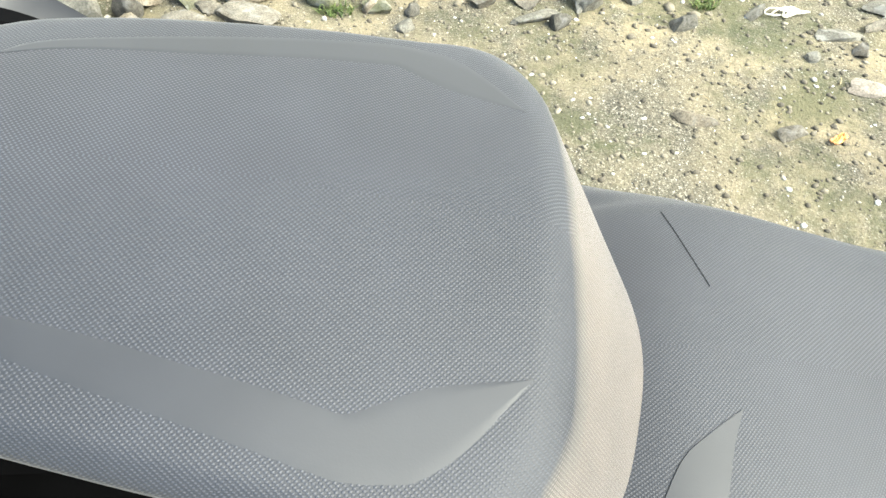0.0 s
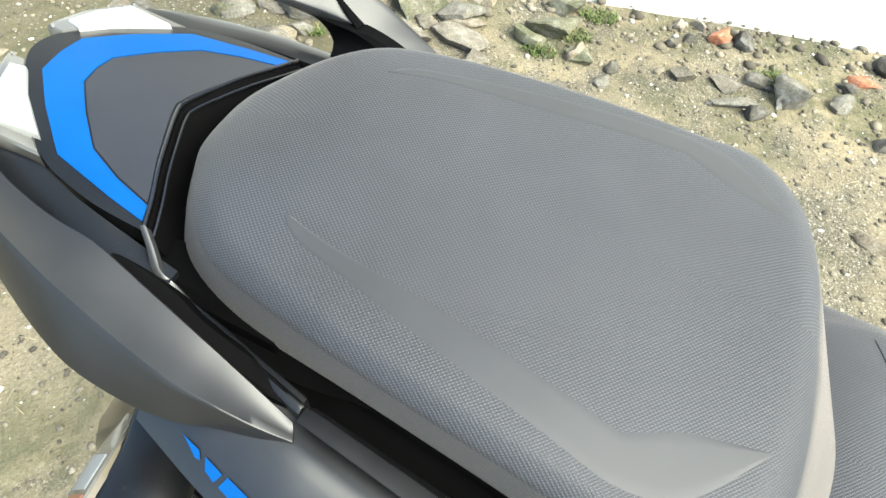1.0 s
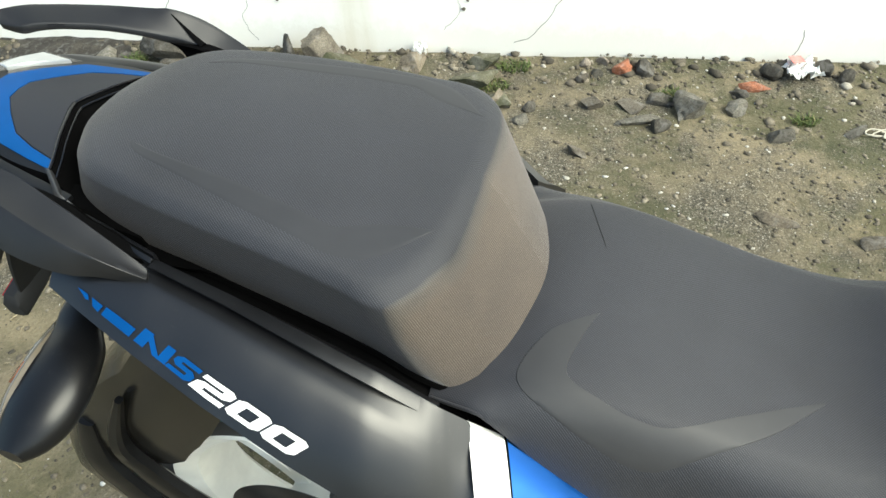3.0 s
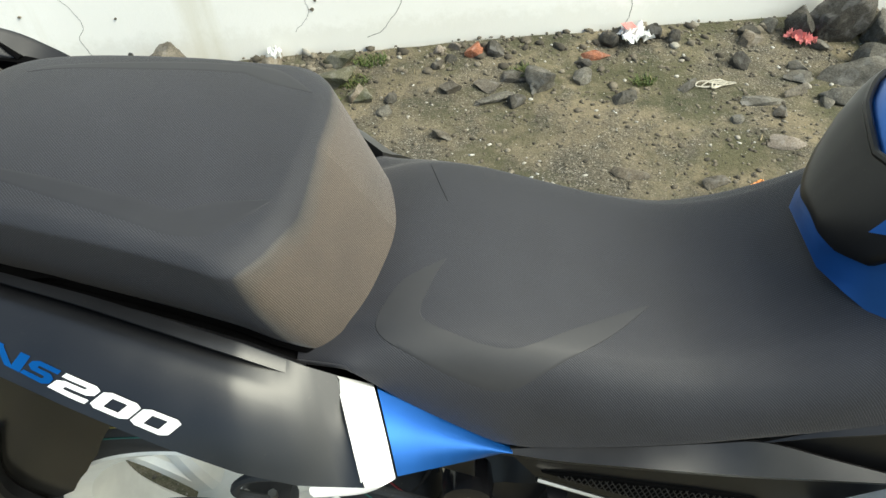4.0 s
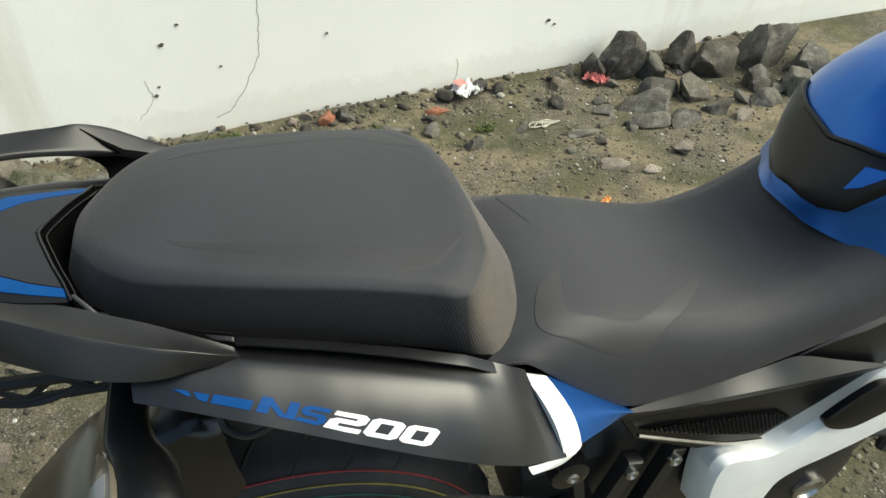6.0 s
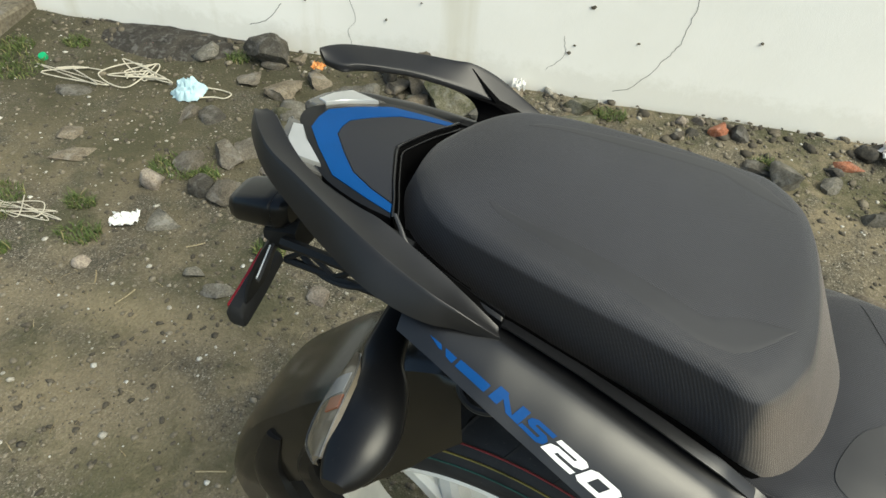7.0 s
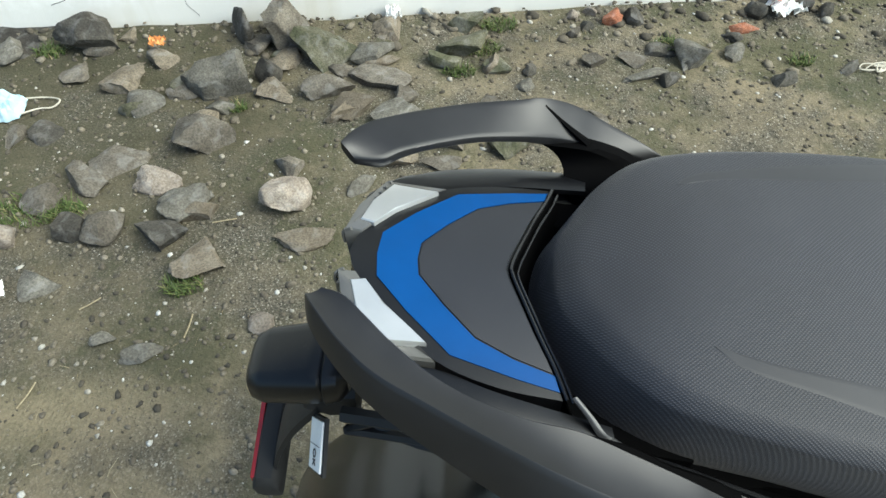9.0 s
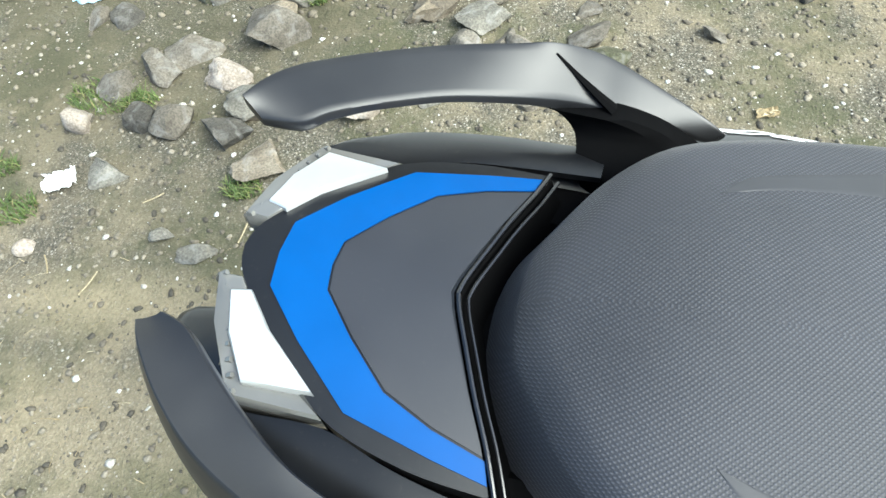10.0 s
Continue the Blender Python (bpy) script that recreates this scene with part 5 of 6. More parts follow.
    for (x0, z0), (x1, z1) in zip(t, b):
        rings.append([(x0, -0.09, z0 - 0.005), (x0, -0.128, z0), (x0 * 0.93 + x1 * 0.07, -0.139, z0 * 0.93 + z1 * 0.07), (x0 * 0.5 + x1 * 0.5, -0.143, z0 * 0.5 + z1 * 0.5),
                      (x0 * 0.07 + x1 * 0.93, -0.139, z0 * 0.07 + z1 * 0.93), (x1, -0.128, z1), (x1, -0.09, z1)])
    beam = part("frame_beam", loft("frame_beam", rings, M_WHITE), bike, "white painted frame beam")
    inset = spline([(0.6245, 0.560), (0.6255, 0.573), (0.6575, 0.604), (0.684, 0.6175), (0.716, 0.609), (0.749, 0.5920), (0.7640, 0.578), (0.758, 0.567), (0.735, 0.555), (0.689, 0.534), (0.664, 0.534), (0.639, 0.545)], 4, closed=True)
    part("frame_inset", plate("frame_inset", [(x, -0.1455, z) for x, z in inset], (0, 0.01, 0), M_MATTE, 0.002), beam, "black inset pad")
    sticker = part("sticker", flank("sticker", [(0.748, 0.617), (0.818, 0.613), (0.812, 0.625), (0.742, 0.630)], -0.1426, 0.0012, M_ORANGE, bevel=0.0003), beam, "orange barcode sticker")
    rnd = random.Random(3)
    x = 0.746
    while x < 0.806:
        w = rnd.uniform(0.0004, 0.0008)
        z = lerp(x, [0.742, 0.812], [0.6312, 0.6262])
        part("bar", flank("bar", [(x, z), (x + w, z), (x + w, z + 0.008), (x, z + 0.008)], -0.1426, 0.0012, M_INK, bevel=0.0001), sticker)
        x += w + rnd.uniform(0.0022, 0.0042)
    # engine and brackets below
    rings = [chamfered((x, -w, zt), (x, w, zt), (x, w, zb), (x, -w, zb), 0.2) for x, w, zt, zb in ((0.268, 0.055, 0.47, 0.33), (0.33, 0.07, 0.52, 0.36), (0.42, 0.08, 0.55, 0.30), (0.55, 0.085, 0.56, 0.24), (0.70, 0.085, 0.50, 0.22), (0.84, 0.08, 0.46, 0.26), (0.90, 0.06, 0.44, 0.32))]
    eng = part("engine", loft("engine", smooth_rings(rings, 2), M_DARK_METAL), bike, "black-coated engine casing")
    part("clutch_cover", lathe("clutch_cover", [(0.001, -0.080), (0.088, -0.080), (0.092, -0.096), (0.087, -0.110), (0.064, -0.119), (0.036, -0.124), (0.001, -0.124)], M_DARK_METAL, (0.705, 0.350), 40), eng, "round black clutch cover")
    part("filler_cap", lathe("filler_cap", [(0.001, -0.122), (0.026, -0.122), (0.027, -0.131), (0.022, -0.134), (0.019, -0.129), (0.012, -0.130), (0.001, -0.131)], M_METAL, (0.705, 0.35), 30), eng, "bare metal filler cap")
    part("clamp", lathe("clamp", [(0.004, -0.09), (0.018, -0.09), (0.019, -0.12), (0.014, -0.124), (0.004, -0.122)], M_DARK_METAL, (0.80, 0.455), 20), eng)
    part("hose", tube("hose", [(0.70, -0.115, 0.47), (0.76, -0.13, 0.475), (0.80, -0.125, 0.45), (0.82, -0.12, 0.40)], 0.008, M_RUBBER), eng, "black rubber hose")
    part("hose", tube("hose", [(0.90, -0.10, 0.46), (0.93, -0.13, 0.40), (1.00, -0.14, 0.33), (1.10, -0.12, 0.30), (1.18, -0.10, 0.33)], 0.012, M_RUBBER), eng, "black rubber hose")
    for x0, z0, x1, z1, w in ((0.385, 0.53, 0.345, 0.38, 0.022), (0.445, 0.535, 0.41, 0.36, 0.02), (0.30, 0.56, 0.32, 0.46, 0.014)):
        d = np.array((z1 - z0, x0 - x1)) / np.hypot(x1 - x0, z1 - z0) * w / 2
        pts = [(x0 + d[0], z0 + d[1]), (x1 + d[0], z1 + d[1]), (x1 - d[0], z1 - d[1]), (x0 - d[0], z0 - d[1])]
        br = part("footrest_bracket", flank("footrest_bracket", pts, -0.115, 0.02, M_SATIN), bike, "slanted dark metal bracket")
        part("bolt", lathe("bolt", [(0.002, -0.112), (0.009, -0.112), (0.009, -0.120), (0.006, -0.122), (0.002, -0.119)], M_METAL, (x0 - 0.005, z0 - 0.018), 12), br)
    part("master_cylinder", lathe("master_cylinder", [(0.002, -0.08), (0.024, -0.08), (0.027, -0.10), (0.024, -0.118), (0.012, -0.121), (0.002, -0.118)], M_GLOSS, (0.292, 0.545), 24), bike, "gloss black round reservoir")
    # front bodywork just in view beyond the frame
    rings = [[(0.98 + 0.03 * math.sin(f * 3), y * (1.45 - 0.6 * f), 0.30 + 0.19 * f) for y in (-0.05, -0.085, -0.105, -0.108, -0.095)] for f in np.linspace(0, 1, 9)]
    rings = [[(p[0] + 0.035 * j, p[1], p[2] - 0.012 * j) for j, p in enumerate(r)] for r in rings]
    cowl = part("front_cowl", sheet("front_cowl", rings, (0.006, 0.008, 0), M_WHITE), bike, "white front cowl")
    part("cowl_stripe", tube("cowl_stripe", [np.array(r) + (0, -0.002, 0) for r in rings[3]], 0.006, M_NAVY, sides=6, flat=0.4), cowl, "dark blue stripe")


# --- rear wheel, mudguard
AXLE = (-0.057, 0.288)
GUARD = (-0.040, 0.299)


def rear_wheel():
    prof = [(0.209, -0.052), (0.240, -0.064), (0.270, -0.066), (0.290, -0.056), (0.302, -0.034), (0.307, 0.0), (0.302, 0.034), (0.290, 0.056), (0.270, 0.066), (0.240, 0.064), (0.209, 0.052), (0.218, 0.0)]
    wheel = part("rear_wheel", lathe("rear_wheel", [(0.209, -0.056), (0.213, -0.052), (0.208, -0.046), (0.194, -0.040), (0.186, -0.030), (0.184, 0.03), (0.194, 0.040), (0.208, 0.046), (0.213, 0.052), (0.209, 0.056), (0.180, 0.040), (0.174, 0.0), (0.180, -0.040)], M_RIM, AXLE, 72), bike, "pale painted alloy rear wheel")
    tyre = part("tyre", lathe("tyre", prof, M_RUBBER, AXLE, 96), wheel, "black tyre with fresh painted tread lines")
    for y, r, mat in ((-0.0672, 0.268, M_TEAL_LINE), (-0.0625, 0.2825, M_YELLOW_LINE), (-0.0535, 0.2945, M_RED_LINE), (0.0535, 0.2945, M_RED_LINE), (0.0625, 0.2825, M_YELLOW_LINE)):
        part("tread_line", lathe("tread_line", [(r - 0.0013, y), (r, y - 0.0006), (r + 0.0013, y), (r, y + 0.002)], mat, AXLE, 96), tyre)
    for k in range(60):
        a = 2 * math.pi * k / 60
        s = -1 if k % 2 else 1
        pts = []
        for i, y in enumerate((0.006, 0.022, 0.040, 0.054)):
            r = 0.3079 - 0.0055 * (y / 0.03) ** 2 if y < 0.045 else 0.2905
            b = a + 0.10 * i / 3
            pts.append((AXLE[0] + r * math.cos(b), s * y, AXLE[1] + r * math.sin(b)))
        part("tread_groove", tube("tread_groove", pts, 0.0030, M_INK, n=2, sides=4, flat=0.5), tyre)
    for k in range(3):
        for d in (-0.17, 0.17):
            a = radians(90 + 28) + 2 * math.pi * k / 3
            rings = []
            for f in np.linspace(0, 1, 7):
                r = 0.035 + 0.150 * f
                b = a + d * (0.35 + 1.1 * f)
                w, h = 0.017 - 0.004 * f + 0.012 * max(0, f - 0.75) * 4, 0.022 - 0.006 * f
                c = np.array((AXLE[0] + r * math.cos(b), 0, AXLE[1] + r * math.sin(b)))
                tgt = np.array((-math.sin(b), 0, math.cos(b)))
                rings.append([c + tgt * (w * u) + np.array((0, h * v, 0)) for u, v in ((-1, -0.6), (-0.5, -1), (0.5, -1), (1, -0.6), (1, 0.6), (0.5, 1), (-0.5, 1), (-1, 0.6))])
            part("spoke", loft("spoke", rings, M_RIM), wheel)
    part("hub", lathe("hub", [(0.012, -0.05), (0.040, -0.05), (0.046, -0.03), (0.046, 0.03), (0.040, 0.05), (0.012, 0.05)], M_RIM, AXLE, 36), wheel)
    part("brake_disc", lathe("brake_disc", [(0.070, -0.066), (0.112, -0.066), (0.115, -0.064), (0.112, -0.062), (0.070, -0.062)], M_DARK_METAL, AXLE, 60), wheel, "dark brake disc")
    part("axle", lathe("axle", [(0.001, -0.105), (0.012, -0.105), (0.012, 0.105), (0.001, 0.105)], M_METAL, AXLE, 16), wheel)
    # swing arm, caliper, stand
    rings = [chamfered((x, y0 - 0.014, z + h), (x, y0 + 0.014, z + h), (x, y0 + 0.014, z - h), (x, y0 - 0.014, z - h), 0.2) for x, y0, z, h in ((-0.09, -0.093, 0.299, 0.022), (0.05, -0.095, 0.315, 0.028), (0.20, -0.09, 0.345, 0.034), (0.36, -0.075, 0.38, 0.04))]
    arm = loft("swing_arm", smooth_rings(rings, 3), M_DARK_METAL)
    part("swing_arm", arm, bike, "black swing arm")
    part("swing_arm", mirrored(arm), bike, "black swing arm")
    rings = [chamfered((x, -0.095, zt), (x, -0.040, zt), (x, -0.040, zb), (x, -0.095, zb), 0.22) for x, zt, zb in ((0.005, 0.415, 0.385), (0.02, 0.428, 0.372), (0.05, 0.430, 0.366), (0.068, 0.416, 0.372))]
    cal = part("brake_caliper", loft("brake_caliper", smooth_rings(rings, 2), M_DARK_METAL), bike, "black brake caliper")
    for x, z in ((0.018, 0.428), (0.052, 0.431)):
        part("bolt", tube("bolt", [(x, -0.07, z - 0.004), (x, -0.07, z + 0.006)], 0.006, M_METAL, n=1, sides=6), cal)
    part("paint_mark", tube("paint_mark", [(0.012, -0.083, 0.431), (0.022, -0.083, 0.4325)], 0.0022, M_YELLOW_LINE, n=1, sides=5), cal, "yellow paint mark")
    part("brake_hose", tube("brake_hose", [(0.05, -0.075, 0.43), (0.02, -0.085, 0.47), (0.06, -0.09, 0.52), (0.16, -0.085, 0.50), (0.30, -0.08, 0.42)], 0.0055, M_RUBBER), bike, "black brake hose")
    leg = tube("stand_leg", [(0.42, -0.07, 0.30), (0.38, -0.11, 0.15), (0.35, -0.135, 0.0)], (0.013, 0.011), M_DARK_METAL, sides=10)
    stand = part("centre_stand", tube("centre_stand", [(0.40, -0.09, 0.235), (0.40, 0.09, 0.235)], 0.012, M_DARK_METAL, n=2), bike, "black centre stand")
    part("stand_leg", leg, stand)
    part("stand_leg", mirrored(leg), stand)


def mudguard():
    def arc(r, a, y):
        return (GUARD[0] + r * math.cos(a), y, GUARD[1] + r * math.sin(a))
    grid = []
    for deg in np.linspace(95, 196, 44):
        a = radians(deg)
        w = lerp(deg, [95, 112, 130, 170, 196], [0.074, 0.080, 0.085, 0.088, 0.060])
        r = lerp(deg, [95, 104, 112, 118, 134, 170, 196], [0.432, 0.425, 0.395, 0.374, 0.362, 0.371, 0.400])
        low = lerp(deg, [95, 99.5, 108.8, 118, 132, 140, 155, 170, 196], [0.325, 0.299, 0.257, 0.234, 0.216, 0.222, 0.265, 0.298, 0.345])
        side = [(1.0, 0.0), (1.03, 0.30), (1.03, 0.62), (0.99, 0.86)]
        half = [(y, low + (r - 0.014 - low) * f) for y, f in side] + [(0.90, r - 0.011), (0.72, r - 0.003), (0.35, r)]
        grid.append([arc(q, a, -y * w) for y, q in half] + [arc(r + 0.001, a, 0)] + [arc(q, a, y * w) for y, q in reversed(half)])
    guard = part("mudguard", sheet("mudguard", grid, (0.003, 0, -0.003), M_GLOSS_BROWN), bike, "gloss black rear mudguard")
    # stays with a stepped joint on the sides
    for y0, pts, wide in ((0.095, [(-0.305, 0.500), (-0.320, 0.43), (-0.312, 0.36), (-0.275, 0.28), (-0.20, 0.22)], (0.010, 0.022, 0.024)), (0.100, [(-0.214, 0.590), (-0.250, 0.505), (-0.243, 0.445), (-0.205, 0.38), (-0.11, 0.29)], (0.004, 0.013, 0.020))):
        c = spline(pts, 6)
        rings = []
        for i, (x, z) in enumerate(c):
            d = c[min(i + 1, len(c) - 1)] - c[max(i - 1, 0)]
            nrm = np.array((-d[1], d[0])) / (np.linalg.norm(d) + 1e-9) * lerp(i / len(c), [0, 0.35, 0.6], wide)
            y1 = y0 - lerp(i / len(c), [0, 0.3], [0.012, 0.0])
            step = 0.0015 if i < len(c) * 0.45 else 0.0
            rings.append(chamfered((x + nrm[0], y0 - 0.014, z + nrm[1]), (x + nrm[0], y1 + 0.006 + step, z + nrm[1]), (x - nrm[0], y1 + 0.006 + step, z - nrm[1]), (x - nrm[0], y0 - 0.014, z - nrm[1]), 0.22))
        me = loft("guard_stay", rings, M_MATTE)
        part("guard_stay", me, guard, "matt black mudguard stay")
        part("guard_stay", mirrored(me), guard, "matt black mudguard stay")
    # inner guard between tyre and side panel
    rings = [chamfered((x, -0.13, zt), (x, -0.05, zt + 0.01), (x, -0.05, zb), (x, -0.115, zb), 0.15) for x, zt, zb in ((-0.02, 0.80, 0.765), (0.05, 0.78, 0.70), (0.13, 0.75, 0.66), (0.22, 0.72, 0.62), (0.30, 0.68, 0.58))]
    part("inner_guard", loft("inner_guard", smooth_rings(rings, 3), M_MATTE), bike, "matt black inner guard")
    hook = tube("luggage_hook", [(-0.055, -0.115, 0.822), (-0.058, -0.135, 0.803), (-0.04, -0.145, 0.795), (-0.015, -0.14, 0.803), (-0.012, -0.12, 0.818)], 0.0035, M_DARK_METAL)
    part("luggage_hook", hook, bike, "small black luggage hook")


def indicator():
    # centre line from the stalk root to the tip; forward and rearward reach and half height at each station
    stations = [((-0.128, -0.080, 0.806), 0.016, 0.016, 0.013), ((-0.130, -0.105, 0.801), 0.015, 0.016, 0.012), ((-0.129, -0.128, 0.795), 0.019, 0.018, 0.013), ((-0.124, -0.145, 0.790), 0.026, 0.018, 0.015),
                ((-0.120, -0.165, 0.787), 0.029, 0.020, 0.018), ((-0.117, -0.188, 0.783), 0.030, 0.021, 0.020), ((-0.116, -0.210, 0.778), 0.026, 0.021, 0.019), ((-0.117, -0.227, 0.774), 0.018, 0.018, 0.014), ((-0.118, -0.238, 0.773), 0.008, 0.012, 0.008)]
    rings = []
    for c, fwd, back, h in stations:
        ring = []
        for t in np.arange(20) * 2 * math.pi / 20:
            cx, sz = math.cos(t), math.sin(t)
            r = fwd if cx > 0 else back
            cx = math.copysign(abs(cx) ** (1.0 if cx > 0 else 0.5), cx)
            ring.append(np.array(c) + (r * cx - 0.25 * h * sz * (cx < 0), 0, h * sz))
        rings.append(ring)
    ind = part("indicator", loft("indicator", smooth_rings(rings, 4), M_MATTE), bike, "satin black turn indicator on a stalk")
    upper = [(-0.150, -0.129, 0.7915), (-0.143, -0.145, 0.801), (-0.1395, -0.158, 0.8045), (-0.1375, -0.175, 0.805), (-0.1365, -0.190, 0.803), (-0.1365, -0.205, 0.798), (-0.137, -0.225, 0.785)]
    lower = [(-0.151, -0.130, 0.7895), (-0.159, -0.148, 0.781), (-0.164, -0.163, 0.772), (-0.166, -0.180, 0.765), (-0.165, -0.196, 0.761), (-0.160, -0.210, 0.761), (-0.143, -0.226, 0.772)]
    a, b = spline(upper, 5), spline(lower, 5)
    out = np.array((-0.004, 0, 0.002))
    grid = [[p + (q - p) * u + out * math.sin(math.pi * u) for u in np.linspace(0, 1, 7)] for p, q in zip(a, b)]
    lens = part("lens", sheet("lens", grid, (0.004, 0, -0.001), M_CLEAR), ind, "clear smoky indicator lens")
    cell = [[p + (q - p) * u + out * (math.sin(math.pi * u) + 0.14) for u in np.linspace(0.12, 0.92, 5)] for p, q in zip(a[9:16], b[9:16])]
    part("lens_reflector", sheet("lens_reflector", cell, (0.002, 0, -0.0005), M_REFLECTOR_DIM), lens, "pale reflector inside the lens")
    bulb = [[p + (q - p) * u + out * (math.sin(math.pi * u) + 0.3) for u in np.linspace(0.06, 0.34, 4)] for p, q in zip(a[16:21], b[16:21])]
    part("bulb", sheet("bulb", bulb, (0.002, 0, -0.0005), M_AMBER), lens, "amber bulb behind the lens")
    rim = np.concatenate([a, b[::-1]]) + out * 0.1
    part("lens_edge", tube("lens_edge", rim, 0.0008, M_LENS, n=1, sides=5, closed=True), lens)


def plate_holder():
    rings = []
    for x, w, h in ((-0.343, 0.017, 0.011), (-0.340, 0.023, 0.016), (-0.331, 0.027, 0.019), (-0.300, 0.029, 0.021), (-0.292, 0.029, 0.021), (-0.290, 0.0275, 0.0195), (-0.288, 0.030, 0.022), (-0.279, 0.028, 0.021), (-0.273, 0.021, 0.016)):
        zc, yc = 0.8265 + 0.18 * (x + 0.30), -0.016
        w, h = w * 0.93, h * 0.85
        rings.append([(x, yc + w * math.copysign(abs(math.cos(t)) ** 0.55, math.cos(t)), zc + h * math.copysign(abs(math.sin(t)) ** 0.55, math.sin(t))) for t in np.arange(20) * 2 * math.pi / 20])
    lamp = part("plate_lamp", loft("plate_lamp", rings, M_MATTE), bike, "black number plate lamp housing")
    part("lamp_stem", tube("lamp_stem", [(-0.270, -0.010, 0.836), (-0.245, -0.010, 0.850), (-0.215, -0.010, 0.870)], 0.009, M_GLOSS), lamp)
    holder = part("plate_bracket", loft("plate_bracket", smooth_rings([chamfered((x, -0.030, zt), (x, 0.020, zt), (x, 0.020, zb), (x, -0.030, zb), 0.2) for x, zt, zb in ((-0.310, 0.800, 0.782), (-0.292, 0.808, 0.768), (-0.272, 0.812, 0.772))], 2), M_ROUGH), bike, "black plate bracket with open truss arms")
    part("arm", loft("arm", smooth_rings([chamfered((x, -0.030, z + 0.010), (x, 0.020, z + 0.012), (x, 0.020, z - 0.010), (x, -0.030, z - 0.012), 0.25) for x, z in ((-0.300, 0.785), (-0.325, 0.745), (-0.345, 0.700), (-0.355, 0.665))], 3), M_ROUGH), holder)
    corner = []
    for y, z in ((-0.043, 0.648), (-0.038, 0.650), (0.0, 0.661), (0.042, 0.674), (0.047, 0.675)):
        h = 0.010 if abs(y) > 0.04 or y == -0.043 else 0.0165
        corner.append(chamfered((-0.374, y, z + h), (-0.352, y, z + h * 0.9), (-0.349, y, z - h * 0.9), (-0.371, y, z - h), 0.2))
    bar = part("reflector_bar", loft("reflector_bar", corner, M_ROUGH), holder, "dark reflector housing")
    face = [(-0.3755, y, z + s * 0.0125) for s, row in ((1, ((-0.037, 0.650), (0.0, 0.661), (0.041, 0.674))), (-1, ((0.041, 0.674), (0.0, 0.661), (-0.037, 0.650)))) for y, z in row]
    part("red_reflector", plate("red_reflector", face, (0.004, 0, 0), M_RED, 0.001), bar, "red rear reflector")
    # truss arms forward to the tail
    for y0, y1 in ((-0.040, -0.062), (0.020, 0.050)):
        up = [np.array((-0.280, y0, 0.800)), np.array((-0.130, y1, 0.812))]
        lo = [np.array((-0.280, y0, 0.776)), np.array((-0.130, y1, 0.792))]
        part("truss_bar", tube("truss_bar", [up[0], up[1]], 0.0060, M_ROUGH, n=2, sides=6), holder)
        part("truss_bar", tube("truss_bar", [lo[0], lo[1]], 0.0042, M_ROUGH, n=2, sides=6), holder)
        for i in range(5):
            f, g = i / 5, (i + 1) / 5
            p, q = (up, lo) if i % 2 else (lo, up)
            part("truss_web", tube("truss_web", [p[0] + (p[1] - p[0]) * f, q[0] + (q[1] - q[0]) * g], 0.003, M_ROUGH, n=1, sides=5), holder)
    part("cable", tube("cable", [(-0.275, -0.030, 0.790), (-0.24, -0.045, 0.778), (-0.20, -0.055, 0.784), (-0.15, -0.05, 0.80)], 0.0035, M_RUBBER), holder)
    side = np.array((0.0475, -0.0493, 0.0730)) * 0.13
    ends = np.array((-0.3000, -0.0372, 0.7836)), np.array((-0.3002, -0.0662, 0.7640))
    sq = [tuple(ends[0] + side), tuple(ends[1] + side), tuple(ends[1] - side), tuple(ends[0] - side)]
    back = np.array((0.88, 0.266, -0.394))
    big = [np.array(p) * 1.0 + (np.array(p) - (ends[0] + ends[1]) / 2) * 0.14 + back * 0.0016 for p in sq]
    tab = part("tab", plate("tab", big, back * 0.003, M_ROUGH), holder)
    st = part("sticker", plate("sticker", sq, back * 0.0014, M_PAPER, 0.0003), tab, "white check sticker")
    o, u, v = np.array(sq[3]), np.array(sq[0]) - np.array(sq[3]), np.array(sq[2]) - np.array(sq[3])
    nrm = np.cross(v, u)
    nrm = nrm / np.linalg.norm(nrm)
    if nrm[2] < 0:
        nrm = -nrm
    du, dv = u / np.linalg.norm(u), v / np.linalg.norm(v)
    for f in (0.5,):
        p = o + v * f + nrm * 0.0004
        part("print_line", tube("print_line", [p + u * 0.08, p + u * 0.92], 0.0003, M_INK, n=1, sides=4), st)
    m = Matrix(((dv[0], du[0], nrm[0], 0), (dv[1], du[1], nrm[1], 0), (dv[2], du[2], nrm[2], 0), (0, 0, 0, 1)))
    part("lettering", text_mesh("OK", 0.0085, M_INK, Matrix.Translation(o + v * 0.74 + u * 0.5 + nrm * 0.0005) @ m), st, "printed letters")


tank_fittings()
right_flank()
rear_wheel()
mudguard()
indicator()
plate_holder()


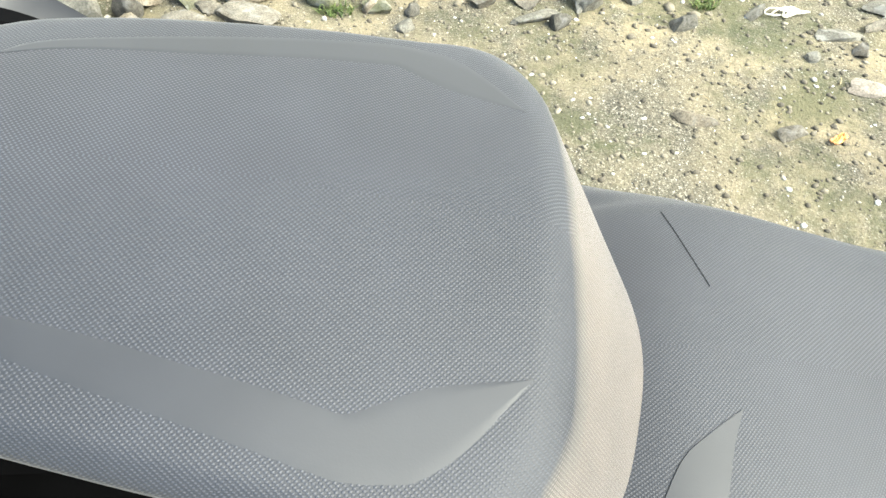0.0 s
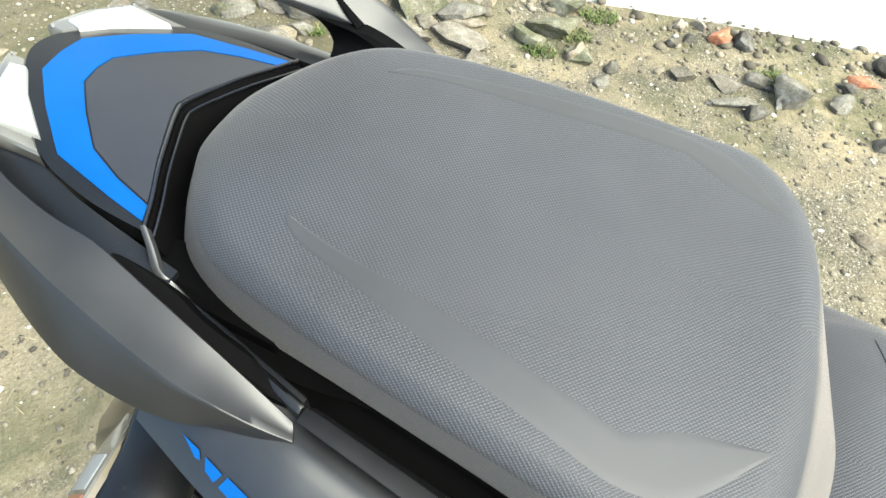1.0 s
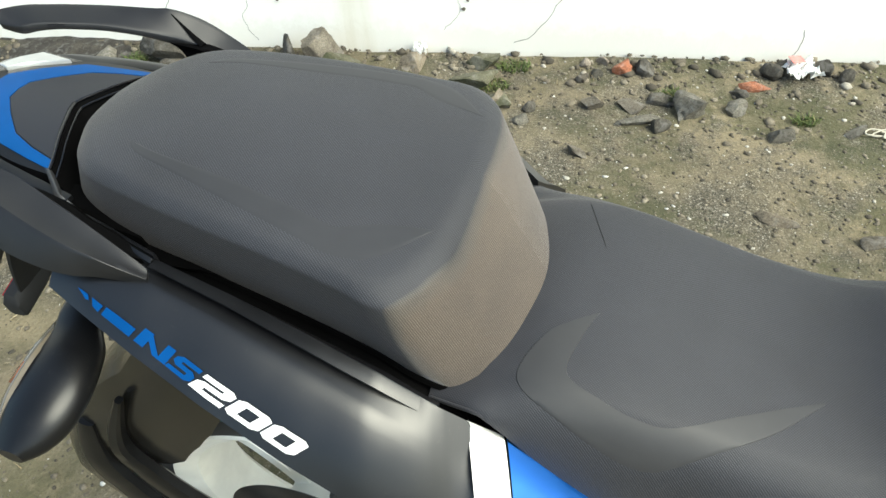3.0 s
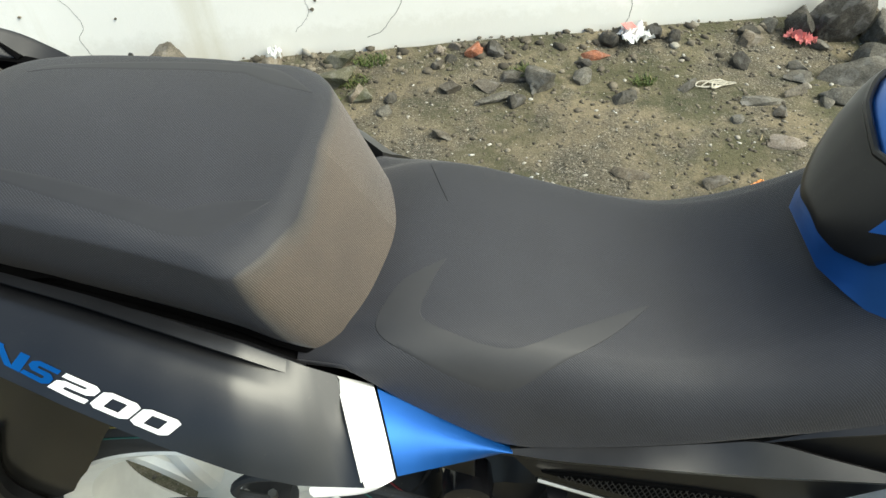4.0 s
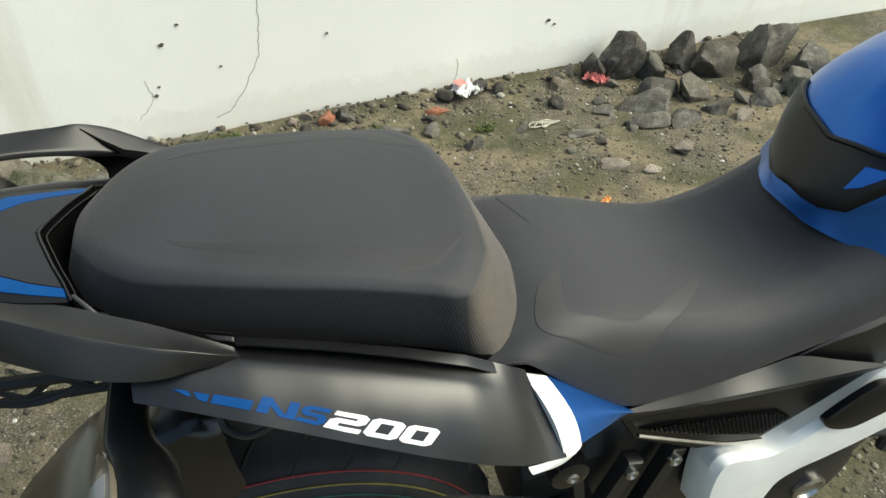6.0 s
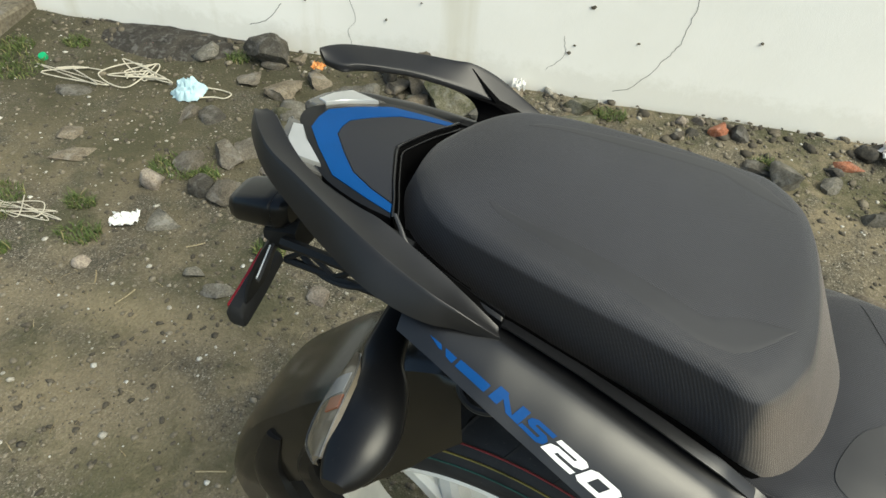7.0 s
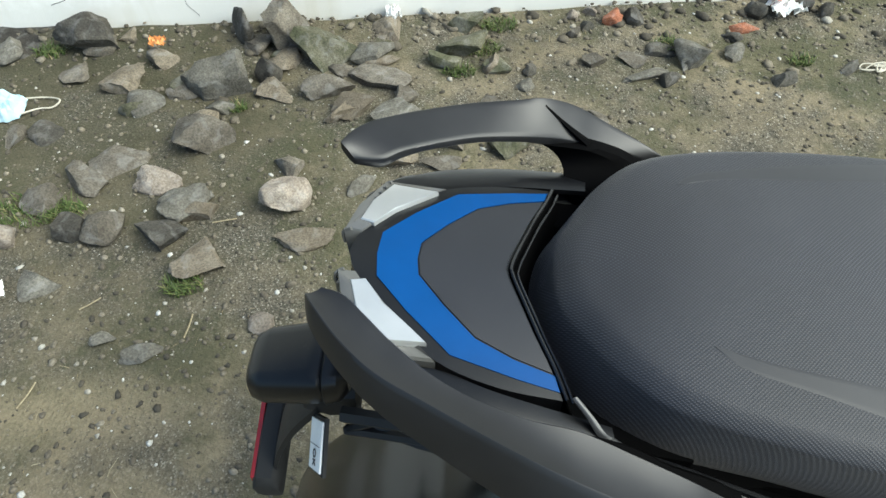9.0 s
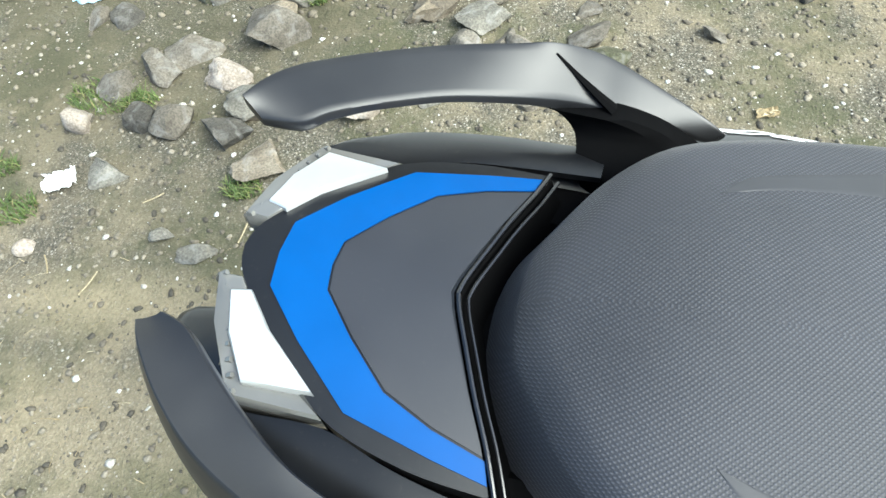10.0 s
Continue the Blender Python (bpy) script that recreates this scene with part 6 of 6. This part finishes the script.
# ---------------------------------------------------------------- stones, litter and weeds
def rock_mesh(name, seed, size, mat, cuts=13, rough=0.085, sub=3):
    rnd = random.Random(seed)
    bm = bmesh.new()
    bmesh.ops.create_icosphere(bm, subdivisions=sub, radius=1.0)
    planes = []
    for _ in range(cuts):
        v = Vector((rnd.gauss(0, 1), rnd.gauss(0, 1), rnd.gauss(0, 1))).normalized()
        planes.append((v, rnd.uniform(0.34, 0.74)))
    off = Vector((rnd.uniform(0, 50), rnd.uniform(0, 50), rnd.uniform(0, 50)))
    for v in bm.verts:
        for nrm, d in planes:
            k = v.co.dot(nrm) - d
            if k > 0:
                v.co -= nrm * k * 0.985
        p = v.co.normalized()
        v.co += p * (rough * noise.fractal(v.co * 1.8 + off, 1.0, 2.0, 5) + 0.03 * noise.noise(v.co * 9 + off))
    lo = [min(v.co[i] for v in bm.verts) for i in range(3)]
    hi = [max(v.co[i] for v in bm.verts) for i in range(3)]
    for v in bm.verts:
        for i in range(3):
            v.co[i] = ((v.co[i] - lo[i]) / (hi[i] - lo[i]) - (0.5 if i < 2 else 0.34)) * size[i] * (1.0 if i < 2 else 1.28)
    me = bpy.data.meshes.new(name)
    bm.to_mesh(me)
    bm.free()
    me.materials.append(mat)
    me.polygons.foreach_set("use_smooth", [True] * len(me.polygons))
    me.set_sharp_from_angle(angle=radians(42))
    return me


ROCKS = {"grey": (M_GREY_ROCK, "rough grey broken rock lying on gravel"), "brown": (M_BROWN_ROCK, "brown-grey broken rock half sunk in soil"), "tan": (M_TAN_ROCK, "tan stone lying on gravel"),
         "dark": (M_DARK_ROCK, "dark angular rock lying on gravel"), "pale": (M_PALE_ROCK, "pale cream stone lying on gravel"), "mossy": (M_MOSSY_ROCK, "greenish mossy rock near the wall"), "brick": (M_BRICK, "broken red brick piece near the wall")}
rock_count = 0


def rock(kind, x, y, w, d, h, turn=0, tilt=0, cuts=13):
    global rock_count
    rock_count += 1
    mat, label = ROCKS[kind]
    name = "brick_piece" if kind == "brick" else "rock"
    ob = new(name, rock_mesh(name, 100 + rock_count, (w, d, h), mat, cuts, sub=4 if w > 0.12 else 3))
    ob.matrix_world = pose(x, y, ground_height(x, y), tilt, 0, turn)
    tagged(ob, label, "brick" if kind == "brick" else "rock", "broken rocks along the wall")


rock("dark", -1.19, 1.68, 0.19, 0.13, 0.13, 10)
rock("tan", -0.95, 1.60, 0.10, 0.08, 0.06)
rock("tan", -1.04, 1.50, 0.15, 0.12, 0.045, 25)
rock("grey", -0.76, 1.46, 0.17, 0.15, 0.14, 40, 12)
rock("brown", -0.57, 1.68, 0.15, 0.14, 0.17, 15)
rock("mossy", -0.45, 1.58, 0.20, 0.14, 0.12, -15)
rock("dark", -0.62, 1.50, 0.08, 0.08, 0.09, 30)
rock("dark", -0.72, 1.71, 0.05, 0.13, 0.13, 25, 20)
rock("brown", -0.30, 1.46, 0.22, 0.09, 0.04, -25)
rock("grey", -0.31, 1.58, 0.15, 0.10, 0.05, 10)
rock("brown", -0.77, 1.22, 0.17, 0.12, 0.09, 5)
rock("brown", -0.99, 1.16, 0.16, 0.11, 0.04, 30)
rock("pale", -0.87, 1.07, 0.13, 0.08, 0.05, -10)
rock("grey", -0.78, 0.98, 0.14, 0.11, 0.06, 35)
rock("brown", -0.97, 0.91, 0.11, 0.10, 0.06, 12)
rock("dark", -1.05, 0.92, 0.08, 0.08, 0.05, 50)
rock("dark", -0.83, 0.88, 0.13, 0.09, 0.06, -20)
rock("pale", -0.53, 0.97, 0.13, 0.10, 0.09, 20, 8, 5)
rock("tan", -0.71, 0.79, 0.14, 0.12, 0.03, 60)
rock("tan", -0.48, 0.84, 0.15, 0.07, 0.025, 5)
rock("tan", -0.37, 1.33, 0.13, 0.10, 0.05, 20)
rock("brown", -0.44, 1.41, 0.16, 0.08, 0.06, -5)
rock("tan", -0.25, 1.11, 0.09, 0.11, 0.06, 80)
rock("pale", -1.21, 0.91, 0.065, 0.07, 0.06, 10, 0, 5)
rock("grey", -0.81, 0.56, 0.09, 0.05, 0.018, 10)
rock("pale", -0.56, 0.61, 0.06, 0.07, 0.02, 40)
rock("grey", -0.90, 0.60, 0.05, 0.04, 0.02, 40)
rock("mossy", -0.03, 1.58, 0.18, 0.10, 0.07, 12)
rock("mossy", -0.09, 1.53, 0.11, 0.07, 0.05, -20)
rock("tan", 0.05, 1.51, 0.09, 0.07, 0.055, 40)
rock("mossy", -0.02, 1.70, 0.14, 0.08, 0.05, 5)
rock("brick", 0.46, 1.685, 0.065, 0.05, 0.05, 20, 0, 7)
rock("dark", 0.54, 1.69, 0.075, 0.06, 0.055, 10, 0, 6)
rock("grey", 0.38, 1.67, 0.045, 0.04, 0.03)
rock("pale", 0.34, 1.72, 0.04, 0.04, 0.03, 30, 0, 5)
rock("brown", 0.33, 1.645, 0.05, 0.04, 0.03, 60)
rock("pale", 0.40, 1.73, 0.045, 0.035, 0.03, 10, 0, 5)
rock("grey", 0.66, 1.49, 0.12, 0.10, 0.08, -30, 10)
rock("grey", 0.50, 1.41, 0.15, 0.035, 0.03, 14)
rock("dark", 0.565, 1.39, 0.06, 0.05, 0.05, 30)
rock("grey", 0.81, 1.51, 0.075, 0.06, 0.045, 40)
rock("dark", 0.94, 1.69, 0.07, 0.06, 0.055, 10)
rock("dark", 1.10, 1.70, 0.07, 0.06, 0.055, 50)
rock("dark", 1.17, 1.68, 0.065, 0.05, 0.05, 20)
rock("brick", 0.88, 1.62, 0.10, 0.05, 0.035, -20)
rock("dark", 0.98, 1.73, 0.07, 0.05, 0.05, 5)
rock("tan", 1.42, 1.64, 0.10, 0.07, 0.05, 30)
rock("dark", 1.72, 1.65, 0.20, 0.15, 0.21, 15, 6)
rock("dark", 1.60, 1.66, 0.12, 0.10, 0.11, 60)
rock("grey", 1.88, 1.60, 0.17, 0.13, 0.13, 40)
rock("grey", 1.80, 1.46, 0.18, 0.14, 0.10, 20)
rock("grey", 1.66, 1.37, 0.22, 0.14, 0.09, -30)
rock("grey", 1.60, 1.26, 0.20, 0.09, 0.06, -25)
rock("grey", 1.74, 1.24, 0.15, 0.09, 0.05, 10)
rock("brown", 1.93, 1.40, 0.16, 0.13, 0.10, 70)
rock("grey", 1.93, 1.26, 0.13, 0.10, 0.06, 15)
rock("pale", 1.98, 1.17, 0.09, 0.05, 0.04, 15)
rock("brown", 2.16, 1.55, 0.24, 0.18, 0.16, 30)
rock("dark", 2.05, 1.64, 0.22, 0.16, 0.15, 70)
rock("grey", 2.42, 1.55, 0.25, 0.2, 0.22, 10)
rock("grey", 2.58, 1.40, 0.24, 0.2, 0.15, 50)
rock("dark", 2.22, 1.36, 0.15, 0.12, 0.10, 25)
rock("grey", 2.36, 1.28, 0.16, 0.12, 0.10, 80)
rock("grey", 2.16, 1.24, 0.17, 0.10, 0.08, -20)
rock("grey", 1.49, 1.40, 0.10, 0.08, 0.03, 10)
rock("grey", 1.33, 1.28, 0.14, 0.07, 0.02, -15)
rock("pale", 1.31, 1.06, 0.11, 0.055, 0.022, -18)
rock("pale", 1.41, 0.99, 0.07, 0.045, 0.02, -10)
rock("tan", 0.83, 0.98, 0.12, 0.035, 0.025, -24)
rock("pale", 1.60, 1.05, 0.09, 0.06, 0.04, 30)
rock("brown", 1.06, 0.93, 0.09, 0.04, 0.02, 12)
rock("grey", 1.22, 1.20, 0.05, 0.035, 0.02, 30)
rock("grey", -1.94, 1.04, 0.08, 0.05, 0.03, 20)
rock("tan", -1.60, 1.08, 0.12, 0.07, 0.02, 20)
rock("tan", -1.53, 0.98, 0.15, 0.08, 0.018, 5)
rock("brown", -1.30, 1.28, 0.10, 0.05, 0.03, 70)
rock("dark", -1.22, 1.30, 0.09, 0.12, 0.03, 30)
rock("grey", -1.43, 1.66, 0.12, 0.12, 0.05, 45)
rock("grey", -1.75, 1.30, 0.13, 0.07, 0.02, 10)
rock("grey", -1.08, 0.77, 0.10, 0.09, 0.03, 10)
rock("pale", -1.20, 0.56, 0.05, 0.04, 0.03, 30, 0, 5)


sunk = random.Random(77)
for _ in range(34):
    x, y = sunk.uniform(-1.35, 0.1), sunk.uniform(0.95, 1.72)
    rock(sunk.choice(("brown", "brown", "grey", "tan", "mossy")), x, y, sunk.uniform(0.05, 0.15), sunk.uniform(0.05, 0.12), sunk.uniform(0.02, 0.05), sunk.uniform(0, 180), sunk.uniform(-8, 8))
for _ in range(26):
    x, y = sunk.uniform(0.1, 2.5), sunk.uniform(1.2, 1.74)
    rock(sunk.choice(("dark", "grey", "brown", "grey")), x, y, sunk.uniform(0.04, 0.10), sunk.uniform(0.03, 0.08), sunk.uniform(0.02, 0.05), sunk.uniform(0, 180), sunk.uniform(-8, 8))


def scatter(name, count, seed, box, size, mat, label, kind_size=1.0, flat=0.6, dense_wall=0.0):
    """Many small faceted stones as one mesh."""
    rs = np.random.RandomState(seed)
    phi = (1 + 5 ** 0.5) / 2
    base = np.array([(-1, phi, 0), (1, phi, 0), (-1, -phi, 0), (1, -phi, 0), (0, -1, phi), (0, 1, phi), (0, -1, -phi), (0, 1, -phi), (phi, 0, -1), (phi, 0, 1), (-phi, 0, -1), (-phi, 0, 1)], float)
    base /= np.linalg.norm(base[0])
    tri = np.array([(0, 11, 5), (0, 5, 1), (0, 1, 7), (0, 7, 10), (0, 10, 11), (1, 5, 9), (5, 11, 4), (11, 10, 2), (10, 7, 6), (7, 1, 8), (3, 9, 4), (3, 4, 2), (3, 2, 6), (3, 6, 8), (3, 8, 9), (4, 9, 5), (2, 4, 11), (6, 2, 10), (8, 6, 7), (9, 8, 1)])
    verts = np.zeros((count, 12, 3))
    for i in range(count):
        x = rs.uniform(box[0], box[1])
        y = box[3] - abs(rs.normal(0, dense_wall)) if dense_wall and rs.rand() < 0.8 else rs.uniform(box[2], box[3])
        r = size[0] * (size[1] / size[0]) ** (rs.rand() ** 2.2)
        q = base * (1 + rs.uniform(-0.28, 0.28, (12, 1))) * (r * np.array((rs.uniform(0.8, 1.5), rs.uniform(0.7, 1.1), flat * rs.uniform(0.7, 1.3))))
        a = rs.uniform(0, 2 * math.pi)
        c, s = math.cos(a), math.sin(a)
        verts[i] = np.stack([q[:, 0] * c - q[:, 1] * s + x, q[:, 0] * s + q[:, 1] * c + y, q[:, 2] + ground_height(x, y) + r * 0.12], 1)
    faces = (tri[None] + np.arange(count)[:, None, None] * 12).reshape(-1, 3)
    me = bpy.data.meshes.new(name)
    me.vertices.add(count * 12)
    me.vertices.foreach_set("co", verts.ravel())
    me.loops.add(faces.size)
    me.loops.foreach_set("vertex_index", faces.ravel().astype(np.int32))
    me.polygons.add(len(faces))
    me.polygons.foreach_set("loop_start", np.arange(0, faces.size, 3, dtype=np.int32))
    me.update(calc_edges=True)
    me.materials.append(mat)
    ob = new(name, me)
    tagged(ob, label, "gravel", kind="stuff")


scatter("gravel", 26000, 11, (-2.24, 2.7, -0.35, 1.77), (0.0016, 0.009), M_GRAVEL, "loose grey-brown gravel over the soil")
scatter("rubble", 600, 12, (-2.2, 2.7, 1.3, 1.775), (0.006, 0.022), M_GRAVEL, "small rubble along the foot of the wall", dense_wall=0.09)
scatter("stone_chips", 1900, 13, (-2.24, 2.6, -0.3, 1.75), (0.0016, 0.0085), M_CHIPS, "scattered pale stone chips", flat=0.35)


def blades(name, clumps, seed, mat, label, height, count, lean=0.6, width=0.0016):
    rs = np.random.RandomState(seed)
    verts, faces = [], []
    for cx, cy, rad in clumps:
        for _ in range(int(count * rad / 0.08)):
            a, r = rs.uniform(0, 2 * math.pi), rad * math.sqrt(rs.rand())
            x, y = cx + r * math.cos(a), cy + 0.6 * r * math.sin(a)
            h = height * rs.uniform(0.4, 1.2)
            b = rs.uniform(0, 2 * math.pi)
            ln = h * lean * rs.uniform(0.3, 1.5)
            w = width * rs.uniform(0.6, 1.6)
            z = ground_height(x, y)
            i = len(verts)
            sx, sy = -math.sin(b) * w, math.cos(b) * w
            for f, k in ((0, 1.0), (0.5, 0.9), (0.85, 0.5)):
                px, py, pz = x + math.cos(b) * ln * f * f, y + math.sin(b) * ln * f * f, z + h * f * (1 - 0.25 * f)
                verts += [(px - sx * k, py - sy * k, pz), (px + sx * k, py + sy * k, pz)]
            verts.append((x + math.cos(b) * ln, y + math.sin(b) * ln, z + h * 0.8))
            faces += [(i, i + 1, i + 3, i + 2), (i + 2, i + 3, i + 5, i + 4), (i + 4, i + 5, i + 6)]
    me = bpy.data.meshes.new(name)
    me.from_pydata(verts, [], faces)
    me.materials.append(mat)
    tagged(new(name, me), label, "grass", kind="stuff")


blades("grass", [(-1.62, 0.74, 0.10), (-1.57, 0.66, 0.06), (-1.17, 1.00, 0.10), (-1.08, 0.99, 0.05), (-1.28, 0.66, 0.07), (-2.10, 1.38, 0.16), (-2.16, 1.52, 0.08), (-1.95, 1.60, 0.06), (-1.30, 1.66, 0.05), (0.02, 1.60, 0.07), (-0.05, 1.48, 0.05),
                  (0.10, 1.70, 0.06), (-0.75, 0.73, 0.05), (-1.36, 0.78, 0.05), (0.62, 1.56, 0.05), (1.00, 1.45, 0.04), (-1.8, 0.9, 0.05), (-1.45, 0.55, 0.04), (-0.70, 1.36, 0.03)], 21, M_GRASS, "short green weeds in tufts", 0.024, 300, 0.9, 0.0013)
blades("dry_grass", [(-1.05, 0.45, 0.25), (-1.40, 0.45, 0.25), (-1.0, 0.2, 0.3), (-0.6, 0.55, 0.2), (0.9, 1.1, 0.25), (1.5, 1.1, 0.25), (-0.9, 1.35, 0.2), (0.3, 1.6, 0.2), (1.1, 1.72, 0.08)], 22, M_DRY, "sparse dry grass stalks on the soil", 0.014, 7, 2.2, 0.0008)


def straw(x, y, turn, length):
    c, s = math.cos(radians(turn)) * length / 2, math.sin(radians(turn)) * length / 2
    pts = [(x - c, y - s), (x + 0.002, y), (x + c, y + s)]
    ob = new("twig", tube("twig", [(a, b, ground_height(a, b) + 0.006) for a, b in pts], 0.0018, M_DRY, sides=5))
    tagged(ob, "short dry straw-coloured twig lying on gravel", "twig", "scattered twigs")


for args in ((-1.21, 0.10, 25, 0.07), (-0.59, 0.11, 15, 0.06), (-1.02, 0.48, 70, 0.06), (-1.13, 0.52, -60, 0.05), (-0.95, 0.70, 35, 0.05), (-0.72, 0.62, 80, 0.06), (-1.9, 0.62, 20, 0.06), (-1.42, 0.50, 45, 0.05), (-0.68, 0.92, 5, 0.06), (1.25, 1.1, 60, 0.03), (-1.0, 1.2, 40, 0.05)):
    straw(*args)


def cord(x, y, span, seed, loops, radius):
    rs = np.random.RandomState(seed)
    pts, a = [], 0.0
    for i in range(loops):
        a += rs.uniform(0.9, 3.6)
        px, py = x + span * rs.uniform(0.02, 0.55) * math.cos(a), y + 0.5 * span * rs.uniform(0.02, 0.5) * math.sin(a)
        pts.append((px, py, ground_height(px, py) + radius + 0.004 + 0.012 * rs.rand()))
    ob = new("cord", tube("cord", pts, radius, M_TWINE, n=8, sides=6))
    tagged(ob, "tangled white cord lying on the ground", "cord", "tangled cords")


cord(-1.58, 1.46, 0.40, 5, 22, 0.0024)
cord(-1.80, 1.40, 0.44, 9, 9, 0.0022)
cord(-1.49, 0.70, 0.30, 3, 15, 0.0016)
cord(1.21, 1.39, 0.15, 7, 16, 0.0022)
cord(-1.66, 1.72, 0.12, 2, 6, 0.0030)


def crumpled(name, x, y, w, d, h, seed, mat, label, category, turn=0):
    rnd = random.Random(seed)
    off = Vector((seed, 2.0 * seed, 0.5))
    grid = []
    for i in np.linspace(-0.5, 0.5, 15):
        row = []
        for j in np.linspace(-0.5, 0.5, 15):
            v = Vector((i * 3, j * 3, 0)) + off
            row.append((i * w + 0.16 * w * noise.noise(v * 1.3), j * d + 0.16 * d * noise.noise(v * 1.3 + Vector((9, 0, 0))), h * (0.35 + 0.9 * abs(noise.noise(v * 1.6)) + 0.35 * noise.noise(v * 4))))
        grid.append(row)
    ob = new(name, sheet(name, grid, (0, 0, -0.0012), mat))
    ob.matrix_world = pose(x, y, ground_height(x, y) + 0.004, 0, 0, turn)
    tagged(ob, label, category)
    return ob


paper = crumpled("paper_wrapper", 1.03, 1.69, 0.10, 0.09, 0.05, 4, M_PAPER, "crumpled white and pink paper wrapper near the wall", "litter", 10)
patch = part("printed_patch", sheet("printed_patch", [[(-0.036 + 0.02 * i, -0.004 + 0.022 * j, 0.052 + 0.004 * noise.noise(Vector((i, j, 3)))) for j in range(3)] for i in range(3)], (0, 0, -0.001), M_PINK_PAPER), paper, "pink printed patch")
crumpled("paper_scrap", 1.58, 1.60, 0.05, 0.09, 0.05, 6, M_PINK_PAPER, "crumpled pink paper scrap beside dark rock", "litter", 40)
crumpled("paper_scrap", -1.18, 0.735, 0.075, 0.05, 0.03, 8, M_PAPER, "crumpled white paper scrap on gravel", "litter", 20)
crumpled("paper_scrap", -0.24, 1.745, 0.05, 0.05, 0.05, 12, M_PAPER, "crumpled white scrap at the wall foot", "litter", 0)
crumpled("paper_scrap", -1.66, 1.66, 0.035, 0.025, 0.02, 15, M_PINK_PAPER, "small pink scrap on dark soil", "litter", 0)
crumpled("orange_peel", -0.95, 1.605, 0.045, 0.035, 0.03, 9, M_PEEL, "piece of orange peel on a stone", "peel").location.z += 0.052
crumpled("leaf", 1.16, 0.90, 0.045, 0.02, 0.012, 14, M_PEEL, "dry yellow-orange leaf on gravel", "leaf", 30)
crumpled("leaf", 0.40, 0.98, 0.05, 0.025, 0.012, 17, M_DRY, "dry brown leaf on gravel", "leaf", 10)


def cloth_mask():
    grid = []
    for i in np.linspace(-0.5, 0.5, 25):
        row = []
        for j in np.linspace(-0.5, 0.5, 25):
            edge = 1 - 0.20 * (4 * i * i) * (4 * j * j)
            bulge = 0.045 * math.cos(i * math.pi) ** 0.7 * math.cos(j * math.pi) ** 0.7
            fold = 0.016 * abs(noise.noise(Vector((i * 5, j * 5, 7)))) + 0.007 * noise.noise(Vector((i * 11, j * 11, 3)))
            row.append((i * 0.112 * edge + 0.014 * noise.noise(Vector((i * 4, j * 4, 1))), j * 0.108 * edge + 0.012 * noise.noise(Vector((i * 4, j * 4, 5))), 0.006 + 0.8 * bulge + fold * (0.3 + 2.2 * bulge / 0.045)))
        grid.append(row)
    ob = new("face_mask", sheet("face_mask", grid, (0, 0, -0.0012), M_CLOTH))
    ob.matrix_world = pose(-1.36, 1.40, ground_height(-1.36, 1.40), 0, 0, 8)
    tagged(ob, "crumpled pale blue cloth face mask on soil", "mask")
    part("ear_loop", tube("ear_loop", [(0.05, 0.035, 0.012), (0.10, 0.040, 0.004), (0.145, 0.018, 0.005), (0.13, -0.012, 0.004), (0.09, -0.012, 0.005), (0.05, -0.035, 0.012)], 0.0024, M_TWINE), ob, "white elastic ear loop")


cloth_mask()


def bottle_cap():
    me = lathe("bottle_cap", [(0.001, 0.016), (0.014, 0.016), (0.016, 0.014), (0.016, 0.0), (0.014, 0.0), (0.014, 0.013), (0.001, 0.013)], M_GREEN_CAP, (0, 0), 24)
    me.transform(Euler((radians(90), 0, 0)).to_matrix().to_4x4())
    ob = new("bottle_cap", me)
    ob.matrix_world = pose(-2.00, 1.47, ground_height(-2.0, 1.47) + 0.004, 25, 10, 0)
    tagged(ob, "green plastic bottle cap on the ground", "cap")


bottle_cap()


def soil_heap():
    grid = [[(x, y, ground_height(x, y) - 0.004 + 0.030 * max(0.0, 1 - ((x + 1.62) / 0.30) ** 2 - ((y - 1.70) / 0.12) ** 2) + 0.006 * noise.noise(Vector((x * 20, y * 20, 0)))) for y in np.linspace(1.57, 1.782, 16)] for x in np.linspace(-1.94, -1.30, 34)]
    ob = new("soil_heap", sheet("soil_heap", grid, (0, 0, -0.02), M_SOIL))
    tagged(ob, "low heap of dark damp soil at the wall", "soil", kind="structure")


soil_heap()
